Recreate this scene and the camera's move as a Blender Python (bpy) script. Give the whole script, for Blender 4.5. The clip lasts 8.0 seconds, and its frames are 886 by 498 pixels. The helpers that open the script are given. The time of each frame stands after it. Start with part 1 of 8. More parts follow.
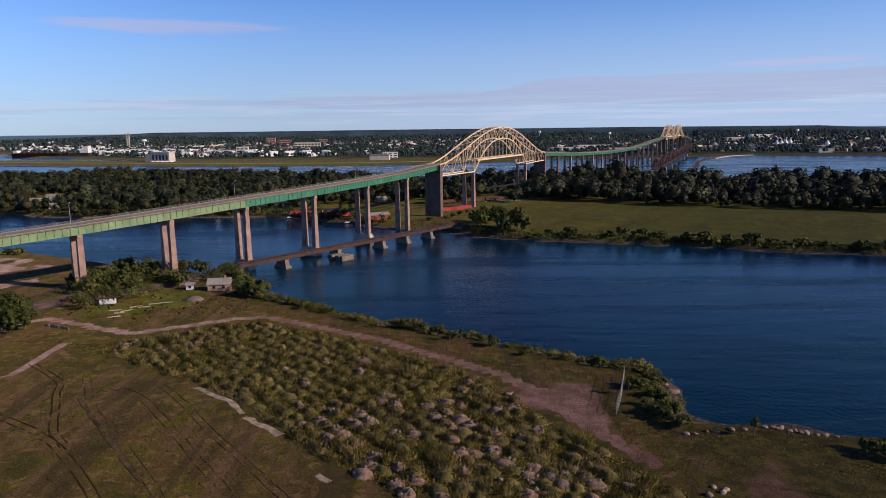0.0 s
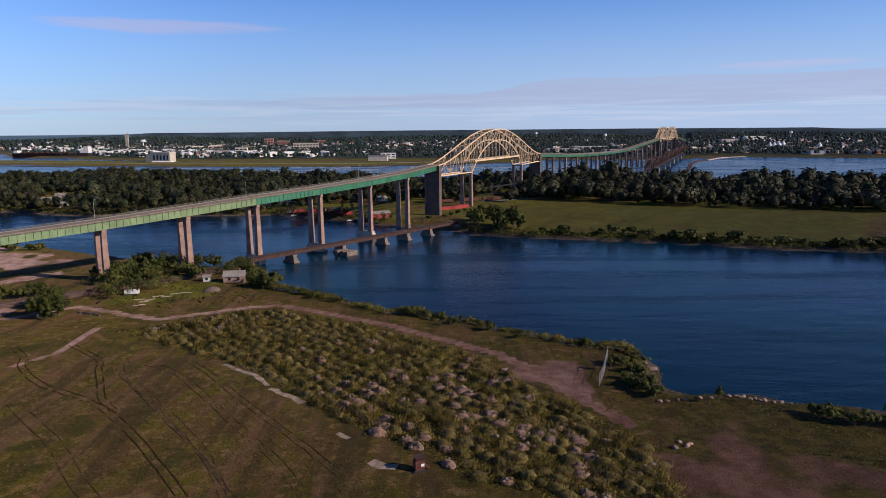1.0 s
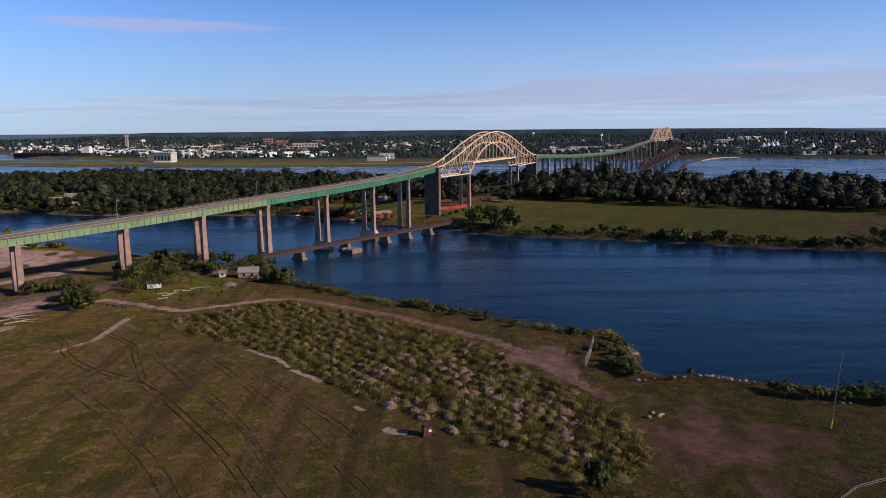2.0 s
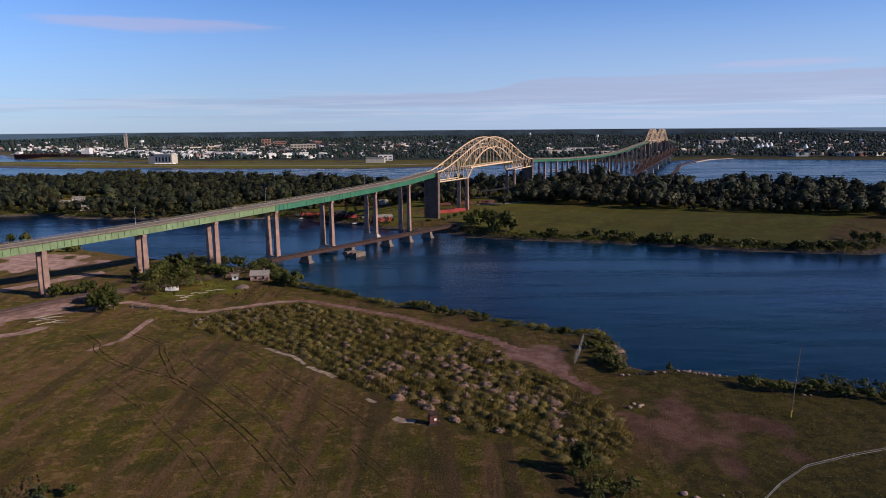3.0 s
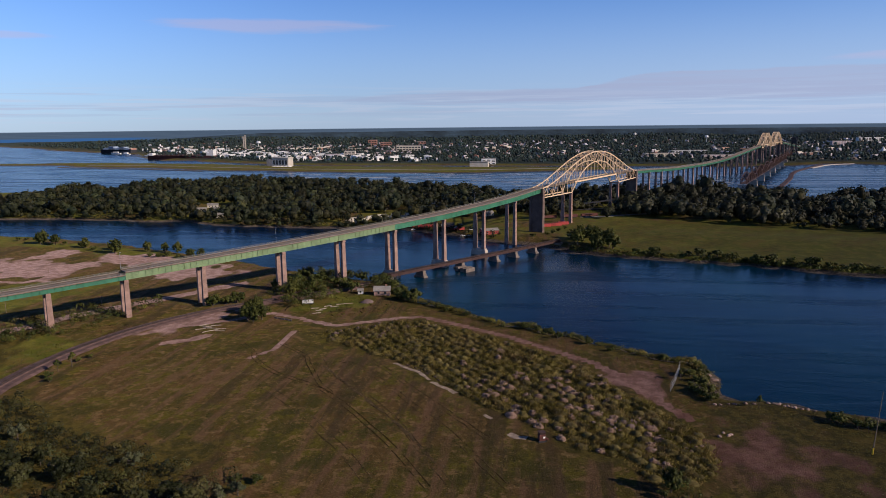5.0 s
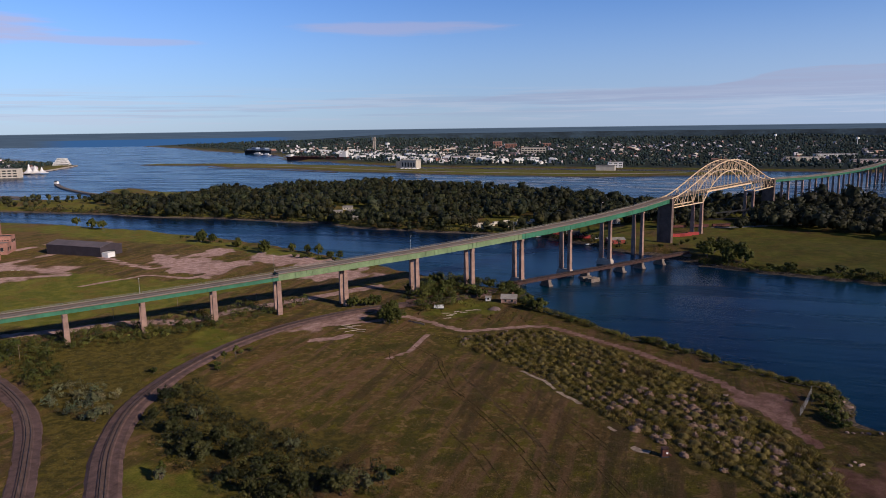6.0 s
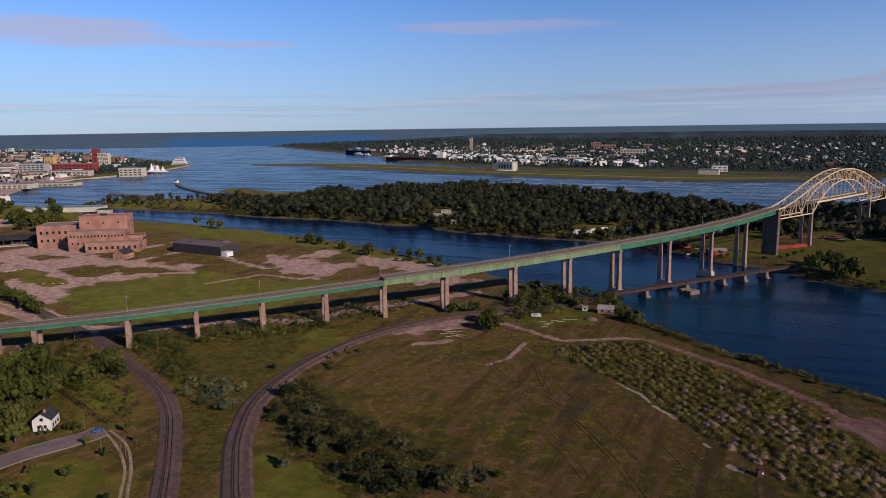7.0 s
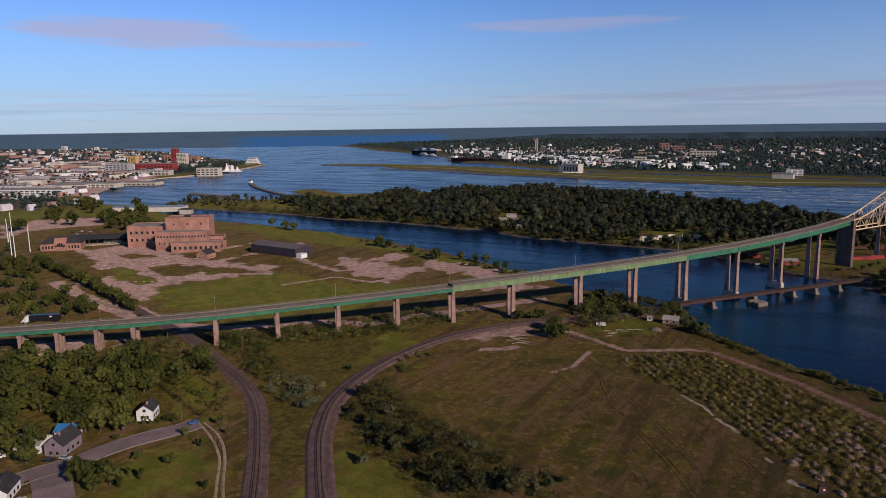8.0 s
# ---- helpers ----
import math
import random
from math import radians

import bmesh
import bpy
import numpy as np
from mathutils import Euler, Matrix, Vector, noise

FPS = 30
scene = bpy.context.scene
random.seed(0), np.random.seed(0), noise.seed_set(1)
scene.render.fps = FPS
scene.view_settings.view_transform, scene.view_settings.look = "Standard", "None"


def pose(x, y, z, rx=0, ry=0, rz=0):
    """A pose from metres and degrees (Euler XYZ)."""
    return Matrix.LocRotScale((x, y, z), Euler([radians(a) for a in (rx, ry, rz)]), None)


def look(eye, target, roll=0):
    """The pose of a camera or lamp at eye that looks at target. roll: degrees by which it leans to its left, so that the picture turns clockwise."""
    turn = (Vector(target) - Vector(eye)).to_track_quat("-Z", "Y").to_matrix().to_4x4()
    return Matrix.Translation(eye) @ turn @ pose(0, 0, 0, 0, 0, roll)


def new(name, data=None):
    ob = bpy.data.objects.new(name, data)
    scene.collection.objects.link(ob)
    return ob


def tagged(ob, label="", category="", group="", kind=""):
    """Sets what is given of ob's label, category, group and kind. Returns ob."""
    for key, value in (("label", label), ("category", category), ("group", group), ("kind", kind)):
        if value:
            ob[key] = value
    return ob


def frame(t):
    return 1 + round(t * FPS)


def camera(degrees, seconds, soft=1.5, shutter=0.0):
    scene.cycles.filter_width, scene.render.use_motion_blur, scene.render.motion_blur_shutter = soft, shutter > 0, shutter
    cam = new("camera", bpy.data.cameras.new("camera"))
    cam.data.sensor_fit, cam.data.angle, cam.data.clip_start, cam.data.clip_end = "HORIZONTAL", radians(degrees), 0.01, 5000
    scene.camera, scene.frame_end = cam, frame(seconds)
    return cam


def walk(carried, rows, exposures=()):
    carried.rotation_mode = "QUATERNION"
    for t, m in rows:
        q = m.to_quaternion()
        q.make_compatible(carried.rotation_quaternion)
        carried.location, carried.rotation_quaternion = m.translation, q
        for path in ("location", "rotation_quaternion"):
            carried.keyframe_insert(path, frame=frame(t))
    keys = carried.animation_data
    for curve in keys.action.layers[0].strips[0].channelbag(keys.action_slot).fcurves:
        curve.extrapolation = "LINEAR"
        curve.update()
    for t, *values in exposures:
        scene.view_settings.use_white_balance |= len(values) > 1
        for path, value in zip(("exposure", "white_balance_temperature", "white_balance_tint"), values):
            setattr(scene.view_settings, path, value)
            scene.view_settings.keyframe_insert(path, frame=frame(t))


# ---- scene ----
cam = camera(64.39, 8.0, soft=0.75)


def shot(x, y, z, yaw, pitch, roll):
    """A pose from the eye and the turn to the left, up and over, in degrees."""
    a, b = radians(yaw), radians(pitch)
    way = Vector((-math.sin(a) * math.cos(b), math.cos(a) * math.cos(b), math.sin(b)))
    eye = Vector((x, y, z))
    return look(eye, eye + way * 100, roll)


walk(cam, [
    (0.0, shot(0.25, 0.04, 73.00, 0.005, -9.735, -0.657)),
    (0.5, shot(-0.63, -10.85, 73.12, -0.126, -9.677, -0.563)),
    (1.0, shot(-1.58, -22.36, 73.96, -0.284, -9.664, -0.507)),
    (1.5, shot(-2.54, -34.00, 75.11, -0.416, -9.675, -0.478)),
    (3.0, shot(-5.38, -66.03, 83.19, -0.756, -9.763, -0.456)),
    (3.5, shot(-6.57, -74.30, 87.65, -0.880, -9.772, -0.467)),
    (3.8, shot(-7.49, -79.08, 90.80, -0.650, -9.777, -0.495)),
    (4.0, shot(-8.10, -82.26, 92.90, 0.557, -9.781, -0.514)),
    (4.2, shot(-8.43, -85.26, 94.85, 2.150, -9.812, -0.538)),
    (5.3, shot(-10.26, -101.76, 105.56, 9.973, -9.982, -0.671)),
    (5.5, shot(-10.52, -105.25, 107.16, 12.125, -9.908, -0.697)),
    (6.0, shot(-10.39, -113.75, 112.05, 17.372, -9.884, -0.785)),
    (6.5, shot(-9.82, -121.65, 116.79, 22.117, -9.864, -0.809)),
    (7.0, shot(-8.73, -129.06, 121.24, 25.074, -9.885, -0.811)),
    (7.5, shot(-7.17, -136.21, 125.54, 27.644, -9.913, -0.797)),
    (8.0, shot(-5.00, -143.60, 129.86, 30.253, -9.916, -0.784)),
], exposures=[(0.0, 0.03, 6500, 14), (5.5, -0.10, 6500, 14), (8.0, -0.33, 6500, 14)])

# ---- sky, sun ----
SUN_EL, SUN_AZ = 25.0, (0.94, -0.34)
to_sun = Vector((SUN_AZ[0], SUN_AZ[1], 0)).normalized() * math.cos(radians(SUN_EL)) + Vector((0, 0, math.sin(radians(SUN_EL))))
sun = new("sun", bpy.data.lights.new("sun", "SUN"))
sun.data.energy, sun.data.angle, sun.data.color = 5.0, radians(0.53), (1.0, 0.85, 0.67)
sun.matrix_world = look(to_sun * 1000, (0, 0, 0))

world = bpy.data.worlds.new("sky")
scene.world = world
world.use_nodes = True
wn, wl = world.node_tree.nodes, world.node_tree.links
wn.clear()
w_out, w_bg = wn.new("ShaderNodeOutputWorld"), wn.new("ShaderNodeBackground")
w_sky = wn.new("ShaderNodeTexSky")
w_sky.sky_type, w_sky.sun_disc = "NISHITA", False
w_sky.sun_elevation = radians(SUN_EL)
w_sky.sun_rotation = math.atan2(SUN_AZ[0], SUN_AZ[1])
w_sky.altitude, w_sky.air_density, w_sky.dust_density, w_sky.ozone_density = 100, 1.0, 0.15, 4.0
w_bg.inputs["Strength"].default_value = 0.084
# thin clouds, and the land that goes on beyond the built ground
w_tc = wn.new("ShaderNodeTexCoord")
w_sep = wn.new("ShaderNodeSeparateXYZ")
wl.new(w_tc.outputs["Generated"], w_sep.inputs[0])


def w_math(op, a, b=None, c=None, clamp=False):
    n = wn.new("ShaderNodeMath")
    n.operation, n.use_clamp = op, clamp
    for k, v in enumerate((a, b, c)):
        if v is None:
            continue
        if isinstance(v, (int, float)):
            n.inputs[k].default_value = v
        else:
            wl.new(v, n.inputs[k])
    return n.outputs[0]


def w_ramp(v, lo, hi):
    n = wn.new("ShaderNodeMapRange")
    n.interpolation_type = "SMOOTHSTEP"
    wl.new(v, n.inputs[0])
    n.inputs[1].default_value, n.inputs[2].default_value = lo, hi
    return n.outputs[0]


def w_mix(f, a, b):
    n = wn.new("ShaderNodeMix")
    n.data_type = "RGBA"
    for k, v in ((0, f), (6, a), (7, b)):
        if isinstance(v, (int, float)):
            n.inputs[k].default_value = v
        elif isinstance(v, tuple):
            n.inputs[k].default_value = (*v, 1)
        else:
            wl.new(v, n.inputs[k])
    return n.outputs[2]


def w_noise(scale_xyz, scale, detail, rough=0.55):
    m, n = wn.new("ShaderNodeMapping"), wn.new("ShaderNodeTexNoise")
    m.inputs["Scale"].default_value = scale_xyz
    wl.new(w_tc.outputs["Generated"], m.inputs[0])
    wl.new(m.outputs[0], n.inputs["Vector"])
    n.inputs["Scale"].default_value, n.inputs["Detail"].default_value, n.inputs["Roughness"].default_value = scale, detail, rough
    return n.outputs[0]


up = w_sep.outputs[2]
azim = w_math("ARCTAN2", w_sep.outputs[0], w_sep.outputs[1])
blue = wn.new("ShaderNodeMix")
blue.data_type, blue.blend_type = "RGBA", "MULTIPLY"
blue.inputs[0].default_value = 1.0
wl.new(w_sky.outputs[0], blue.inputs[6])
blue.inputs[7].default_value = (0.78, 1.06, 1.58, 1)
ragged = w_noise((1.0, 1.0, 9.0), 6.0, 7, 0.62)
streaks = w_noise((1.0, 1.0, 34.0), 5.0, 6, 0.6)
# a long flat sheet of grey cloud that thickens to the east, with bright streaks under it
top = w_math("ADD", w_math("MULTIPLY", w_ramp(azim, -0.5, 0.05), 0.016), w_math("MULTIPLY", w_ramp(azim, 0.05, 0.16), 0.020))
top = w_math("ADD", w_math("MULTIPLY", w_math("SUBTRACT", ragged, 0.5), 0.020), w_math("ADD", top, 0.030))
low = w_math("ADD", w_math("MULTIPLY", w_math("SUBTRACT", streaks, 0.5), 0.035), 0.027)
sheet = w_math("MULTIPLY", w_ramp(w_math("SUBTRACT", up, low), -0.002, 0.010), w_math("SUBTRACT", 1.0, w_ramp(w_math("SUBTRACT", up, top), -0.001, 0.0035)))
sheet = w_math("MULTIPLY", sheet, w_math("MULTIPLY_ADD", w_ramp(azim, -0.6, 0.12), 0.62, 0.22))
bank = w_math("MULTIPLY", w_ramp(streaks, 0.47, 0.60), w_math("MULTIPLY", w_ramp(up, 0.002, 0.012), w_math("SUBTRACT", 1.0, w_ramp(up, 0.035, 0.060))))
thin = w_math("MULTIPLY", w_ramp(w_noise((1.0, 1.0, 40.0), 3.4, 5), 0.52, 0.62), w_math("MULTIPLY", w_ramp(up, 0.008, 0.02), w_math("SUBTRACT", 1.0, w_ramp(up, 0.04, 0.05))))


def wisp_at(az0, half, mid, thick):
    """A torn flat wisp of cloud about one bearing and height."""
    a = w_math("DIVIDE", w_math("SUBTRACT", azim, az0), half)
    b = w_math("DIVIDE", w_math("SUBTRACT", up, mid), thick)
    r = w_math("ADD", w_math("MULTIPLY", a, a), w_math("MULTIPLY", b, b))
    r = w_math("ADD", r, w_math("MULTIPLY", w_math("SUBTRACT", w_noise((1.0, 1.0, 12.0), 7.0, 6, 0.62), 0.5), 2.6))
    return w_math("SUBTRACT", 1.0, w_ramp(r, 0.1, 1.2))


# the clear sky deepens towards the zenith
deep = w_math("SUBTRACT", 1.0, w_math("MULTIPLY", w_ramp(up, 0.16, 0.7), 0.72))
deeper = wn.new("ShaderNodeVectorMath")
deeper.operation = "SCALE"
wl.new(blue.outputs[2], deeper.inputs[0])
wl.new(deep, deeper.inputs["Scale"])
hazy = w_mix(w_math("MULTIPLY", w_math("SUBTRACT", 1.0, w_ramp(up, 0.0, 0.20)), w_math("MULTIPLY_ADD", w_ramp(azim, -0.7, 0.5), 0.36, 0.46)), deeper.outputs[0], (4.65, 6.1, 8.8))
cloudy = w_mix(w_math("MULTIPLY", bank, 0.5), hazy, (6.0, 6.9, 8.7))
cloudy = w_mix(w_math("MULTIPLY", thin, 0.35), cloudy, (4.2, 5.2, 7.3))
cloudy = w_mix(w_math("MULTIPLY", sheet, w_math("MULTIPLY_ADD", w_ramp(streaks, 0.40, 0.60), -0.3, 1.0)), cloudy, (4.3, 5.05, 7.2))
for w_spot, w_amount in ((wisp_at(-0.36, 0.15, 0.131, 0.011), 0.50), (wisp_at(-0.92, 0.15, 0.122, 0.022), 0.70), (wisp_at(-0.74, 0.11, 0.110, 0.006), 0.45), (wisp_at(0.46, 0.10, 0.076, 0.006), 0.45)):
    cloudy = w_mix(w_math("MULTIPLY", w_spot, w_amount), cloudy, (5.6, 5.6, 7.9))
land = w_mix(w_ramp(w_noise((1, 1, 60), 30, 3), 0.35, 0.7), (0.80, 1.22, 1.85), (1.00, 1.50, 2.20))
below = w_ramp(up, -0.0038, -0.0024)
# the open lake beyond the harbour mouth
lake = w_math("MULTIPLY", w_math("SUBTRACT", 1.0, w_ramp(up, -0.0118, -0.0108)), w_math("MULTIPLY", w_ramp(w_sep.outputs[0], -0.74, -0.70), w_math("SUBTRACT", 1.0, w_ramp(w_sep.outputs[0], -0.52, -0.48))))
land = w_mix(lake, land, (0.50, 1.50, 3.6))
# the low sky brightens towards the sun's side and away from it
sunward = wn.new("ShaderNodeVectorMath")
sunward.operation = "SCALE"
wl.new(cloudy, sunward.inputs[0])
opposite = w_math("MULTIPLY", w_math("SUBTRACT", 1.0, w_ramp(azim, -0.9, -0.2)), 0.13)
wl.new(w_math("ADD", w_math("MULTIPLY_ADD", w_ramp(azim, -0.35, 0.4), 0.11, 0.99), opposite), sunward.inputs["Scale"])
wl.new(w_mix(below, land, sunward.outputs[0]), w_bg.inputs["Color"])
wl.new(w_bg.outputs[0], w_out.inputs[0])


# ---- materials ----
def material(name, color, rough=0.8, metal=0.0, var=0.15, scale=0.5, bump=0.0, bscale=4.0, fine=None, random_ob=0.0, island=0.0, spec=0.3):
    """A surface with stains at one scale, grain at another and a little relief; sizes are in metres."""
    m = bpy.data.materials.new(name)
    m.use_nodes = True
    n, l = m.node_tree.nodes, m.node_tree.links
    b = n["Principled BSDF"]
    b.inputs["Roughness"].default_value, b.inputs["Metallic"].default_value = rough, metal
    b.inputs["Specular IOR Level"].default_value = spec
    tc = n.new("ShaderNodeNewGeometry")
    col = None

    def nz(s, d=4):
        t = n.new("ShaderNodeTexNoise")
        t.inputs["Scale"].default_value, t.inputs["Detail"].default_value = s, d
        l.new(tc.outputs["Position"], t.inputs["Vector"])
        return t.outputs[0]

    def rng(v, lo, hi, a, z):
        t = n.new("ShaderNodeMapRange")
        l.new(v, t.inputs[0])
        for k, w in enumerate((lo, hi, a, z)):
            t.inputs[k + 1].default_value = w
        return t.outputs[0]

    def mul(a, b_):
        t = n.new("ShaderNodeMath")
        t.operation = "MULTIPLY"
        l.new(a, t.inputs[0]), l.new(b_, t.inputs[1])
        return t.outputs[0]

    v = mul(rng(nz(scale), 0.3, 0.7, 1 - var, 1 + var), rng(nz(scale * 9, 5), 0.3, 0.7, 1 - var * 0.7, 1 + var * 0.7))
    if random_ob:
        o = n.new("ShaderNodeObjectInfo")
        v = mul(v, rng(o.outputs["Random"], 0, 1, 1 - random_ob, 1 + random_ob))
    if island:
        v = mul(v, rng(tc.outputs["Random Per Island"], 0, 1, 1 - island, 1 + island))
    hsv = n.new("ShaderNodeMix")
    hsv.data_type, hsv.blend_type = "RGBA", "MULTIPLY"
    hsv.inputs[0].default_value = 1.0
    hsv.inputs[6].default_value = (*color, 1)
    l.new(v, hsv.inputs[7])
    l.new(hsv.outputs[2], b.inputs["Base Color"])
    if bump:
        bp = n.new("ShaderNodeBump")
        bp.inputs["Strength"].default_value, bp.inputs["Distance"].default_value = 1.0, bump
        l.new(nz(bscale, 5), bp.inputs["Height"])
        l.new(bp.outputs[0], b.inputs["Normal"])
    return m


def nodes_of(m):
    return m.node_tree.nodes, m.node_tree.links


def leaf_material(name, a, b_, c, translucent=0.25):
    """Leaves: three greens by clump and by patch, some light passing through."""
    m = bpy.data.materials.new(name)
    m.use_nodes = True
    n, l = nodes_of(m)
    p = n["Principled BSDF"]
    p.inputs["Roughness"].default_value, p.inputs["Specular IOR Level"].default_value = 0.6, 0.2
    g, r1, ob = n.new("ShaderNodeNewGeometry"), n.new("ShaderNodeValToRGB"), n.new("ShaderNodeObjectInfo")
    r1.color_ramp.elements[0].color, r1.color_ramp.elements[1].color = (*a, 1), (*c, 1)
    e = r1.color_ramp.elements.new(0.5)
    e.color = (*b_, 1)
    t = n.new("ShaderNodeTexNoise")
    t.inputs["Scale"].default_value, t.inputs["Detail"].default_value = 0.09, 3
    l.new(g.outputs["Position"], t.inputs["Vector"])
    s = n.new("ShaderNodeMath")
    s.operation = "MULTIPLY_ADD"
    l.new(g.outputs["Random Per Island"], s.inputs[0])
    s.inputs[1].default_value = 0.14
    q = n.new("ShaderNodeMath")
    q.operation = "MULTIPLY_ADD"
    l.new(t.outputs[0], q.inputs[0])
    q.inputs[1].default_value, q.inputs[2].default_value = 2.2, -0.82
    q2 = n.new("ShaderNodeMath")
    q2.operation = "MULTIPLY_ADD"
    l.new(ob.outputs["Random"], q2.inputs[0])
    q2.inputs[1].default_value = 0.3
    l.new(q.outputs[0], q2.inputs[2])
    l.new(q2.outputs[0], s.inputs[2])
    l.new(s.outputs[0], r1.inputs[0])
    p.inputs["Diffuse Roughness"].default_value = 0.6
    hue = n.new("ShaderNodeAttribute")
    hue.attribute_name = "stem"
    grey = n.new("ShaderNodeMix")
    grey.data_type, grey.blend_type = "RGBA", "MULTIPLY"
    grey.inputs[0].default_value = 1.0
    l.new(r1.outputs[0], grey.inputs[6])
    l.new(hue.outputs["Color"], grey.inputs[7])
    l.new(grey.outputs[2], p.inputs["Base Color"])
    tr, mx = n.new("ShaderNodeBsdfTranslucent"), n.new("ShaderNodeMixShader")
    l.new(grey.outputs[2], tr.inputs["Color"])
    mx.inputs[0].default_value = translucent
    l.new(p.outputs[0], mx.inputs[1]), l.new(tr.outputs[0], mx.inputs[2])
    l.new(mx.outputs[0], n["Material Output"].inputs[0])
    return m


M = {}
M["concrete"] = material("concrete", (0.265, 0.170, 0.142), 0.85, var=0.3, scale=0.25, bump=0.02)
M["pale_concrete"] = material("pale_concrete", (0.40, 0.345, 0.30), 0.85, var=0.22, scale=0.2, bump=0.02)
M["green_steel"] = material("green_steel", (0.035, 0.150, 0.090), 0.5, var=0.2, scale=0.15, spec=0.4)
M["pale_green_steel"] = material("pale_green_steel", (0.15, 0.22, 0.11), 0.55, var=0.2, scale=0.15, spec=0.4)
M["cream_steel"] = material("cream_steel", (0.66, 0.475, 0.31), 0.5, var=0.12, scale=0.2, spec=0.4)
M["deck"] = material("deck_asphalt", (0.165, 0.125, 0.100), 0.9, var=0.2, scale=0.1)
M["rail_steel"] = material("railing_steel", (0.16, 0.15, 0.14), 0.6, var=0.1)
M["kerb_concrete"] = material("dark_kerb_concrete", (0.20, 0.175, 0.155), 0.9, var=0.2, scale=0.3)
M["rust"] = material("rusty_steel", (0.056, 0.029, 0.026), 0.75, var=0.35, scale=0.4, bump=0.01)
M["dark_steel"] = material("dark_steel", (0.03, 0.03, 0.035), 0.6, var=0.3, scale=0.1)
M["stone"] = material("pier_stone", (0.17, 0.135, 0.115), 0.9, var=0.3, scale=0.5, bump=0.05)
M["brick"] = material("red_brick", (0.33, 0.165, 0.130), 0.9, var=0.25, scale=0.12, bump=0.03, random_ob=0.08)
M["roof_dark"] = material("dark_roofing", (0.035, 0.033, 0.036), 0.85, var=0.3, scale=0.3)
M["roof_grey"] = material("grey_roofing", (0.23, 0.21, 0.20), 0.85, var=0.25, scale=0.2)
M["white"] = material("white_paint", (0.66, 0.65, 0.65), 0.6, var=0.08, scale=0.3, random_ob=0.1)
M["cream"] = material("cream_render", (0.50, 0.45, 0.39), 0.8, var=0.12, scale=0.1, random_ob=0.1)
M["glass"] = material("window_glass", (0.02, 0.025, 0.03), 0.12, var=0.2, scale=0.3, spec=0.6)
M["wood"] = material("weathered_wood", (0.16, 0.12, 0.09), 0.9, var=0.3, scale=0.8)
M["ballast"] = material("ballast_gravel", (0.110, 0.067, 0.061), 0.95, var=0.35, scale=0.35, bump=0.06, bscale=3)
M["rock"] = material("pale_rock", (0.215, 0.150, 0.130), 0.9, var=0.35, scale=0.6, bump=0.15, bscale=1.2, random_ob=0.35)
M["red_paint"] = material("red_paint", (0.34, 0.05, 0.045), 0.5, var=0.15, random_ob=0.2)
M["blue_paint"] = material("blue_paint", (0.04, 0.10, 0.28), 0.4, var=0.1)
M["black_paint"] = material("black_paint", (0.012, 0.012, 0.014), 0.3, var=0.1, spec=0.5)
M["grey_paint"] = material("grey_paint", (0.30, 0.30, 0.31), 0.5, var=0.15, random_ob=0.3)
M["tyre"] = material("tyre_rubber", (0.02, 0.02, 0.02), 0.9)
M["bark"] = material("bark", (0.09, 0.07, 0.055), 0.95, var=0.3, scale=1.0)
M["asphalt"] = material("street_asphalt", (0.185, 0.135, 0.140), 0.95, var=0.2, scale=0.12)
M["gravel"] = material("gravel_path", (0.30, 0.215, 0.155), 0.95, var=0.3, scale=0.25, bump=0.04, bscale=2)
# town walls and roofs carry a violet-blue tint that stands for haze
M["town_a"] = material("hazed_town_wall", (0.50, 0.42, 0.44), 0.8, var=0.1, scale=0.1, random_ob=0.35)
M["town_b"] = material("hazed_town_roof", (0.15, 0.125, 0.140), 0.85, var=0.2, scale=0.1, random_ob=0.5)
M["grey_house"] = material("mauve_siding", (0.20, 0.15, 0.18), 0.8, var=0.15)
M["blue_roof"] = material("blue_tarpaulin", (0.03, 0.16, 0.38), 0.5, var=0.2, scale=0.6)
M["shed_brick"] = material("worn_pink_brick", (0.36, 0.22, 0.18), 0.9, var=0.3, scale=0.4, bump=0.02)
M["yellow_paint"] = material("yellow_paint", (0.55, 0.38, 0.03), 0.5)
M["gravel_heap"] = material("mauve_gravel", (0.15, 0.105, 0.100), 0.95, var=0.2, scale=0.8, bump=0.05)
M["orange_soil"] = material("orange_soil", (0.36, 0.15, 0.06), 0.95, var=0.3, scale=0.8, bump=0.05)
M["rust_red"] = material("rust_red_paint", (0.095, 0.032, 0.026), 0.7, var=0.4, scale=0.9)
M["pale_wood"] = material("pale_timber", (0.32, 0.26, 0.21), 0.9, var=0.25, scale=0.8)
M["dark_shed"] = material("dark_sheet_metal", (0.045, 0.035, 0.042), 0.6, var=0.2, scale=0.2)
M["blue_grey_roof"] = material("blue_grey_roofing", (0.20, 0.25, 0.33), 0.6, var=0.2, scale=0.1)
M["ochre"] = material("ochre_render", (0.58, 0.38, 0.16), 0.8, var=0.1)
M["ship_hull"] = material("dark_red_hull", (0.055, 0.022, 0.022), 0.6, var=0.3, scale=0.05)
M["red_shed"] = material("red_brown_boards", (0.28, 0.06, 0.05), 0.85, var=0.25, scale=0.5)
M["pale_gravel"] = material("pale_gravel", (0.24, 0.22, 0.21), 0.95, var=0.2, scale=0.2)
# the blue of distance haze is part of this base colour
M["hills"] = material("hazed_far_woods", (0.026, 0.046, 0.066), 0.95, var=0.4, scale=0.006, bump=3.0, bscale=0.03)
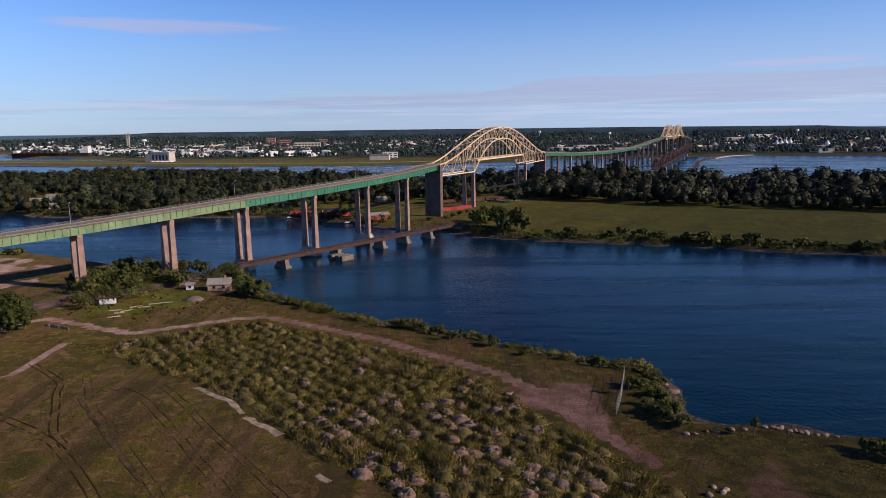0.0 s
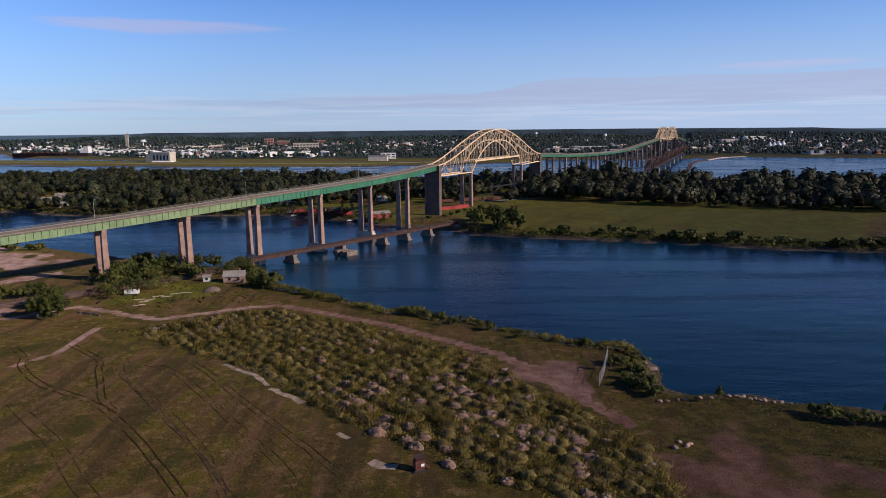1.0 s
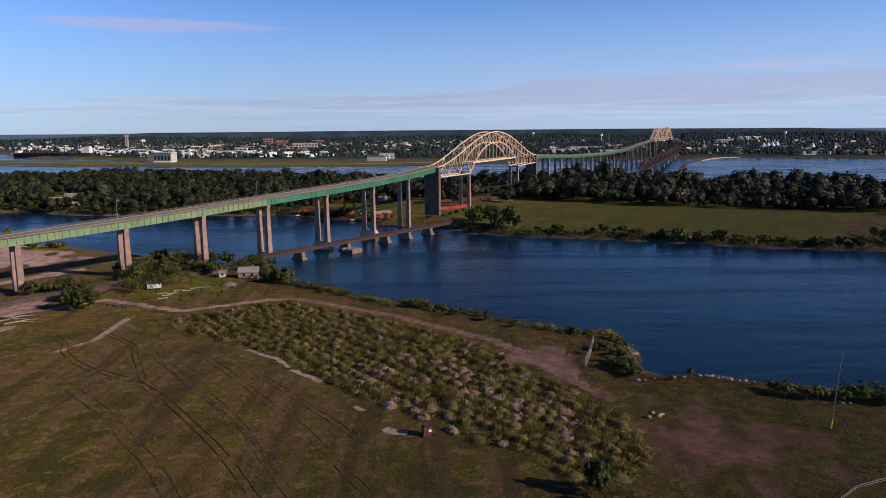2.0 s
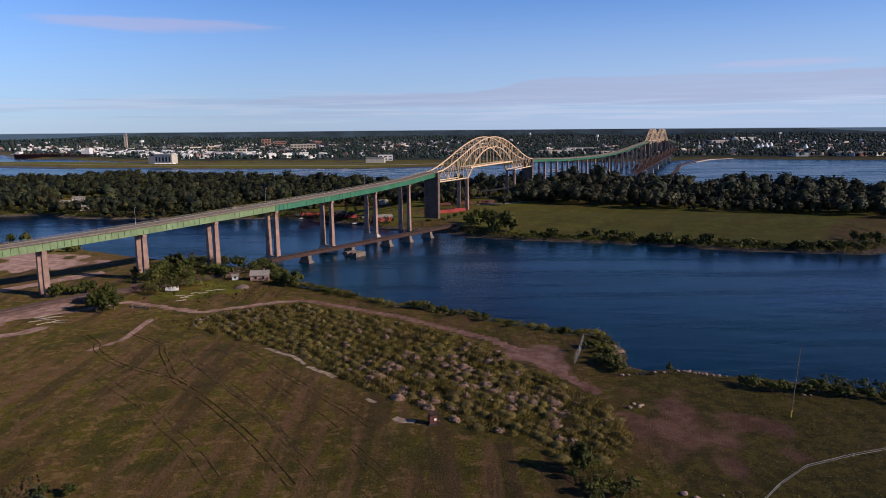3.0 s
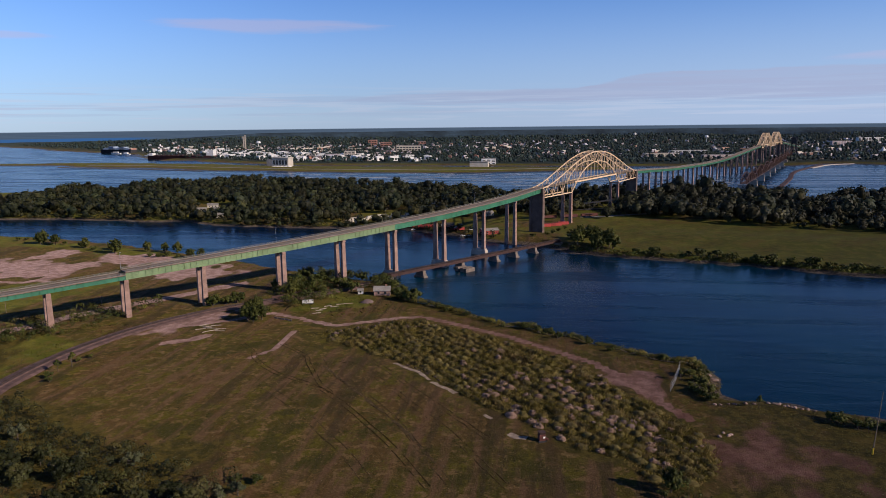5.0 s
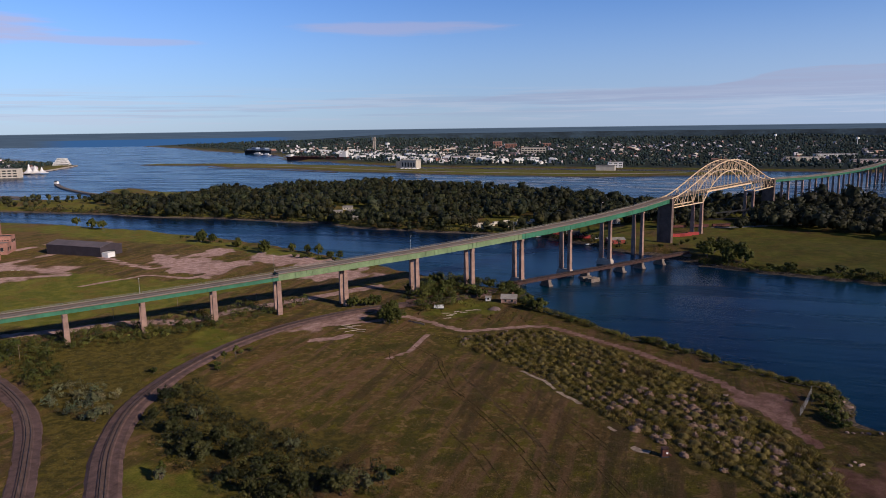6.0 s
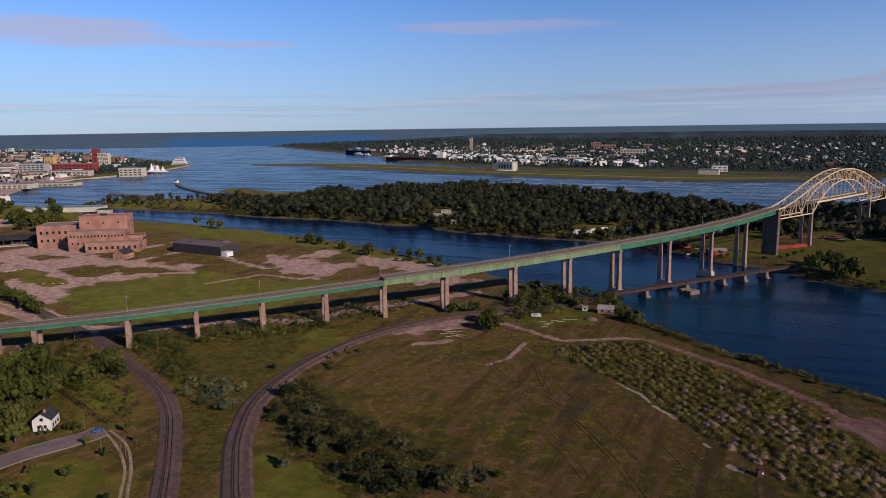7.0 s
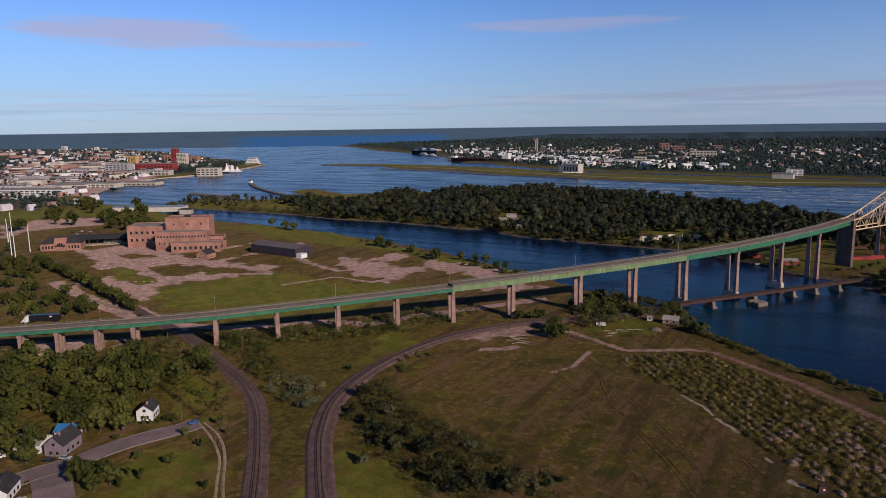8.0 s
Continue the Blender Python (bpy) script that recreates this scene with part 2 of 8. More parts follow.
M["rut"] = material("rut_soil", (0.036, 0.026, 0.012), 0.95, var=0.5, scale=0.5, spec=0.03)
M["pale_rut"] = material("dry_track", (0.062, 0.044, 0.024), 0.95, var=0.6, scale=0.3, spec=0.03)
M["pale_strip"] = material("pale_scraped_soil", (0.27, 0.205, 0.165), 0.95, var=0.5, scale=0.5)
M["foam"] = material("white_water", (0.42, 0.44, 0.48), 0.7, var=0.3, scale=0.1)
M["leaf"] = leaf_material("leaves", (0.02, 0.027, 0.005), (0.056, 0.064, 0.013), (0.112, 0.112, 0.026), 0.18)
# far greens darkened in place of the crowns' own self-shadow
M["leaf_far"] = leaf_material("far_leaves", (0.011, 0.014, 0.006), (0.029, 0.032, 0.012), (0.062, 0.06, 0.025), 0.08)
M["weed"] = leaf_material("weeds", (0.05, 0.051, 0.011), (0.084, 0.079, 0.018), (0.13, 0.107, 0.034), 0.2)
# leaves of the distant towns, with aerial haze mixed into the greens
M["hazed_town_leaf"] = leaf_material("hazed_town_leaves", (0.014, 0.026, 0.024), (0.024, 0.04, 0.034), (0.04, 0.056, 0.046), 0.05)
M["meadow_leaf"] = leaf_material("meadow_grass", (0.066, 0.056, 0.014), (0.096, 0.070, 0.022), (0.125, 0.082, 0.034), 0.1)
M["mound_leaf"] = leaf_material("mound_weeds", (0.095, 0.086, 0.018), (0.165, 0.138, 0.03), (0.25, 0.185, 0.06), 0.25)
M["rubble_soil"] = material("stony_rubble", (0.215, 0.135, 0.105), 0.95, var=0.45, scale=1.4, bump=0.15, bscale=2.5)
# concrete of the tall piers, darkened to hold the shadow on their faces
M["shaded_concrete"] = material("shaded_pier_concrete", (0.120, 0.085, 0.075), 0.9, var=0.3, scale=0.2, bump=0.02)
# pale walls with the same haze tint in their colour
M["pale_house"] = material("hazed_pale_house", (0.50, 0.45, 0.49), 0.8, var=0.1, scale=0.1, island=0.5)
M["brick_house"] = material("far_brick_house", (0.24, 0.14, 0.115), 0.85, var=0.1, scale=0.1, island=0.6)
# darkened copy of the leaves: the thicket's inner shadow is in the colour
M["dark_leaf"] = leaf_material("shaded_leaves", (0.008, 0.011, 0.003), (0.026, 0.029, 0.008), (0.074, 0.070, 0.022), 0.08)
# darker copy of the far leaves; the belt's shade and haze sit in its colour
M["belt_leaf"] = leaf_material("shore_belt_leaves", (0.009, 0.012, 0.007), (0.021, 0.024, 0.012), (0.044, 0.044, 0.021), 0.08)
M["pale_leaf"] = leaf_material("willow_leaves", (0.06, 0.07, 0.035), (0.11, 0.115, 0.06), (0.17, 0.16, 0.085))
M["mound"] = material("overgrown_soil", (0.105, 0.083, 0.028), 0.95, var=0.5, scale=0.35, bump=0.1, bscale=2.0, island=0.3)
M["dry_weed"] = leaf_material("dry_weeds", (0.11, 0.08, 0.03), (0.18, 0.128, 0.055), (0.27, 0.19, 0.09), 0.2)


# ---- mesh building ----
class Shape:
    """Gathers faces for one mesh."""

    def __init__(self):
        self.v, self.f = [], []

    def add(self, verts, faces):
        k = len(self.v)
        self.v.extend(tuple(p) for p in verts)
        self.f.extend(tuple(k + i for i in q) for q in faces)
        return self

    def hexa(self, a, b):
        """Eight corners: the quad a below, the quad b above, both counter-clockwise from above."""
        return self.add([*a, *b], [(3, 2, 1, 0), (4, 5, 6, 7), (0, 1, 5, 4), (1, 2, 6, 5), (2, 3, 7, 6), (3, 0, 4, 7)])

    def box(self, x0, x1, y0, y1, z0, z1):
        a = [(x0, y0, z0), (x1, y0, z0), (x1, y1, z0), (x0, y1, z0)]
        return self.hexa(a, [(x, y, z1) for x, y, _ in a])

    def beam(self, p, q, w, h=None):
        """A bar from p to q, w across and h high."""
        p, q, h = Vector(p), Vector(q), h or w
        d = (q - p).normalized()
        s = d.cross(Vector((0, 0, 1)))
        s = (s.normalized() if s.length > 1e-4 else Vector((1, 0, 0))) * (w / 2)
        u = s.normalized().cross(d) * (h / 2)
        return self.hexa([p - s - u, p + s - u, p + s + u, p - s + u], [q - s - u, q + s - u, q + s + u, q - s + u])

    def sweep(self, pts, w, h=None):
        """One unbroken square bar through the points."""
        h, k, n = h or w, len(self.v), len(pts)
        pts = [Vector(p) for p in pts]
        for i, p in enumerate(pts):
            d = (pts[min(i + 1, n - 1)] - pts[max(i - 1, 0)]).normalized()
            s = d.cross(Vector((0, 0, 1))).normalized() * (w / 2)
            u = s.normalized().cross(d) * (h / 2)
            self.v.extend(tuple(q) for q in (p - s - u, p + s - u, p + s + u, p - s + u))
        for i in range(n - 1):
            self.f.extend((k + 4 * i + j, k + 4 * i + (j + 1) % 4, k + 4 * i + 4 + (j + 1) % 4, k + 4 * i + 4 + j) for j in range(4))
        self.f.extend([(k + 3, k + 2, k + 1, k), tuple(k + 4 * (n - 1) + j for j in range(4))])
        return self

    def tube(self, p, q, r0, r1, n=8):
        p, q = Vector(p), Vector(q)
        d = (q - p).normalized()
        s = d.orthogonal().normalized()
        u = d.cross(s)
        ring = [(math.cos(2 * math.pi * k / n), math.sin(2 * math.pi * k / n)) for k in range(n)]
        vs = [p + (s * c + u * e) * r0 for c, e in ring] + [q + (s * c + u * e) * r1 for c, e in ring]
        return self.add(vs, [(k, (k + 1) % n, n + (k + 1) % n, n + k) for k in range(n)] + [tuple(range(n - 1, -1, -1)), tuple(range(n, 2 * n))])

    def gable(self, x0, x1, y0, y1, z0, z1, over=0.4, thick=0.25):
        """A roof of two slopes with its ridge along x."""
        x0, x1, ym = x0 - over, x1 + over, (y0 + y1) / 2
        s = (z1 - z0) / (ym - y0)
        y0, y1, z0 = y0 - over, y1 + over, z0 - over * s
        for ya in (y0, y1):
            a = [(x0, ya, z0), (x1, ya, z0), (x1, ym, z1), (x0, ym, z1)]
            if ya == y1:
                a = a[::-1]
            self.hexa(a, [(x, y, z + thick) for x, y, z in a])
        return self

    def house(self, x0, x1, y0, y1, z0, z1, z2):
        """Walls with gable ends under a ridge along x."""
        ym = (y0 + y1) / 2
        v = [(x0, y0, z0), (x1, y0, z0), (x1, y1, z0), (x0, y1, z0), (x0, y0, z1), (x1, y0, z1), (x1, y1, z1), (x0, y1, z1), (x0, ym, z2), (x1, ym, z2)]
        return self.add(v, [(3, 2, 1, 0), (0, 1, 5, 4), (2, 3, 7, 6), (1, 2, 6, 9, 5), (3, 0, 4, 8, 7), (4, 5, 9, 8), (6, 7, 8, 9)])

    def mesh(self, name, *mats):
        me = bpy.data.meshes.new(name)
        me.from_pydata(self.v, [], self.f)
        for m in mats:
            me.materials.append(m)
        me.update()
        return me


def part(name, shape, mat, parent=None, label="", smooth=False):
    """One mesh object under a thing or a part; shape is a Shape or a mesh that is shared."""
    me = shape if isinstance(shape, bpy.types.Mesh) else shape.mesh(name, mat)
    if smooth:
        me.shade_smooth()
    ob = new(name, me)
    if parent:
        ob.parent = parent
    return tagged(ob, label) if label else ob


def thing(name, label, category, x=0, y=0, z=0, rz=0, group="", kind=""):
    ob = new(name)
    ob.empty_display_size = 0.5
    ob.matrix_basis = pose(x, y, z, 0, 0, rz)
    return tagged(ob, label, category, group, kind)


# ---- ground and water ----
NEAR_BANK = [(-938, 581), (-775, 549), (-682, 546), (-585, 535), (-523, 523), (-451, 503), (-408, 492), (-350, 466), (-293, 441), (-249, 419), (-180, 380),
             (-120, 352), (-96, 340), (-84, 306), (-69, 293), (-49, 279), (-25, 257), (2, 242), (27, 224), (48, 209), (60, 203), (65, 187), (61, 165), (77, 164),
             (89, 159), (105, 152), (121, 146), (140, 138), (200, 105), (420, 20)]
CITY_BANK = [(1500, -400), (1500, -3000), (-7000, -3000), (-7000, 3300), (-4500, 3000), (-3200, 2480), (-2300, 1980), (-1935, 1800), (-1835, 1736), (-1707, 1502),
             (-1648, 1376), (-1604, 1191), (-1584, 1048), (-1475, 874), (-1344, 738), (-1300, 706), (-1219, 660), (-1162, 633), (-1118, 622), (-1080, 638), (-1040, 660), (-1000, 628)]
ISLAND = [(-990, 640), (-921, 654), (-758, 660), (-635, 645), (-544, 652), (-444, 635), (-391, 640), (-337, 607), (-259, 600), (-138, 593), (-69, 545), (-37, 515),
          (-5, 505), (9, 492), (22, 470), (54, 456), (131, 431), (200, 400), (280, 379), (305, 398), (340, 455), (470, 500), (800, 470), (900, 560), (560, 680),
          (450, 800), (400, 840), (330, 800), (300, 900), (249, 982), (150, 950), (60, 930), (-20, 880), (-77, 957), (-204, 1032), (-314, 1115), (-435, 1169),
          (-572, 1188), (-690, 1080), (-754, 1005), (-850, 940), (-983, 1006), (-1010, 960), (-850, 850), (-938, 790), (-1011, 790), (-1060, 740)]
LOCK_WALL = [(-1645, 1791), (-1363, 1795), (-1253, 1706), (-1024, 1662), (-787, 1543), (-640, 1529), (-533, 1480), (-325, 1450), (-151, 1436), (53, 1494), (210, 1560),
             (200, 1590), (-300, 1640), (-640, 1680), (-900, 1790), (-1300, 1880), (-1600, 1830)]
FAR_TOWN = [(-1306, 2163), (-900, 1900), (-640, 1750), (-300, 1715), (100, 1670), (420, 1640), (575, 1650), (720, 1744), (825, 1678), (1014, 1618), (1600, 1600), (7000, 1500),
            (7000, 7000), (-4300, 7000), (-4300, 4700), (-2942, 3674), (-2151, 2989), (-1611, 2601)]


def distance_inside(px, py, poly):
    """Metres from the outline, positive inside."""
    best, inside = np.full(px.shape, 1e9), np.zeros(px.shape, bool)
    for (ax, ay), (bx, by) in zip(poly, poly[1:] + poly[:1]):
        ex, ey = bx - ax, by - ay
        u = np.clip(((px - ax) * ex + (py - ay) * ey) / (ex * ex + ey * ey), 0, 1)
        best = np.minimum(best, np.hypot(px - ax - u * ex, py - ay - u * ey))
        if ay != by:
            inside ^= ((ay > py) != (by > py)) & (px < ex * (py - ay) / (by - ay) + ax)
    return np.where(inside, best, -best)


def near_line(px, py, line):
    best = np.full(px.shape, 1e9)
    for (ax, ay), (bx, by) in zip(line, line[1:]):
        ex, ey = bx - ax, by - ay
        u = np.clip(((px - ax) * ex + (py - ay) * ey) / (ex * ex + ey * ey), 0, 1)
        best = np.minimum(best, np.hypot(px - ax - u * ex, py - ay - u * ey))
    return best


def smooth(a, b, v):
    u = np.clip((v - a) / (b - a), 0, 1)
    return u * u * (3 - 2 * u)


def waves(px, py, size, seed):
    """A soft uneven field between -1 and 1, from a few crossed sines."""
    r = np.random.RandomState(seed)
    out = np.zeros(px.shape)
    for k in range(7):
        a, f = r.uniform(0, 6.28), 6.28 / size * r.uniform(0.6, 2.0)
        out += np.sin((px * math.cos(a) + py * math.sin(a)) * f + r.uniform(0, 6.28))
    return out / 3.5


def wobble(px, py):
    """An uneven shoreline."""
    return px + 3.0 * waves(px, py, 40, 3), py + 3.0 * waves(px, py, 40, 4)


def height(px, py):
    """The ground's height at plan points."""
    px, py = np.asarray(px, float), np.asarray(py, float)
    qx, qy = wobble(px, py)
    near = np.hypot(px, py - 250)
    d1 = distance_inside(qx, qy, NEAR_BANK + CITY_BANK)
    d2, d3, d4 = distance_inside(qx, qy, ISLAND), distance_inside(px, py, LOCK_WALL), distance_inside(px, py, FAR_TOWN)
    d = np.maximum(np.maximum(d1, d2), np.maximum(d3, d4))
    z = np.where(d > 0, 0.3 + 3.7 * smooth(0, 11, d), -4 * smooth(0, 15, -d) + 0.3)
    # grassy rise on the far bank, a slight dome in the near field, rolling far land
    rise = np.exp(-((px * 0.22 + py * 0.975 - 545) / 36) ** 2) * smooth(60, 120, px) * (1 - smooth(300, 380, px))
    z += 3.2 * rise * smooth(0, 40, d)
    z += smooth(0, 40, d1) * (0.35 * waves(px, py, 60, 7) + 0.12 * waves(px, py, 14, 8))
    z += smooth(20, 300, d4) * smooth(2600, 4300, np.hypot(px, py)) * (16 + 10 * waves(px, py, 1500, 9))
    z += smooth(50, 700, d1) * smooth(1800, 4000, np.hypot(px, py)) * 14
    return z


def grid_lines(parts):
    out = []
    for a, b, s in parts:
        out.extend(np.arange(a, b, s).tolist())
    return np.array(out + [parts[-1][1]])


gx = grid_lines([(-4900, -2000, 110), (-2000, -1000, 25), (-1000, -440, 10), (-440, 220, 2.6), (220, 420, 10), (420, 1100, 30), (1100, 4900, 120)])
gy = grid_lines([(-700, -140, 40), (-140, 330, 2.6), (330, 500, 5), (500, 1100, 12), (1100, 2000, 25), (2000, 4900, 110)])
GX, GY = np.meshgrid(gx, gy)
GZ = height(GX, GY)
# what grows or lies where: r bare soil, g tall weeds and painted eastern dimness, b lawn
TRACK = [(-194, 223), (-183, 230), (-166, 240), (-150, 257), (-129, 246), (-108, 236), (-94, 242), (-79, 254), (-68, 257), (-51, 247), (-23, 226), (1, 206), (16, 190), (25, 176), (31, 160), (39, 146), (44, 136)]
SOIL_PATCHES = [
    [(-206, 212), (-194, 246), (-172, 266), (-158, 268), (-164, 252), (-185, 220), (-197, 206)],
    [(-559, 206), (-571, 252), (-493, 238), (-459, 190), (-471, 175)],
    [(50, 127), (68, 140), (74, 135), (71, 122), (74, 99), (64, 78), (48, 90), (45, 107)],
    [(85, 94), (87, 114), (77, 120), (73, 139), (52, 124), (48, 104), (54, 90)],
    [(-743, 295), (-621, 255), (-516, 209), (-476, 193), (-495, 220), (-471, 261), (-441, 309), (-469, 342), (-487, 321), (-527, 327), (-563, 323), (-673, 363), (-697, 351), (-707, 313)],
    [(-415, 358), (-433, 397), (-381, 390), (-324, 380), (-327, 322), (-362, 329)],
    [(-340, 381), (-345, 423), (-309, 425), (-258, 402), (-258, 381)],
    [(-1005, 374), (-1022, 430), (-958, 494), (-876, 446), (-916, 369), (-873, 304)],
    [(17, 180), (35, 186), (40, 163), (34, 153), (24, 165)],
    [(-430, 68), (-422, 97), (-389, 121), (-375, 103), (-396, 68)],
    [(-494, 383), (-486, 411), (-544, 448), (-542, 433)],
    [(-290, 384), (-279, 404), (-245, 389), (-211, 364), (-222, 337), (-257, 329)],
    [(-408, 392), (-399, 437), (-367, 429), (-374, 400)],
    [(-2516, 1179), (-2564, 1450), (-2231, 1472), (-1846, 1331), (-1467, 944), (-1276, 723), (-1405, 587)],
]
GRASS_ISLANDS = [
    [(-590, 246), (-512, 216), (-501, 236), (-596, 267)],
    [(-562, 272), (-557, 299), (-523, 303), (-501, 278), (-519, 253)],
    [(-733, 288), (-633, 252), (-640, 268), (-731, 303)],
    [(-514, 292), (-501, 310), (-452, 305), (-490, 277)],
    [(-655, 300), (-640, 318), (-610, 312), (-622, 292)],
]
SOIL_LINES = [
    ([(-180, 200), (-170, 206), (-166, 213)], 3.0),
    ([(-455, 173), (-385, 151), (-350, 162), (-323, 180), (-305, 203), (-269, 211), (-251, 244), (-224, 283), (-195, 325)], 5.0),
    ([(-579, 380), (-585, 419), (-511, 394), (-430, 351), (-394, 340)], 3.0),
    ([(-400, 274), (-383, 318), (-340, 316), (-335, 397)], 2.0),
    ([(-541, 296), (-525, 352), (-540, 399)], 4.0),
    ([(-132, 182), (-125, 198), (-126, 225)], 1.0),
    ([(-581, 194), (-474, 163), (-404, 149)], 6.0),
]
MOUND_FIELD = [(-92, 203), (-106, 212), (-112, 226), (-92, 234), (-78, 246), (-66, 250), (-52, 241), (-25, 221), (-1, 201), (12, 186), (20, 172), (26, 156), (37, 141), (46, 125), (48, 110), (40, 93), (27, 84),
               (16, 103), (5, 108), (-6, 122), (-17, 131), (-22, 136), (-38, 155), (-66, 184)]
WEEDY = [
    [(-133, 229), (-115, 227), (-93, 230), (-59, 234), (-69, 209), (-69, 188), (-96, 206)],
    MOUND_FIELD,
    [(-106, 107), (-111, 72), (-120, 53), (-152, 70), (-193, 85), (-214, 112), (-208, 142), (-185, 128), (-143, 99)],
    [(-385, 130), (-305, 171), (-253, 213), (-224, 144), (-210, 90), (-238, 91), (-311, 130)],
    [(-408, 56), (-374, 122), (-307, 99), (-259, 49), (-292, -6)],
    [(-238, 91), (-210, 90), (-189, 56), (-169, 21), (-213, 61)],
]
LAWNS = [
    [(66, 648), (388, 613), (248, 387), (169, 402), (109, 421), (53, 443)],
    [(-483, 198), (-449, 312), (-365, 303), (-272, 327), (-301, 235), (-357, 173)],
    [(-722, 504), (-614, 526), (-337, 443), (-242, 402), (-253, 359), (-405, 445), (-515, 452), (-591, 461)],
    [(-315, 106), (-268, 83), (-247, 71), (-252, 53), (-311, 78)],
    [(-234, 0), (-229, 34), (-217, 35), (-190, 10), (-219, -7)],
    [(-503, 1595), (-138, 1503), (-109, 1395), (-499, 1404)],
    [(-1184, 470), (-1150, 572), (-1051, 528), (-990, 445), (-1037, 391)],
    [(-320, 148), (-288, 172), (-240, 212), (-220, 190), (-222, 150), (-226, 112), (-250, 112), (-275, 125)],
    [(-176, 58), (-150, 60), (-119, 46), (-112, 20), (-150, 10), (-170, 38)],
    [(-143, 262), (-120, 262), (-96, 282), (-100, 300), (-122, 302), (-140, 290)],
    [(-241, 6), (-233, 30), (-223, 35), (-207, 25), (-192, 10), (-214, -2)],
    [(-302, 68), (-274, 54), (-254, 46), (-246, 57), (-276, 68)],
    [(-590, 246), (-512, 216), (-501, 236), (-596, 267)],
    [(-555, 145), (-528, 151), (-502, 126), (-530, 120)],
]
WHEELS = [([(-143, 203), (-133, 191), (-129, 183), (-116, 170), (-102, 160), (-88, 148), (-80, 140), (-70, 129), (-58, 113), (-50, 101), (-38, 82)], 1.0, "rut"),
          ([(-125, 205), (-109, 190), (-104, 180), (-97, 167), (-91, 155), (-84, 146)], 0.9, "rut"),
          ([(-102, 192), (-89, 169), (-75, 152), (-63, 136), (-53, 122), (-44, 106), (-32, 84)], 1.0, "pale_rut"),
          ([(-91, 184), (-80, 176), (-63, 155), (-50, 137), (-38, 121), (-29, 106), (-16, 84)], 1.0, "pale_rut"),
          ([(-114, 154), (-104, 143), (-89, 128), (-77, 113), (-68, 102), (-56, 84)], 1.6, "pale_rut"),
          ([(-80, 188), (-66, 170), (-52, 152), (-38, 134), (-22, 112)], 0.9, "pale_rut")]


def soft_inside(poly, edge):
    return smooth(-edge, edge, distance_inside(GX, GY, poly) + edge * 0.9 * waves(GX, GY, 25, 12))


soil, weedy, lawn = np.zeros(GX.shape), np.zeros(GX.shape), np.zeros(GX.shape)
for poly in SOIL_PATCHES:
    soil = np.maximum(soil, 0.70 * soft_inside(poly, 9))
for poly in GRASS_ISLANDS:
    soil *= 1 - 0.85 * soft_inside(poly, 4)
for line, wide in SOIL_LINES + [(TRACK, 2.0)]:
    soil = np.maximum(soil, 1 - smooth(wide * 0.5, wide * 1.35, near_line(GX, GY, line) + wide * 0.25 * waves(GX, GY, 12, 13)))
for poly in WEEDY:
    weedy = np.maximum(weedy, soft_inside(poly, 6))
for poly in LAWNS:
    lawn = np.maximum(lawn, soft_inside(poly, 8))
weedy = np.maximum(weedy, 0.5 * soft_inside(LAWNS[0], 8) * (0.8 + 0.4 * waves(GX, GY, 40, 27)))
lawn = np.maximum(lawn, 0.75 * (GY > 480) * smooth(-0.5, 0.5, waves(GX, GY, 120, 17) + 0.35))
lawn = np.maximum(lawn, 0.6 * smooth(2, 20, distance_inside(GX, GY, LOCK_WALL)))
# the east's dimmer light, put into the cover as darker weeds
weedy = np.maximum(weedy, smooth(44, 60, GX + 6 * waves(GX, GY, 20, 18)) * (GY < 240) * (0.75 + 0.25 * waves(GX, GY, 14, 19)))
edge_d = distance_inside(*wobble(GX, GY), NEAR_BANK + CITY_BANK)
weedy = np.maximum(weedy, smooth(0, 4, edge_d) * (1 - smooth(10, 17, edge_d)) * (GX > -130))
# eastern soil is redder, and darker to carry the same dimness
pale = np.where(GX > 40, 0.0, np.where(GX < -220, 1.0, np.where(GX > -70, 0.3, 0.75)))
soil = np.where(GX > 46, soil * 0.70, soil)
COVER = np.stack([soil, weedy, lawn, pale], -1)

nx, ny = len(gx), len(gy)
ii, jj = np.meshgrid(np.arange(nx - 1), np.arange(ny - 1))
k0 = (jj * nx + ii).ravel()
g_me = bpy.data.meshes.new("ground")
g_me.from_pydata(np.stack([GX, GY, GZ], -1).reshape(-1, 3).tolist(), [], np.stack([k0, k0 + 1, k0 + nx + 1, k0 + nx], 1).tolist())
ca = g_me.color_attributes.new("cover", "FLOAT_COLOR", "POINT")
ca.data.foreach_set("color", COVER.reshape(-1, 4).ravel())
# shade beneath the trees and gardens of the far towns, painted into the ground
floor_at = g_me.attributes.new("town_shade", "FLOAT", "POINT")
town_shade = np.maximum(smooth(10, 60, distance_inside(GX, GY, FAR_TOWN)), smooth(30, 120, distance_inside(GX, GY, NEAR_BANK + CITY_BANK)) * smooth(1150, 1500, np.hypot(GX, GY)))
floor_at.data.foreach_set("value", town_shade.ravel().astype(np.float32))
g_me.shade_smooth()


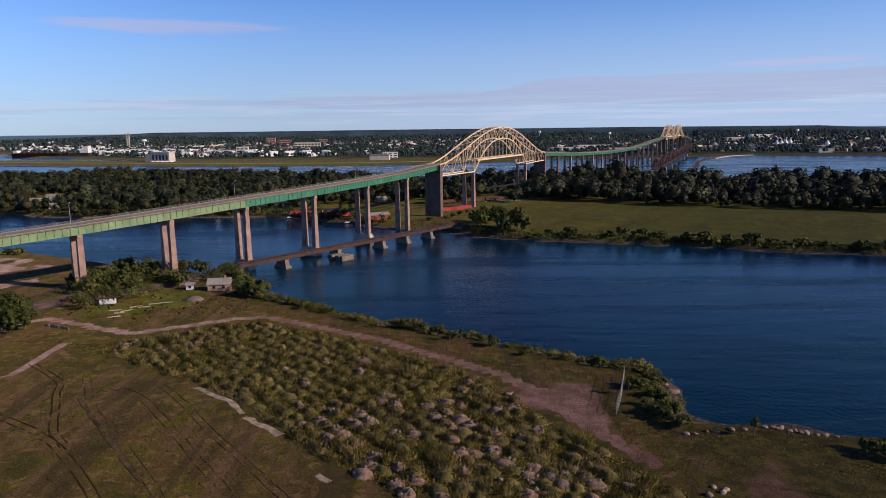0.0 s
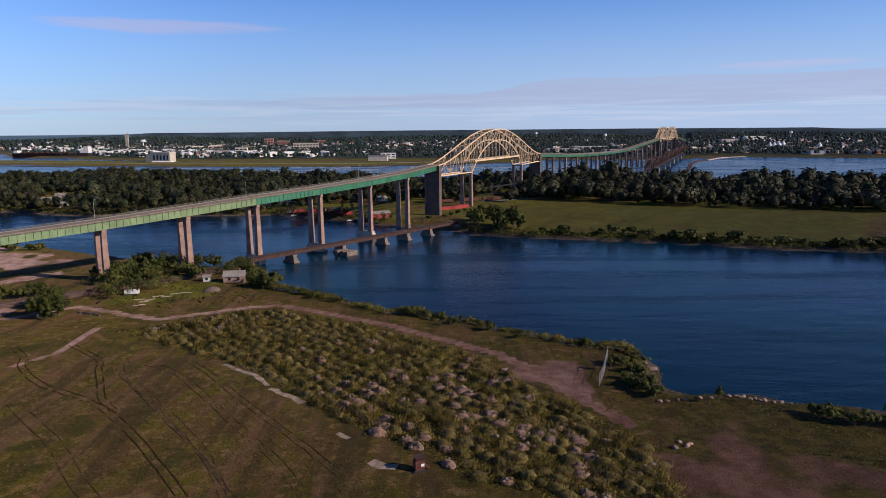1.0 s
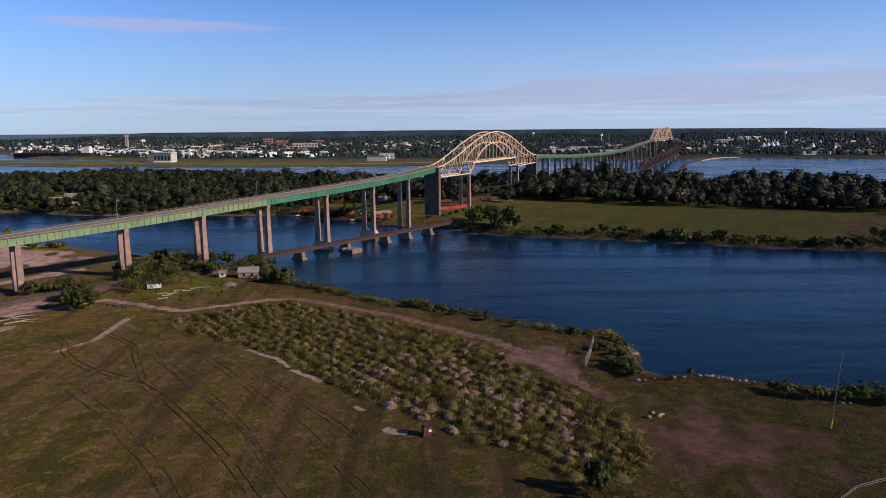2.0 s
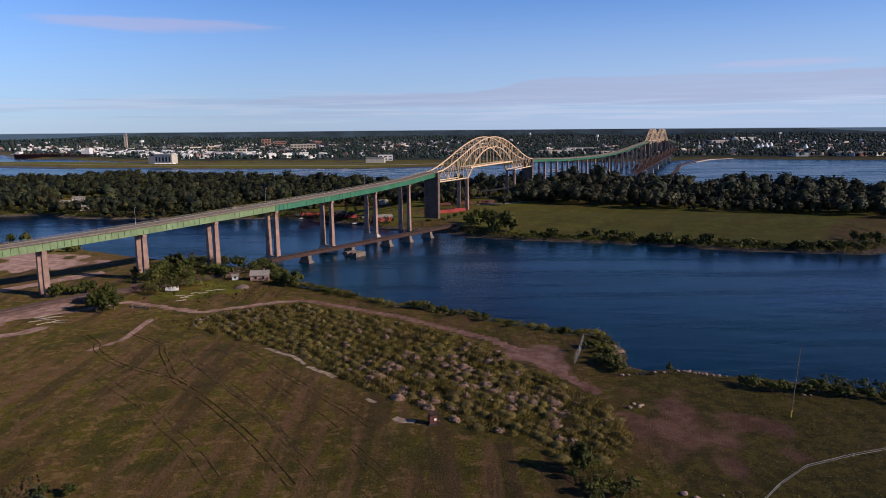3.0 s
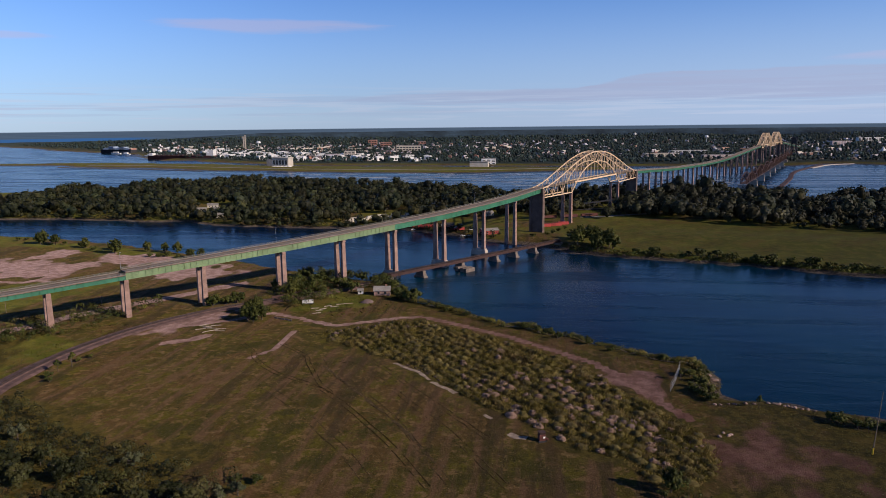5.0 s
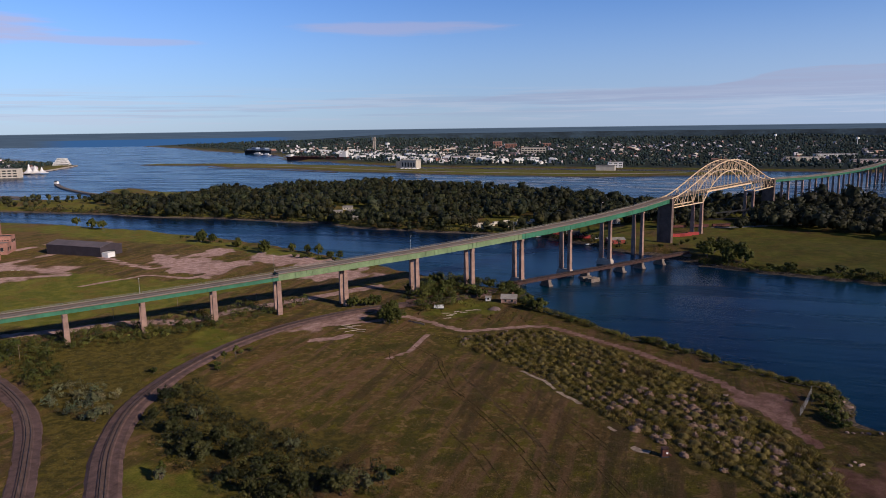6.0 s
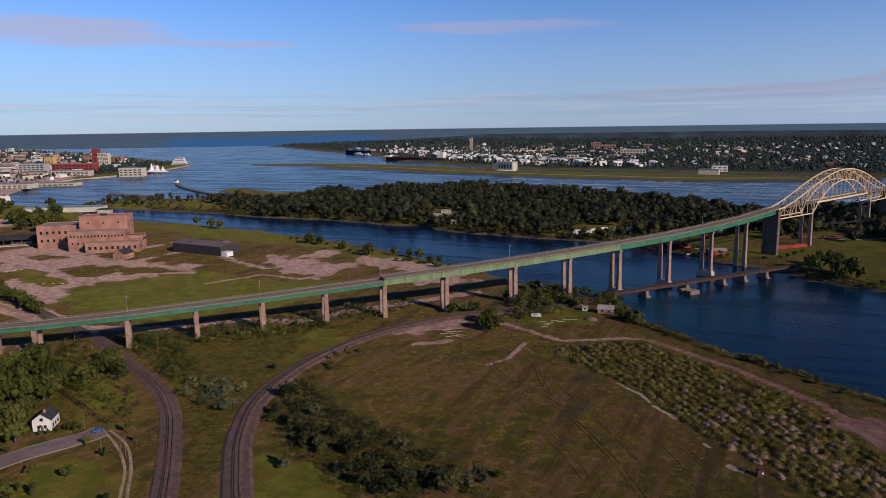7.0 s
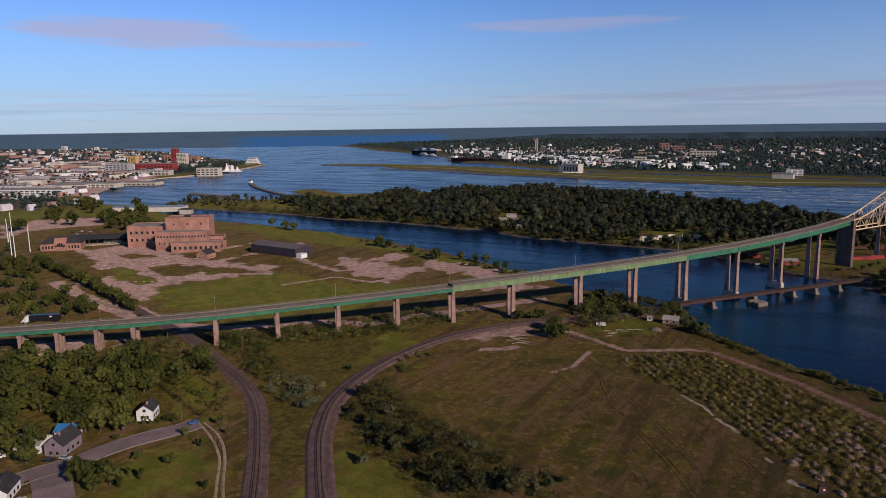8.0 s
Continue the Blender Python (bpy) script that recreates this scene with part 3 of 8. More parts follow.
def ground_material():
    """Meadow in greens and browns at three scales, with bare soil, tall weeds and green lawn where the cover says so."""
    m = bpy.data.materials.new("meadow")
    m.use_nodes = True
    n, l = nodes_of(m)
    p = n["Principled BSDF"]
    p.inputs["Roughness"].default_value, p.inputs["Specular IOR Level"].default_value = 0.95, 0.1
    p.inputs["Diffuse Roughness"].default_value = 0.8
    geo, at = n.new("ShaderNodeNewGeometry"), n.new("ShaderNodeAttribute")
    at.attribute_name = "cover"
    sp = n.new("ShaderNodeSeparateColor")
    l.new(at.outputs["Color"], sp.inputs[0])

    def nz(s, d=5, r=0.6, stretch=None):
        t = n.new("ShaderNodeTexNoise")
        t.inputs["Scale"].default_value, t.inputs["Detail"].default_value, t.inputs["Roughness"].default_value = s, d, r
        if stretch:
            mp = n.new("ShaderNodeMapping")
            mp.inputs["Rotation"].default_value, mp.inputs["Scale"].default_value = (0, 0, stretch[0]), stretch[1]
            l.new(geo.outputs["Position"], mp.inputs[0])
            l.new(mp.outputs[0], t.inputs["Vector"])
        else:
            l.new(geo.outputs["Position"], t.inputs["Vector"])
        return t.outputs[0]

    def rng(v, lo, hi):
        t = n.new("ShaderNodeMapRange")
        t.interpolation_type = "SMOOTHSTEP"
        l.new(v, t.inputs[0])
        t.inputs[1].default_value, t.inputs[2].default_value = lo, hi
        return t.outputs[0]

    def mix(f, a, b, mode="MIX"):
        t = n.new("ShaderNodeMix")
        t.data_type, t.blend_type = "RGBA", mode
        for k, v in ((0, f), (6, a), (7, b)):
            if isinstance(v, float):
                t.inputs[k].default_value = v
            elif isinstance(v, tuple):
                t.inputs[k].default_value = (*v, 1)
            else:
                l.new(v, t.inputs[k])
        return t.outputs[2]

    def mad(a, k, b_):
        t = n.new("ShaderNodeMath")
        t.operation = "MULTIPLY_ADD"
        for i, v in enumerate((a, k, b_)):
            if isinstance(v, float):
                t.inputs[i].default_value = v
            else:
                l.new(v, t.inputs[i])
        return t.outputs[0]

    big, mid, small = nz(0.022), nz(0.13, 7, 0.66), nz(1.5, 8, 0.75)
    grass = mix(rng(big, 0.45, 0.55), (0.084, 0.074, 0.013), (0.116, 0.078, 0.024))
    grass = mix(rng(mid, 0.49, 0.56), grass, (0.112, 0.102, 0.014))
    grass = mix(rng(nz(0.27, 6, 0.7), 0.51, 0.60), grass, (0.200, 0.140, 0.056))
    grass = mix(rng(nz(0.07, 6, 0.68), 0.53, 0.60), grass, (0.064, 0.062, 0.012))
    grass = mix(rng(nz(0.6, 6, 0.7), 0.56, 0.66), grass, (0.048, 0.046, 0.010))
    streak = nz(0.20, 5, 0.62, (radians(-38), (1.0, 0.10, 1.0)))
    grass = mix(mad(rng(streak, 0.46, 0.64), 0.75, 0.0), grass, (0.165, 0.100, 0.055))
    grass = mix(mad(rng(nz(0.11, 5, 0.62, (radians(-38), (1.0, 0.10, 1.0))), 0.54, 0.62), 0.6, 0.0), grass, (0.052, 0.040, 0.018))
    lawn = mix(rng(mid, 0.4, 0.65), (0.094, 0.112, 0.014), (0.170, 0.172, 0.030))
    lawn = mix(rng(nz(0.05, 6, 0.7), 0.50, 0.62), lawn, (0.145, 0.118, 0.026))
    grass = mix(rng(sp.outputs[2], 0.1, 0.9), grass, lawn)
    weeds = mix(rng(nz(0.35), 0.4, 0.6), (0.056, 0.052, 0.011), (0.118, 0.098, 0.021))
    grass = mix(rng(sp.outputs[1], 0.15, 0.85), grass, weeds)
    soil = mix(rng(nz(0.22), 0.35, 0.65), (0.30, 0.205, 0.175), (0.50, 0.375, 0.335))
    soil = mix(rng(nz(0.05), 0.5, 0.7), soil, (0.25, 0.178, 0.150))
    soil = mix(at.outputs["Alpha"], mix(1.0, soil, (0.52, 0.395, 0.345), "MULTIPLY"), soil)
    bare = rng(mad(mad(mid, 0.7, small), 0.45, mad(sp.outputs[0], 1.0, -0.40)), 0.32, 0.52)
    # tree shade of the far towns, as dark blue-green in the grass colour
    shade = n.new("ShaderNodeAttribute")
    shade.attribute_name = "town_shade"
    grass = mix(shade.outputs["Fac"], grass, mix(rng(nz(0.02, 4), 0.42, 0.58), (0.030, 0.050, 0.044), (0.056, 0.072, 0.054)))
    col = mix(bare, grass, soil)
    col = mix(mad(rng(small, 0.36, 0.64), 0.85, 0.0), col, mix(1.0, col, (0.55, 0.55, 0.5), "MULTIPLY"))
    col = mix(1.0, col, (0.76, 0.70, 0.76), "MULTIPLY")
    # wet stones along the water's edge
    xyz = n.new("ShaderNodeSeparateXYZ")
    l.new(geo.outputs["Position"], xyz.inputs[0])
    stony = mix(rng(nz(0.8, 3), 0.42, 0.58), (0.030, 0.026, 0.022), (0.115, 0.090, 0.075))
    col = mix(rng(mad(nz(0.25, 3), 1.6, xyz.outputs[2]), 2.7, 2.0), col, stony)
    l.new(col, p.inputs["Base Color"])
    bp = n.new("ShaderNodeBump")
    bp.inputs["Strength"].default_value, bp.inputs["Distance"].default_value = 1.0, 0.35
    l.new(mad(small, 1.0, mid), bp.inputs["Height"])
    l.new(bp.outputs[0], p.inputs["Normal"])
    return m


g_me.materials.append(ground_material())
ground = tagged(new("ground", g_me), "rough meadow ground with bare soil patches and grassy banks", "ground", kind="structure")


def water_material():
    """Deep river water: dark blue body with teal shoals, ripples at two sizes and smoother slicks along the current."""
    m = bpy.data.materials.new("river_water")
    m.use_nodes = True
    n, l = nodes_of(m)
    p = n["Principled BSDF"]
    p.inputs["IOR"].default_value = 1.33
    p.inputs["Specular IOR Level"].default_value = 0.10
    p.inputs["Specular Tint"].default_value = (0.50, 0.78, 1.0, 1)
    geo = n.new("ShaderNodeNewGeometry")

    def nz(s, rot, st, detail=5):
        mp, t = n.new("ShaderNodeMapping"), n.new("ShaderNodeTexNoise")
        mp.inputs["Rotation"].default_value, mp.inputs["Scale"].default_value = (0, 0, rot), st
        t.inputs["Scale"].default_value, t.inputs["Detail"].default_value = s, detail
        l.new(geo.outputs["Position"], mp.inputs[0]), l.new(mp.outputs[0], t.inputs["Vector"])
        return t.outputs[0]

    def rng(v, lo, hi, a, z):
        t = n.new("ShaderNodeMapRange")
        t.interpolation_type = "SMOOTHSTEP"
        l.new(v, t.inputs[0])
        for k, w in enumerate((lo, hi, a, z)):
            t.inputs[k + 1].default_value = w
        return t.outputs[0]

    def mad(a, k, c):
        t = n.new("ShaderNodeMath")
        t.operation = "MULTIPLY_ADD"
        for i, v in enumerate((a, k, c)):
            if isinstance(v, float):
                t.inputs[i].default_value = v
            else:
                l.new(v, t.inputs[i])
        return t.outputs[0]

    shoal, slick, chop, swell = nz(0.007, 0.5, (1.0, 0.45, 1)), nz(0.035, -0.25, (0.16, 1.0, 1), 6), nz(0.8, 0.2, (1.0, 0.6, 1)), nz(0.12, 0.30, (0.35, 1.0, 1))
    r = n.new("ShaderNodeValToRGB")
    r.color_ramp.elements[0].color, r.color_ramp.elements[1].color = (0.0003, 0.0082, 0.030, 1), (0.0006, 0.0250, 0.046, 1)
    r.color_ramp.elements[0].position, r.color_ramp.elements[1].position = 0.42, 0.68
    l.new(shoal, r.inputs[0])
    l.new(r.outputs[0], p.inputs["Base Color"])
    l.new(rng(slick, 0.40, 0.66, 0.19, 0.30), p.inputs["Roughness"])
    b = n.new("ShaderNodeBump")
    b.inputs["Distance"].default_value = 0.16
    l.new(rng(slick, 0.36, 0.62, 0.45, 1.0), b.inputs["Strength"])
    l.new(mad(swell, 2.6, chop), b.inputs["Height"])
    l.new(b.outputs[0], p.inputs["Normal"])
    return m


wx = np.linspace(-4950, 4950, 23)
wy = np.linspace(-200, 4950, 13)
w_s = Shape()
w_s.add([(x, y, 0.0) for y in wy for x in wx], [(j * 23 + i, j * 23 + i + 1, j * 23 + i + 24, j * 23 + i + 23) for j in range(12) for i in range(22)])
M["water"] = water_material()
tagged(part("water", w_s, M["water"]), "deep blue rippled river water", "water", kind="structure")


# ---- the highway bridge ----
# near edge in plan, and the underside of the girders, from the northern approach to the first arch
EDGE = [(-560, -40, 12.0), (-480, 14, 14.0), (-423, 55, 15.6), (-407, 67, 16.0), (-391, 79, 16.6), (-374, 92, 17.3), (-357, 104, 18.0), (-322, 133.5, 19.6), (-299.3, 161.3, 20.1),
        (-274.4, 188.8, 21.0), (-248.3, 215.6, 22.6), (-222.3, 241.4, 24.3), (-193, 270.2, 26.3), (-158.5, 304.3, 28.8), (-129.7, 334.8, 31.2), (-102.2, 366.9, 33.4),
        (-73.6, 407.3, 35.2), (-48, 458.5, 36.3), (-24.6, 508, 37.8), (-1.9, 556, 40.8)]
STRAIGHT = Vector((117.6, 251.8, 0)).normalized()
SIDE = Vector((-STRAIGHT.y, STRAIGHT.x, 0))
HALF = 5.0


def side_of(k):
    a, b = Vector(EDGE[max(k - 1, 0)]), Vector(EDGE[min(k + 1, len(EDGE) - 1)])
    d = (b - a).to_2d().normalized()
    return Vector((-d.y, d.x, 0))


def deck_z(k):
    return EDGE[k][2] + (2.7 if EDGE[k][1] < 235 else 4.2)


bridge = thing("highway_bridge", "long green girder highway bridge on concrete piers with cream steel arches", "bridge")


def girder_span(p, q, s0, s1, z0, z1, deep, mat):
    """One span: two plate girders with stiffeners, the slab with kerbs, and the rails; p, q at the near edge under the girders."""
    p, q = Vector(p), Vector(q)
    g = Shape()
    for off in (0.7, 2 * HALF - 0.7):
        a, b = p + s0 * off, q + s1 * off
        up = Vector((0, 0, deep / 2))
        g.beam(a + up, b + up, 0.12, deep)
        for zz in (0.08, deep - 0.08):
            g.beam(a + Vector((0, 0, zz)), b + Vector((0, 0, zz)), 0.6, 0.12)
        n = max(2, int((q - p).length / 3.2))
        for i in range(n + 1):
            c = a.lerp(b, i / n)
            out = s0 * (-0.16 if off < 2 else 0.16)
            g.beam(c + out + Vector((0, 0, 0.1)), c + out + Vector((0, 0, deep - 0.1)), 0.14, 0.26)
    part("girder", g, mat, bridge)
    d = Shape()
    t0, t1 = p + Vector((0, 0, deep)), q + Vector((0, 0, deep))
    lift = Vector((0, 0, 0.45))
    d.hexa([t0, t1, t1 + s1 * 2 * HALF, t0 + s0 * 2 * HALF][::-1], [v + lift for v in (t0, t1, t1 + s1 * 2 * HALF, t0 + s0 * 2 * HALF)][::-1])
    part("deck", d, M["deck"], bridge)
    for off in (0.15, 2 * HALF - 0.15):
        r = Shape()
        a, b = t0 + s0 * off + lift, t1 + s1 * off + lift
        r.hexa(*[[a - s0 * 0.2 + Vector((0, 0, h)), b - s1 * 0.2 + Vector((0, 0, h)), b + s1 * 0.2 + Vector((0, 0, h)), a + s0 * 0.2 + Vector((0, 0, h))][::-1] for h in (0, 0.35)])
        part("kerb", r, M["kerb_concrete"], bridge)
        r = Shape()
        for h in (0.65, 0.95, 1.25):
            r.beam(a + Vector((0, 0, h)), b + Vector((0, 0, h)), 0.09)
        n = max(2, int((q - p).length / 2.6))
        for i in range(n + 1):
            c = a.lerp(b, i / n)
            r.beam(c + Vector((0, 0, 0.3)), c + Vector((0, 0, 1.3)), 0.12)
        part("railing", r, M["rail_steel"], bridge)


def pier(p, s, z0, top, cols=(1.0, 8.8), wide=2.0, deep=2.3, water=False):
    """Two battered columns with a cap, and a base that joins them where they stand in the water."""
    p = Vector((p[0], p[1], 0))
    along = Vector((s.y, -s.x, 0))
    for off in cols:
        c = p + s * off
        sh = Shape()
        k = 1 + (top - z0) * 0.011

        def ring(z, f):
            return [c + s * (wide / 2 * f * a) + along * (deep / 2 * f * b) + Vector((0, 0, z)) for a, b in ((-1, -1), (-1, 1), (1, 1), (1, -1))]

        sh.hexa(ring(z0, k), ring(top - 1.3, 1.0))
        part("column", sh, M["concrete"], bridge)
    m, e = p + s * cols[0], p + s * cols[1]
    sh = Shape()
    sh.beam(m - s * 1.5 + Vector((0, 0, top - 0.66)), e + s * 1.5 + Vector((0, 0, top - 0.66)), 2.2, 1.3)
    part("pier_cap", sh, M["concrete"], bridge)
    if water:
        sh = Shape()
        sh.beam(m - s * 2.6 + Vector((0, 0, 0.9)), e + s * 2.6 + Vector((0, 0, 0.9)), 4.6, 5.5)
        sh.beam(m - s * 2.0 + Vector((0, 0, 4.3)), e + s * 2.0 + Vector((0, 0, 4.3)), 3.6, 1.4)
        part("pier_base", sh, M["pale_concrete"], bridge)


for k in range(len(EDGE) - 1):
    a, b = EDGE[k], EDGE[k + 1]
    deep = 2.25 if b[1] < 245 else 3.75
    girder_span(a, b, side_of(k), side_of(k + 1) if k + 2 < len(EDGE) else SIDE, a[2], b[2], deep, M["green_steel"] if (b[1] < 245 or a[1] > 360) else M["pale_green_steel"])
for k in range(2, len(EDGE) - 1):
    x, y, z = EDGE[k]
    s = side_of(k)
    wet = y > 350 and y < 490
    gz = 0.5 if wet else float(height(x + s.x * 5, y + s.y * 5)) - 1.0
    if k < 6:
        pier((x, y), s, gz, z, cols=(1.2, 5.0, 8.8), wide=1.7, deep=1.9)
    else:
        pier((x, y), s, gz, z, water=wet)


def tall_pier(c, s, top, z0, deep=4.5):
    """A wide wall pier at the end of an arch."""
    along = Vector((s.y, -s.x, 0))
    sh = Shape()
    for a, b, w in ((-1.2, 0.9, deep), (0.9, 10.1, deep - 1.4), (10.1, 12.2, deep)):
        q = [c + s * a - along * w / 2, c + s * a + along * w / 2, c + s * b + along * w / 2, c + s * b - along * w / 2]
        sh.hexa([v + Vector((0, 0, z0)) for v in q], [v + Vector((0, 0, top if w == deep else top - 1.5)) for v in q])
    part("tall_pier", sh, M["shaded_concrete"], bridge)


def on_axis(s, off, z, base=Vector((-1.9, 556, 0)), d=STRAIGHT, n=SIDE):
    return base + d * s + n * off + Vector((0, 0, z))


tall_pier(on_axis(0, -0.5, 0), SIDE, 44.3, 3.0)
tall_pier(on_axis(281, -0.5, 0), SIDE, 44.3, 2.0)


def arch(base, d, n, spans, deck, foot, crown, rib, panels, mat, size=0.8):
    """A through arch of trussed ribs: side spans, the main span, hangers, the deck and bracing between the ribs.
    spans: side, main, side lengths."""
    l0, l1, l2 = spans
    full, mid = l0 + l1 + l2, l0 + l1 / 2

    def top_z(s):
        u = (s - mid) / (mid if s < mid else full - mid)
        return deck + (crown - deck) * (0.5 + 0.5 * math.cos(math.pi * u)) ** 0.78

    def low_z(s):
        if s <= l0 or s >= l0 + l1:
            e = s / l0 if s <= l0 else (full - s) / l2
            return foot + 0.8 - 0.8 * e
        u = (s - mid) / (l1 / 2)
        return foot + (crown - rib - foot) * (1 - abs(u) ** 2.3)

    n0, n1 = panels
    ss = [l0 * k / n0 for k in range(n0)] + [l0 + l1 * k / n1 for k in range(n1)] + [l0 + l1 + l2 * k / n0 for k in range(n0 + 1)]
    at = lambda s, off, z: base + d * s + n * off + Vector((0, 0, z))
    for off in (-0.4, 2 * HALF + 0.4):
        for fz, name in ((top_z, "upper_chord"), (low_z, "lower_chord")):
            sh = Shape()
            sh.sweep([at(a, off, fz(a)) for a in ss], size, size * 1.1)
            part(name, sh, mat, bridge)
        for k, s in enumerate(ss):
            sh = Shape()
            if top_z(s) - low_z(s) > 0.8:
                sh.beam(at(s, off, low_z(s)), at(s, off, top_z(s)), size * 0.55)
                part("truss_post", sh, mat, bridge)
            if k + 1 < len(ss):
                sh, e = Shape(), ss[k + 1]
                if (k % 2 == 0):
                    sh.beam(at(s, off, low_z(s)), at(e, off, top_z(e)), size * 0.5)
                else:
                    sh.beam(at(s, off, top_z(s)), at(e, off, low_z(e)), size * 0.5)
                part("truss_diagonal", sh, mat, bridge)
            if l0 < s < l0 + l1 and low_z(s) > deck + 1.5:
                sh = Shape()
                sh.beam(at(s, off, deck), at(s, off, low_z(s)), size * 0.35)
                part("hanger", sh, mat, bridge)
        sh = Shape()
        sh.beam(at(l0 * 1.1, off, deck + 0.2), at(l0 + l1 * 0.93, off, deck + 0.2), size, 1.5)
        part("tie_girder", sh, mat, bridge)
    for k, s in enumerate(ss[1:-1]):
        for fz, gap in ((top_z, 6.5),):
            if fz(s) > deck + gap:
                sh = Shape()
                sh.beam(at(s, -0.4, fz(s)), at(s, 2 * HALF + 0.4, fz(s)), size * 0.5)
                e = ss[k + 2] if k + 2 < len(ss) else s
                if k % 2:
                    sh.beam(at(s, -0.4, fz(s)), at(e, 2 * HALF + 0.4, fz(e)), size * 0.35)
                else:
                    sh.beam(at(s, 2 * HALF + 0.4, fz(s)), at(e, -0.4, fz(e)), size * 0.35)
                part("sway_brace", sh, mat, bridge)
    for a, b in zip(ss, ss[1:]):
        sh = Shape()
        sh.beam(at(a, HALF, deck - 0.1), at(b, HALF, deck - 0.1), 2 * HALF - 0.4, 0.5)
        part("deck", sh, M["deck"], bridge)
        sh = Shape()
        sh.beam(at(a, 0, deck - 0.9), at(a, 2 * HALF, deck - 0.9), 0.5, 1.1)
        part("floor_beam", sh, M["green_steel"], bridge)
    for off in (0.3, 2 * HALF - 0.3):
        sh = Shape()
        for h in (0.8, 1.2):
            sh.beam(at(0, off, deck + h), at(full, off, deck + h), 0.1)
        for k in range(int(full / 3)):
            sh.beam(at(3 * k, off, deck), at(3 * k, off, deck + 1.2), 0.12)
        part("railing", sh, M["rail_steel"], bridge)


arch(Vector((-1.9, 556, 0)), STRAIGHT, SIDE, (71, 144, 66), 44.8, 35.2, 73.6, 10.6, (6, 14), M["cream_steel"])
for s in (71, 215):
    q = on_axis(s, 0, 0)
    pier((q.x, q.y), SIDE, 2.0, 34.9, cols=(0.6, 9.4), wide=2.3, deep=2.6)

# the long viaduct beyond the first arch, sagging and rising to the second one
VIA = [(281, 40.4), (342, 38.5), (402, 36.0), (464, 33.8), (526, 32.2), (588, 31.0), (650, 30.0), (712, 29.2), (775, 29.0), (838, 29.3), (900, 30.5), (962, 32.2), (1024, 34.2),
       (1086, 36.5), (1148, 38.5), (1215, 40.4), (1270, 41.6)]
for (s, z), (e, f) in zip(VIA, VIA[1:]):
    girder_span(on_axis(s, 0, z), on_axis(e, 0, f), SIDE, SIDE, z, f, 3.2, M["green_steel"])
for s, z in VIA[1:-1]:
    q = on_axis(s, 0, 0)
    pier((q.x, q.y), SIDE, -1.0, z, wide=2.2, deep=2.4)
tall_pier(on_axis(1270, -0.5, 0), SIDE, 46.0, -1.0)
far_base = on_axis(1270, 0, 0)
for k in range(2):
    b = far_base + STRAIGHT * 190 * k
    arch(b, STRAIGHT, SIDE, (40, 110, 40), 46.0, 40.0, 75.0, 8.0, (4, 10), M["cream_steel"], 1.0)
    for s in (40, 150):
        q = b + STRAIGHT * s
        pier((q.x, q.y), SIDE, 1.0, 39.8, cols=(0.6, 9.4), wide=2.6, deep=3)
tall_pier(far_base + STRAIGHT * 380, SIDE, 46.0, 1.0)
for k in range(8):
    a, b = far_base + STRAIGHT * (380 + 60 * k), far_base + STRAIGHT * (440 + 60 * k)
    z, f = 42 - 3.5 * k, 38.5 - 3.5 * k
    girder_span(a + Vector((0, 0, z)), b + Vector((0, 0, f)), SIDE, SIDE, z, f, 3.2, M["green_steel"])
    pier((b.x, b.y), SIDE, 1.0, f)


# ---- railways and streets ----
def resample(line, step):
    """A smooth line through plan points, with a point every step metres."""
    p = [Vector((*a, 0)) for a in line]
    p = [2 * p[0] - p[1]] + p + [2 * p[-1] - p[-2]]
    out = []
    for a, b, c, d in zip(p, p[1:], p[2:], p[3:]):
        n = max(1, int((c - b).length / step))
        for k in range(n):
            t = k / n
            out.append(0.5 * (2 * b + (c - a) * t + (2 * a - 5 * b + 4 * c - d) * t * t + (3 * b - a - 3 * c + d) * t ** 3))
    return out + [p[-2]]


def sides(pts):
    out = []
    for k in range(len(pts)):
        d = (pts[min(k + 1, len(pts) - 1)] - pts[max(k - 1, 0)]).normalized()
        out.append(Vector((-d.y, d.x, 0)))
    return out


def ground_under(pts):
    return height(np.array([p.x for p in pts]), np.array([p.y for p in pts]))


def ribbon(pts, zs, profile):
    """A solid strip along a line; profile: (offset, height) across, from one side to the other, over the ground."""
    sh, n, m = Shape(), sides(pts), len(profile)
    vs = [p + s * o + Vector((0, 0, z + h)) for p, s, z in zip(pts, n, zs) for o, h in profile]
    fs = [(k * m + i, k * m + i + 1, k * m + m + i + 1, k * m + m + i) for k in range(len(pts) - 1) for i in range(m - 1)]
    return sh.add(vs, [f[::-1] for f in fs])


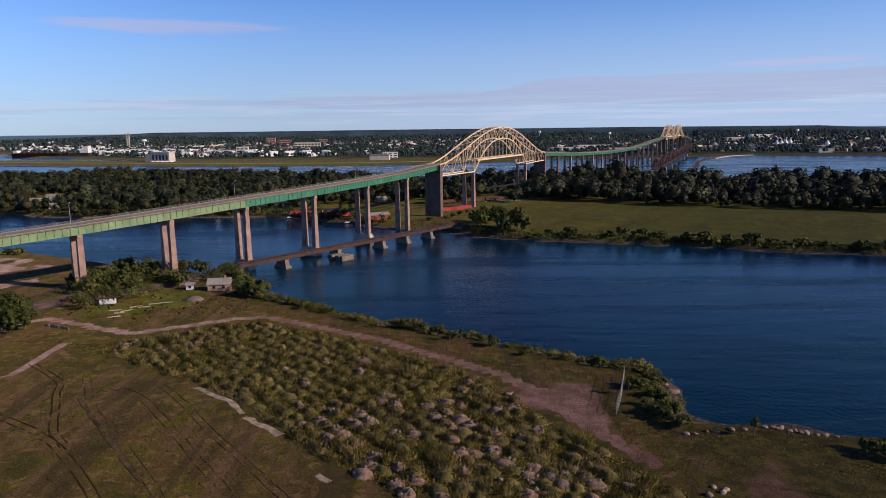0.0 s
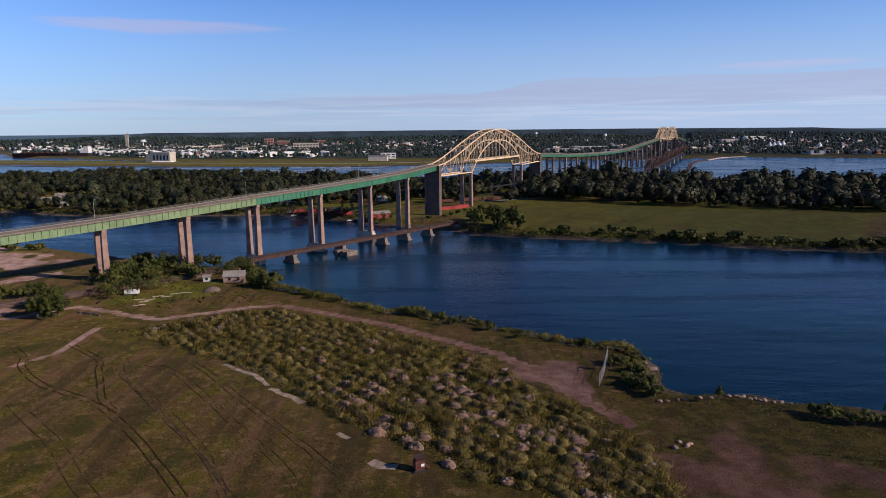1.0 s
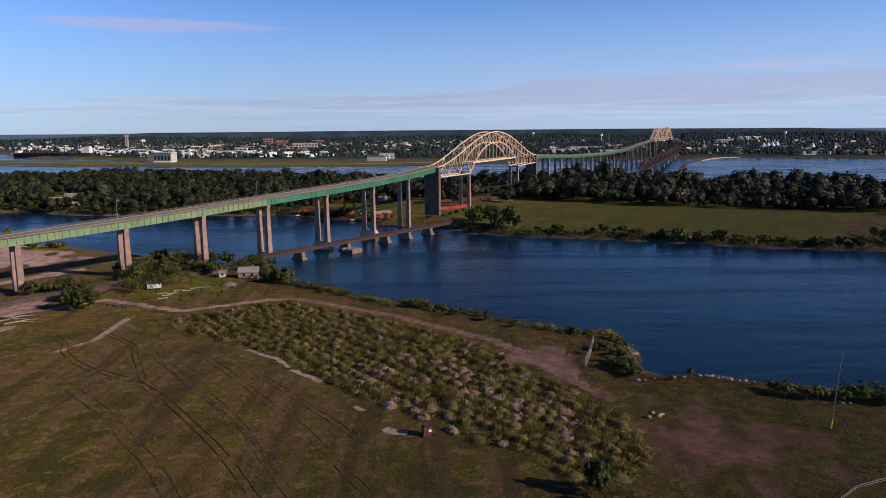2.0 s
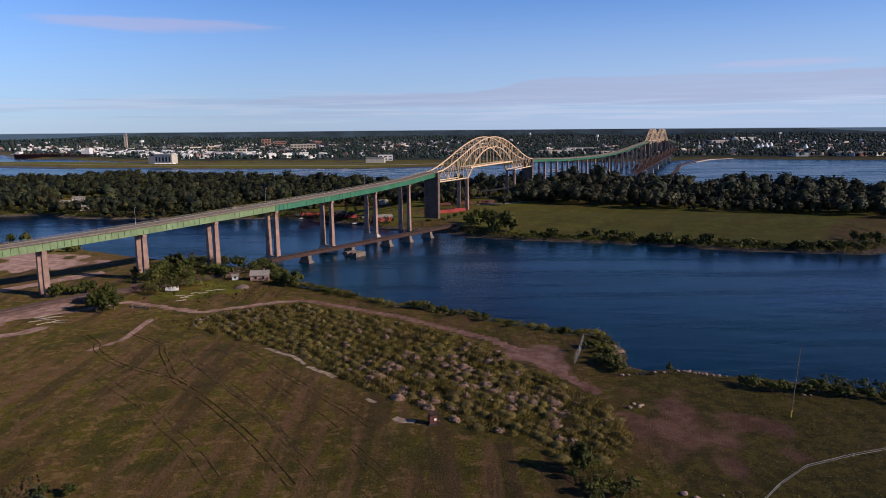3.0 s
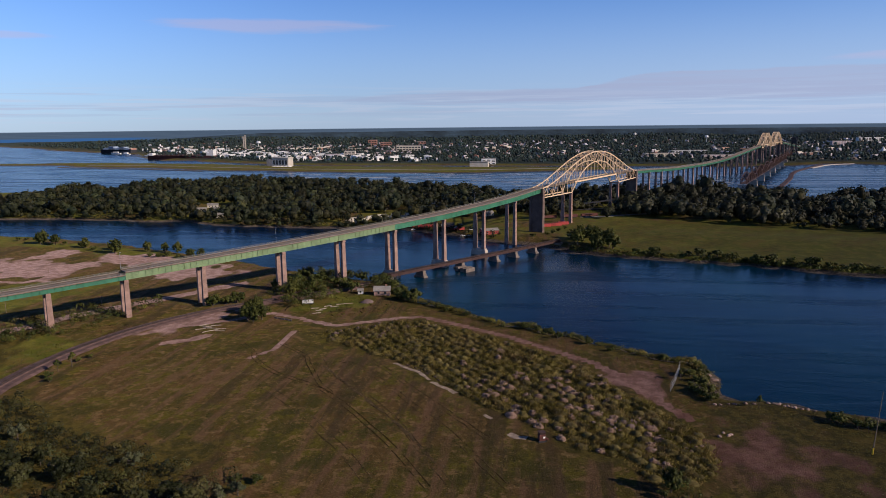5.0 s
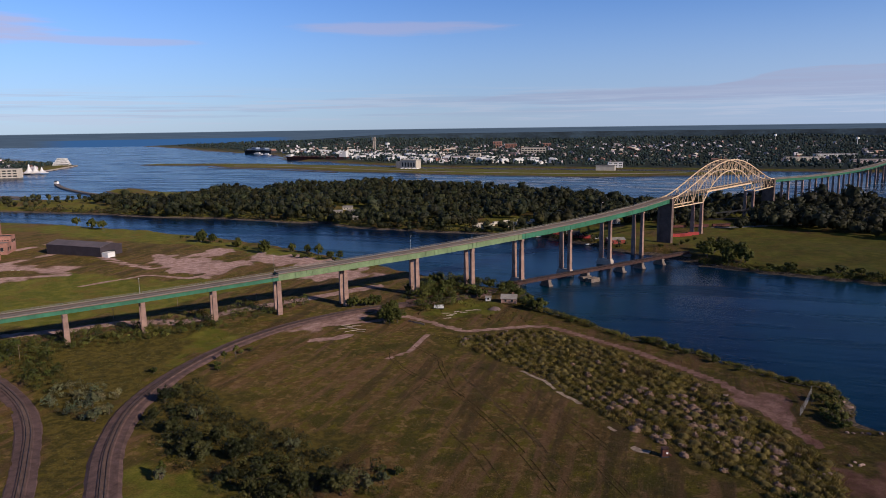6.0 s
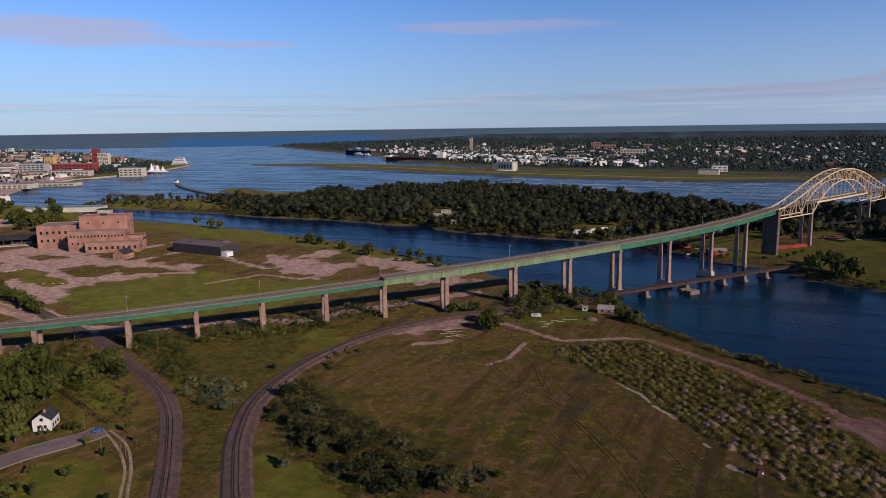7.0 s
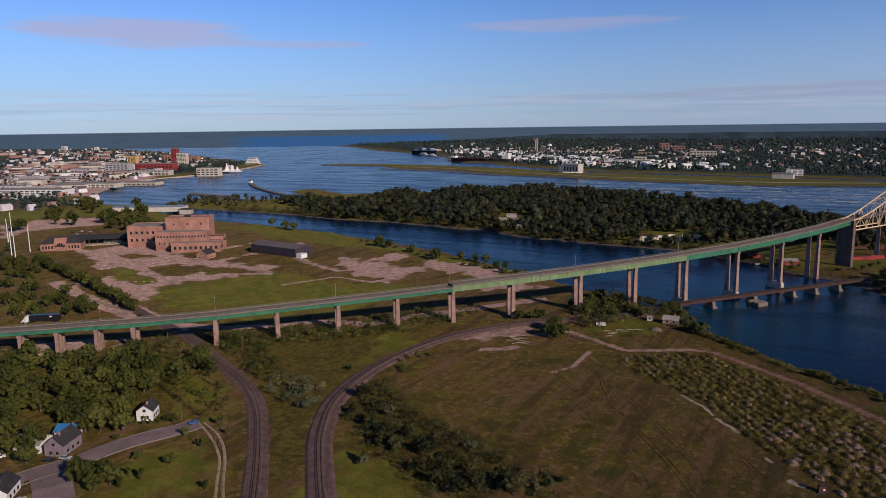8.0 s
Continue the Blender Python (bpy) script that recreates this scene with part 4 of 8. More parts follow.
def railway(line, label, wide, lift=0.0):
    t = thing("railway_track", label, "railway", kind="structure")
    pts = resample(line, 4.0)
    zs = ground_under(pts) + lift
    zs = np.convolve(np.pad(zs, 4, "edge"), np.ones(9) / 9, "valid")
    part("ballast", ribbon(pts, zs, [(-wide - 1.5, -1.2), (-wide * 0.8, 0.15), (-1.9, 0.25), (-1.5, 0.55), (1.5, 0.55), (1.9, 0.25), (wide * 0.8, 0.15), (wide + 1.5, -1.2)]), M["ballast"], t)
    for o in (-0.75, 0.75):
        part("rail", ribbon(pts, zs, [(o - 0.07, 0.55), (o - 0.07, 0.85), (o + 0.07, 0.85), (o + 0.07, 0.55)]), M["rail_head"], t)
    fine = resample(line, 0.75)
    n = sides(fine)
    fz = np.interp(np.linspace(0, 1, len(fine)), np.linspace(0, 1, len(pts)), zs)
    sl = Shape()
    for p, s, z in zip(fine, n, fz):
        if p.x > -460:
            c = p + Vector((0, 0, z + 0.6))
            sl.beam(c - s * 1.3, c + s * 1.3, 0.28, 0.16)
    tagged(part("sleepers", sl, M["sleeper"], t), kind="stuff")
    return t


M["rail_head"] = material("worn_rail", (0.060, 0.042, 0.040), 0.5, metal=0.3, var=0.2)
M["sleeper"] = material("tarred_sleeper", (0.085, 0.058, 0.055), 0.9, var=0.3)
RAIL_WEST = [(-721, 262), (-549, 205), (-445, 168), (-395, 152), (-355, 139), (-313, 121), (-262, 96), (-233, 76), (-210, 54), (-190, 33), (-173, 14), (-150, -12), (-115, -60)]
RAIL_EAST = [(-106, 347), (-116, 330), (-130, 309), (-158, 283), (-186, 254), (-205, 222), (-215, 185), (-216, 141), (-207, 101), (-190, 70), (-170, 45), (-152, 25), (-124, -5), (-90, -45)]
railway(RAIL_WEST, "curved single railway track on grey ballast", 5.2)
railway(RAIL_EAST, "curved single railway track on reddish ballast", 5.4, 0.5)

# gravel beside the eastern track, the street with its kerbs, the trodden path
STREET = [(-243, 51), (-244, 46), (-250, 33), (-254, 18), (-256, 3), (-260, -11), (-262, -21), (-264, -32)]


def lane(name, line, wide, mat, label, lift=0.06):
    pts = resample(line, 4.0)
    ob = part(name, ribbon(pts, ground_under(pts), [(-wide / 2, -0.8), (-wide / 2, lift), (0, lift + 0.08), (wide / 2, lift), (wide / 2, -0.8)]), mat)
    return tagged(ob, label, "road", kind="structure")


lane("road", STREET, 11.0, M["asphalt"], "grey asphalt residential street", 0.12)
lane("road", [(-263, -4), (-252, -9), (-240, -15), (-224, -24)], 13.0, M["asphalt"], "grey asphalt side street", 0.16)
for o in (-5.65, 5.65):
    pts = resample(STREET, 4.0)
    n = sides(pts)
    pts = [p + s * o for p, s in zip(pts, n)]
    tagged(part("kerb", ribbon(pts, ground_under(pts), [(-0.12, -0.3), (-0.12, 0.32), (0.12, 0.32), (0.12, -0.3)]), M["kerb_concrete"]), "grey concrete street kerb", "kerb", kind="structure")
lane("footpath", [(-244, 52), (-227, 44), (-210, 33), (-197, 20), (-185, 8)], 1.1, M["gravel"], "pale sandy wheel path through grass")
lane("footpath", [(-241, 53), (-224, 46), (-208, 34), (-195, 21), (-183, 10)], 1.1, M["gravel"], "pale sandy wheel path through grass")
lane("gravel_road", [(-515, 172), (-417, 158), (-389, 154), (-364, 147)], 5.0, M["gravel"], "pale gravel service road along the railway")

# wheel ruts and pale scraped strips in the field
def rut(line, off, wide, mat, label):
    pts = resample(line, 2.0)
    n = sides(pts)
    pts = [p + s * (off + 0.25 * math.sin(0.21 * k)) for k, (p, s) in enumerate(zip(pts, n))]
    sh = ribbon(pts, ground_under(pts), [(-wide / 2, -0.10), (-wide / 3, 0.06), (wide / 3, 0.06), (wide / 2, -0.10)])
    rr = random.Random(len(pts) * 7 + int(off * 10))
    for k, p in enumerate(pts):
        f, g = rr.uniform(-0.5, 0.4), rr.uniform(-0.5, 0.4)
        for i, e in ((0, f), (1, f), (2, g), (3, g)):
            v = Vector(sh.v[4 * k + i])
            c = Vector((p.x, p.y, v.z))
            sh.v[4 * k + i] = tuple(v + (v - c) * e + Vector((0, 0, -0.12 if f + g < -0.55 else 0)))
    tagged(part("wheel_rut", sh, mat), label, "track", kind="structure")


for line, half, soil_kind in WHEELS:
    for o in (-half, half):
        rut(line, o, 0.5 if soil_kind == "rut" else 0.35, M[soil_kind], "dark wheel rut in the meadow" if soil_kind == "rut" else "faint dry wheel track in the meadow")
rut([(-96, 176), (-84, 160), (-71, 144), (-59, 129), (-48, 113), (-38, 97)], 0, 1.6, M["pale_rut"], "faint dry wheel track in the meadow")
rut([(-67, 182), (-64, 179), (-60, 175), (-56, 172), (-52, 167), (-50, 164)], 0, 2.2, M["pale_strip"], "pale scraped ground strip beside the mounds")
rut([(-50, 163), (-47, 161), (-44, 158), (-41, 156), (-38, 153)], 0, 2.8, M["pale_strip"], "pale scraped ground strip beside the mounds")
rut([(-26, 133), (-23, 130)], 0, 2.0, M["pale_strip"], "pale scraped ground strip beside the mounds")
rut([(-17, 118), (-14, 116), (-11, 115)], 0, 3.6, M["pale_strip"], "pale bare ground beside the machine")

# ---- the low railway bridge over the river ----
rail_bridge = thing("railway_bridge", "low rusty plate-girder railway bridge on stone piers", "bridge")
RB0, RB1 = Vector((-104, 349, 5.6)), Vector((12, 499, 5.6))
rb_d = (RB1 - RB0).normalized()
rb_n = Vector((-rb_d.y, rb_d.x, 0))
rb_len = (RB1 - RB0).length
bridge_tie = Shape().box(-2.3, 2.3, -0.15, 0.15, -0.11, 0.11).mesh("sleeper", M["sleeper"])
cuts = [0, 0.155, 0.36, 0.56, 0.68, 0.81, 1.0]
for a, b in zip(cuts, cuts[1:]):
    p, q = RB0.lerp(RB1, a), RB0.lerp(RB1, b)
    for o in (-1.9, 1.9):
        sh = Shape()
        sh.beam(p + rb_n * o + rb_d * 0.15, q + rb_n * o - rb_d * 0.15, 0.18, 1.9)
        for zz in (-0.95, 0.95):
            sh.beam(p + rb_n * o + rb_d * 0.15 + Vector((0, 0, zz)), q + rb_n * o - rb_d * 0.15 + Vector((0, 0, zz)), 0.5, 0.12)
        for k in range(15):
            c = p.lerp(q, (k + 0.5) / 15) + rb_n * (o * 1.08)
            sh.beam(c - Vector((0, 0, 0.9)), c + Vector((0, 0, 0.9)), 0.16, 0.2)
        part("plate_girder", sh, M["rust"], rail_bridge)
    for k in range(int((q - p).length / 0.8)):
        c = p + rb_d * (0.8 * k + 0.4) + Vector((0, 0, 1.12))
        part("sleeper", bridge_tie, None, rail_bridge).matrix_basis = pose(c.x, c.y, c.z, 0, 0, math.degrees(math.atan2(rb_n.y, rb_n.x)))
for o in (-0.75, 0.75):
    sh = Shape()
    sh.beam(RB0 + rb_n * o + Vector((0, 0, 1.3)), RB1 + rb_n * o + Vector((0, 0, 1.3)), 0.12, 0.2)
    part("rail", sh, M["rail_head"], rail_bridge)
for k, c in enumerate(cuts):
    p = RB0.lerp(RB1, c)
    sh = Shape()
    n = rb_n.cross(Vector((0, 0, 1)))

    def slab(z, lx, ly):
        return [p + rb_n * (lx * a) + rb_d * (ly * b) + Vector((0, 0, z - p.z)) for a, b in ((-1, -1), (-1, 1), (1, 1), (1, -1))]

    sh.hexa(slab(-3, 5.2, 2.2), slab(1.0, 4.8, 2.0))
    sh.hexa(slab(1.0, 4.2, 1.6), slab(3.8, 3.2, 1.2))
    sh.hexa(slab(3.8, 3.5, 1.45), slab(4.55, 3.5, 1.45))
    part("pier", sh, M["stone"], rail_bridge)
# old fender island by the second pier
c = RB0.lerp(RB1, 0.34)
sh = Shape()
for k, (o, w) in enumerate(((-4.5, 2.6), (-9.5, 2.8), (-13.0, 2.0))):
    q = c + rb_n * o
    sh.beam(q - rb_d * 4.5 + Vector((0, 0, -5)), q + rb_d * 4.5 + Vector((0, 0, -5)), w, 4.4)
part("fender", sh, M["stone"], rail_bridge)


# ---- trees, bushes, weeds ----
rnd = np.random.RandomState(5)


def own_green(me, stem):
    """The green of each clump, as a factor on the leaves' colour: one row of four for a clump of four corners."""
    tint = me.color_attributes.new("stem", "FLOAT_COLOR", "POINT")
    tint.data.foreach_set("color", np.repeat(stem, 4, axis=0).astype(np.float32).ravel())


def cards(name, at, facing, size, mat, rs, long=1.0, soft=None, stem=None, ragged=0.30):
    """Many small leaf clumps as one mesh: a bent four-cornered blade at each point, facing the given way."""
    n = len(at)
    f = facing / (np.linalg.norm(facing, axis=1, keepdims=True) + 1e-9)
    a = rs.normal(size=(n, 3))
    u = np.cross(f, a)
    u /= np.linalg.norm(u, axis=1, keepdims=True) + 1e-9
    w = np.cross(f, u)
    s = size[:, None]
    k = rs.uniform(0.6, 1.15, (n, 4, 1))
    v = np.stack([at + u * s * k[:, 0], at + w * s * k[:, 1] * long + f * s * 0.25, at - u * s * k[:, 2], at - w * s * k[:, 3] * long - f * s * 0.15], 1).reshape(-1, 3)
    me = bpy.data.meshes.new(name)
    me.vertices.add(4 * n), me.loops.add(4 * n), me.polygons.add(n)
    me.vertices.foreach_set("co", v.astype(np.float32).ravel())
    me.loops.foreach_set("vertex_index", np.arange(4 * n, dtype=np.int32))
    me.polygons.foreach_set("loop_start", np.arange(0, 4 * n, 4, dtype=np.int32))
    me.materials.append(mat)
    me.update(calc_edges=True)
    if soft is not None:
        # leaves shade as one rounded mass
        q = soft + ragged * rs.normal(size=(n, 3))
        q /= np.linalg.norm(q, axis=1, keepdims=True) + 1e-9
        me.normals_split_custom_set_from_vertices(np.repeat(q, 4, axis=0).tolist())
    own_green(me, np.ones((n, 4)) if stem is None else stem)
    return me


def ball(rs, n):
    a = rs.normal(size=(n, 3))
    return a / np.linalg.norm(a, axis=1, keepdims=True)


def crown_cloud(rs, r, h0, h1, lobes, n):
    """Points and facings for a crown between two heights: several overlapping lobes with gaps between."""
    lobes *= 3
    e = ball(rs, lobes) * rs.uniform(0.25, 0.86, (lobes, 1))
    c = np.stack([e[:, 0] * r, e[:, 1] * r, h0 + (h1 - h0) * (0.5 + 0.42 * e[:, 2])], 1)
    lr = r * rs.uniform(0.16, 0.36, lobes)
    k = rs.randint(0, lobes, n)
    d = ball(rs, n)
    d[:, 2] = np.abs(d[:, 2]) * rs.choice([1, 1, 1, -0.7], n)
    p = c[k] + d * lr[k][:, None] * rs.uniform(0.45, 1.15, (n, 1)) * np.array([1, 1, min(1.25, (h1 - h0) / (2 * r) * 1.2)])
    p[:, 2] = np.maximum(p[:, 2], h0 * 0.6)
    c0 = np.array([0, 0, h0 + (h1 - h0) * 0.35])
    o = p - c0
    o /= np.linalg.norm(o, axis=1, keepdims=True) + 1e-9
    return p, d + 0.6 * ball(rs, n), 0.45 * d + 0.75 * o, c, lr


def lump(level):
    bm = bmesh.new()
    bmesh.ops.create_icosphere(bm, subdivisions=level, radius=1.0)
    v, f = np.array([p.co[:] for p in bm.verts]), np.array([[p.index for p in q.verts] for q in bm.faces])
    bm.free()
    return v, f


LUMPS = {1: lump(1), 2: lump(2)}


def massed(me, centre, radius, stem, mat, rs, level, reach=(0.55, 1.12)):
    """The same mesh with a lumpy leaf mass of its own inside every crown."""
    v, f = LUMPS[level]
    n, m, k = len(centre), len(v), len(me.vertices)
    quad = np.zeros(k * 3, np.float32)
    me.vertices.foreach_get("co", quad)
    blob = centre[:, None, :] + v[None] * (radius[:, None] * rs.uniform(*reach, (n, m)))[..., None] * np.array([1, 1, 1.05])
    tri = (f[None] + (np.arange(n) * m)[:, None, None] + k).reshape(-1)
    out = bpy.data.meshes.new(me.name)
    out.vertices.add(k + n * m), out.loops.add(k + tri.size), out.polygons.add(k // 4 + tri.size // 3)
    out.vertices.foreach_set("co", np.concatenate([quad, blob.astype(np.float32).ravel()]))
    out.loops.foreach_set("vertex_index", np.concatenate([np.arange(k), tri]).astype(np.int32))
    out.polygons.foreach_set("loop_start", np.concatenate([np.arange(0, k, 4), k + np.arange(0, tri.size, 3)]).astype(np.int32))
    out.materials.append(mat)
    out.update(calc_edges=True)
    leaf_n = np.zeros(k * 3, np.float32)
    me.corner_normals.foreach_get("vector", leaf_n)
    blob_n = np.tile(v, (n, 1)) + 0.30 * rs.normal(size=(n * m, 3))
    blob_n /= np.linalg.norm(blob_n, axis=1, keepdims=True)
    out.normals_split_custom_set_from_vertices(np.concatenate([leaf_n.reshape(-1, 3), blob_n]).tolist())
    tint, old = out.color_attributes.new("stem", "FLOAT_COLOR", "POINT"), np.zeros(k * 4, np.float32)
    me.color_attributes["stem"].data.foreach_get("color", old)
    tint.data.foreach_set("color", np.concatenate([old, np.repeat(stem, m, axis=0).astype(np.float32).ravel()]))
    bpy.data.meshes.remove(me)
    return out


def tree_kind(seed, h, r, trunk, lobes, n, size, mat):
    """One kind of tree: a tapered trunk with limbs, and a crown of leaf clumps."""
    rs = np.random.RandomState(seed)
    h0 = h * trunk
    sh = Shape()
    top = Vector((rs.uniform(-0.3, 0.3), rs.uniform(-0.3, 0.3), h * 0.72))
    sh.tube((0, 0, -0.6), top, r * 0.055 + 0.08, 0.05, 7)
    for k in range(7):
        a, z = rs.uniform(0, 6.28), h0 * 0.8 + (h * 0.65 - h0 * 0.8) * k / 7
        b = Vector((math.cos(a) * r * 0.65, math.sin(a) * r * 0.65, z + r * 0.45))
        sh.tube((0, 0, z), b, r * 0.022 + 0.04, 0.03, 5)
    p, f, q, c, lr = crown_cloud(rs, r, h0, h, lobes, n)
    s = size * rs.uniform(0.55, 1.25, n)
    crown = cards("crown", p, f, s, mat, rs, 1.0, q)
    return sh.mesh("trunk", M["bark"]), massed(crown, c, lr * 0.8, np.ones((len(c), 4)), mat, rs, 1, (0.7, 1.05))


KINDS = {
    "tree": [tree_kind(k, 9.0, 4.2, 0.08, 14, 2500, 0.23, M["leaf"]) for k in (1, 2, 3)],
    "bush": [tree_kind(k, 3.6, 2.6, 0.03, 9, 800, 0.18, M["leaf"]) for k in (11, 12, 13)],
    "pale_bush": [tree_kind(k, 4.2, 2.2, 0.03, 7, 1000, 0.19, M["pale_leaf"]) for k in (21, 22)],
    "alder": [tree_kind(k, 9.0, 4.0, 0.10, 14, 2500, 0.22, M["dark_leaf"]) for k in (51, 52, 53)],
    "sapling": [tree_kind(k, 6.0, 1.5, 0.25, 6, 420, 0.26, M["leaf"]) for k in (31, 32)],
    "poplar": [tree_kind(k, 8.0, 1.7, 0.05, 9, 800, 0.28, M["leaf"]) for k in (41, 42)],
}


FAR_KINDS = {
    "tree": [tree_kind(k, 9.0, 4.2, 0.08, 14, 520, 0.46, M["leaf"]) for k in (1, 2, 3)],
    "bush": [tree_kind(k, 3.6, 2.6, 0.03, 9, 200, 0.36, M["leaf"]) for k in (11, 12, 13)],
}


def plant(kind, x, y, scale, label, group, z=None):
    """A tree or bush of one kind on the ground; those far off have fewer and larger clumps."""
    kinds = FAR_KINDS[kind] if kind in FAR_KINDS and (x + 60) ** 2 + (y - 40) ** 2 > 275 ** 2 else KINDS[kind]
    trunk, crown = kinds[rnd.randint(len(kinds))]
    name = "tree" if kind in ("tree", "alder", "sapling", "poplar") else "bush"
    z = float(height(x, y)) if z is None else z
    t = thing(name, label, name, x, y, z, rnd.uniform(0, 360), group)
    t.scale = (scale * rnd.uniform(0.85, 1.2), scale * rnd.uniform(0.85, 1.2), scale * rnd.uniform(0.85, 1.15))
    part("trunk", trunk, None, t)
    part("crown", crown, None, t)


def plants(kind, spots, lo, hi, label, group):
    for x, y in spots:
        if float(near_line(np.array(x), np.array(y), STREET)) < 7.5:
            continue
        plant(kind, x + rnd.uniform(-1, 1), y + rnd.uniform(-1, 1), rnd.uniform(lo, hi), label, group)


# the thicket beside the eastern track and the bushes about the field
plants("alder", [(-189, 91), (-176, 84), (-162, 79), (-155, 83), (-142, 73), (-140, 77), (-129, 74), (-126, 64), (-118, 68), (-110, 60), (-105, 66), (-152, 70), (-135, 59), (-185, 100), (-198, 108), (-99, 62), (-125, 55), (-159, 72), (-114, 54)],
       0.6, 0.95, "bushy green tree in a thicket by the railway, leaves darkened as in shade", "thicket")
plants("pale_bush", [(-212, 93), (-225, 98), (-211, 86), (-157, 56), (-236, 104), (-88, 72), (-93, 68), (-143, 84), (-173, 96), (-127, 84)], 0.9, 1.5, "pale grey-green willow bush in rough grass", "willow bushes")
plants("sapling", [(-156, 55), (-204, 160), (-203, 165), (-273, 128), (-231, 54), (-222, 49)], 0.7, 1.1, "slender young green tree in rough grass", "saplings")
plants("bush", [(-203, 152), (-201, 148), (-204, 172), (-202, 178), (-199, 117), (-202, 122), (-226, 137), (-281, 191), (-283, 183), (-287, 174), (-292, 167), (-267, 191), (-264, 204), (-309, 156), (-315, 153), (-293, 158), (-298, 149), (-252, 206), (-265, 179)],
       0.6, 1.1, "low rounded green bush beside the track", "trackside bushes")
plants("tree", [(-157, 240), (-149, 244), (-157, 252), (-152, 238), (-156, 255)], 1.0, 1.4, "broad dark green bushy tree beside the dirt track", "track trees")
plants("bush", [(-151, 284), (-147, 291), (-141, 294), (-153, 312), (-137, 304), (-147, 326), (-144, 342), (-159, 347), (-132, 326), (-168, 312), (-182, 274), (-177, 276), (-188, 268), (-114, 349), (-103, 340), (-90, 308), (-84, 301), (-78, 287), (-120, 341), (-118, 310), (-125, 317), (-113, 362)],
       1.2, 2.3, "leafy green bush on the river bank under the bridge", "bank bushes")
plants("tree", [(-96, 324), (-88, 308), (-82, 297), (-106, 344), (-151, 304), (-144, 311), (-145, 334), (-152, 295)], 0.75, 1.1, "leafy tree on the river bank by the shed", "bank trees")
plants("bush", [(-56, 267), (-52, 270), (-61, 274), (-15, 241), (-12, 238), (-6, 235), (-2, 231), (-19, 244), (15, 216), (25, 207), (4, 225), (-24, 242)], 0.6, 1.15, "leafy green bush by the shore fence", "shore bushes")
plants("bush", [(51, 168), (55, 171), (56, 162), (52, 157), (52, 178), (55, 154), (50, 180), (52, 162), (90, 140), (89, 141)], 0.75, 1.3, "tangled olive bush on the river bank", "bank bushes")
plants("bush", [(95, 135), (99, 134), (106, 134), (109, 133), (113, 131), (117, 130), (122, 128), (126, 126), (117, 131), (127, 124), (93, 137)], 0.8, 1.3, "dark green bush along the shoreline", "shore bushes")
plants("sapling", [(70, 149), (16, 218), (2, 222), (5, 223), (48, 175)], 0.65, 0.9, "thin young tree by the shore", "shore saplings")
plants("tree", [(28, 85)], 0.8, 0.9, "dark bushy tree among the soil mounds", "track trees")
plants("bush", [(32, 79), (25, 82), (37, 78), (34, 74), (29, 76), (-93, 78), (-86, 78)], 0.7, 1.1, "dark green bush among the soil mounds", "field bushes")
plants("tree", [(-300, 93), (-298, 99), (-289, 99), (-297, 85), (-307, 110)], 1.1, 1.5, "large rounded green tree beside the railway", "garden trees")
plants("tree", [(-393, 54), (-393, 65), (-369, 62), (-364, 69), (-358, 77), (-340, 77), (-336, 84), (-353, 38), (-315, 46), (-291, 39), (-278, 39), (-328, 43), (-324, 18), (-317, 25), (-297, 59), (-340, 92), (-325, 61), (-305, 55), (-310, 37), (-359, 34), (-369, 62), (-359, 72), (-378, 52), (-329, 88), (-344, 85), (-322, 91), (-279, 22), (-275, 27), (-265, 30), (-279, 1)],
       1.05, 1.5, "leafy green garden tree between the houses", "garden trees")
plants("bush", [(-334, 143), (-420, 156), (-322, 136), (-324, 129), (-324, 123), (-327, 116), (-246, 19), (-238, 17), (-222, 21), (-225, 36), (-238, 41), (-261, 23), (-244, 32), (-252, 0), (-272, 10), (-256, 47), (-270, 47), (-270, 43)], 0.7, 1.2, "dense green garden bush", "garden bushes")
plants("poplar", [(-262, 39), (-260, 41), (-259, 43), (-258, 45), (-253, 47), (-252, 49)], 0.42, 0.5, "clipped green cedar in a garden hedge row", "cedar hedge")
plants("poplar", [(-196, 13), (-229, 7), (-221, 7), (-228, 3), (-223, -1)], 0.7, 0.9, "pale green poplar beside the street", "street trees")
plants("tree", [(-239, -4), (-230, -7), (-237, -8), (-235, 0), (-285, -3), (-292, 23), (-284, 21), (-272, -7), (-305, 26), (-228, -2), (-304, 5)], 0.8, 1.15, "leafy dark green tree beside the street", "street trees")
# the hedge of trees along the western track
HEDGE = [(-687, 239), (-636, 225), (-588, 211), (-546, 200), (-506, 187), (-469, 176), (-435, 162)]
for k, p in enumerate(resample(HEDGE, 5.0)):
    plant("tree" if k % 3 else "bush", p.x + rnd.uniform(-2, 2), p.y + rnd.uniform(-2, 2), rnd.uniform(0.9, 1.3) * (1 if k % 3 else 1.7), "dark green tree in a row along the railway", "railway tree row")
plants("tree", [(-594, 164), (-571, 165), (-539, 130), (-512, 144), (-478, 152), (-499, 116), (-468, 132), (-463, 151), (-648, 214), (-672, 202), (-688, 223)], 0.9, 1.3, "dark green scrub tree beyond the bridge", "scrub trees")
plants("tree", [(-833, 424), (-847, 447), (-798, 424), (-822, 458), (-788, 445), (-751, 425), (-854, 474), (-942, 415), (-909, 418), (-932, 362), (-930, 352), (-1019, 466), (-1136, 578), (-1070, 545), (-1017, 519), (-896, 455), (-928, 486), (-947, 615), (-991, 640)],
       1.5, 2.3, "tall dark green tree behind the mill", "mill trees")
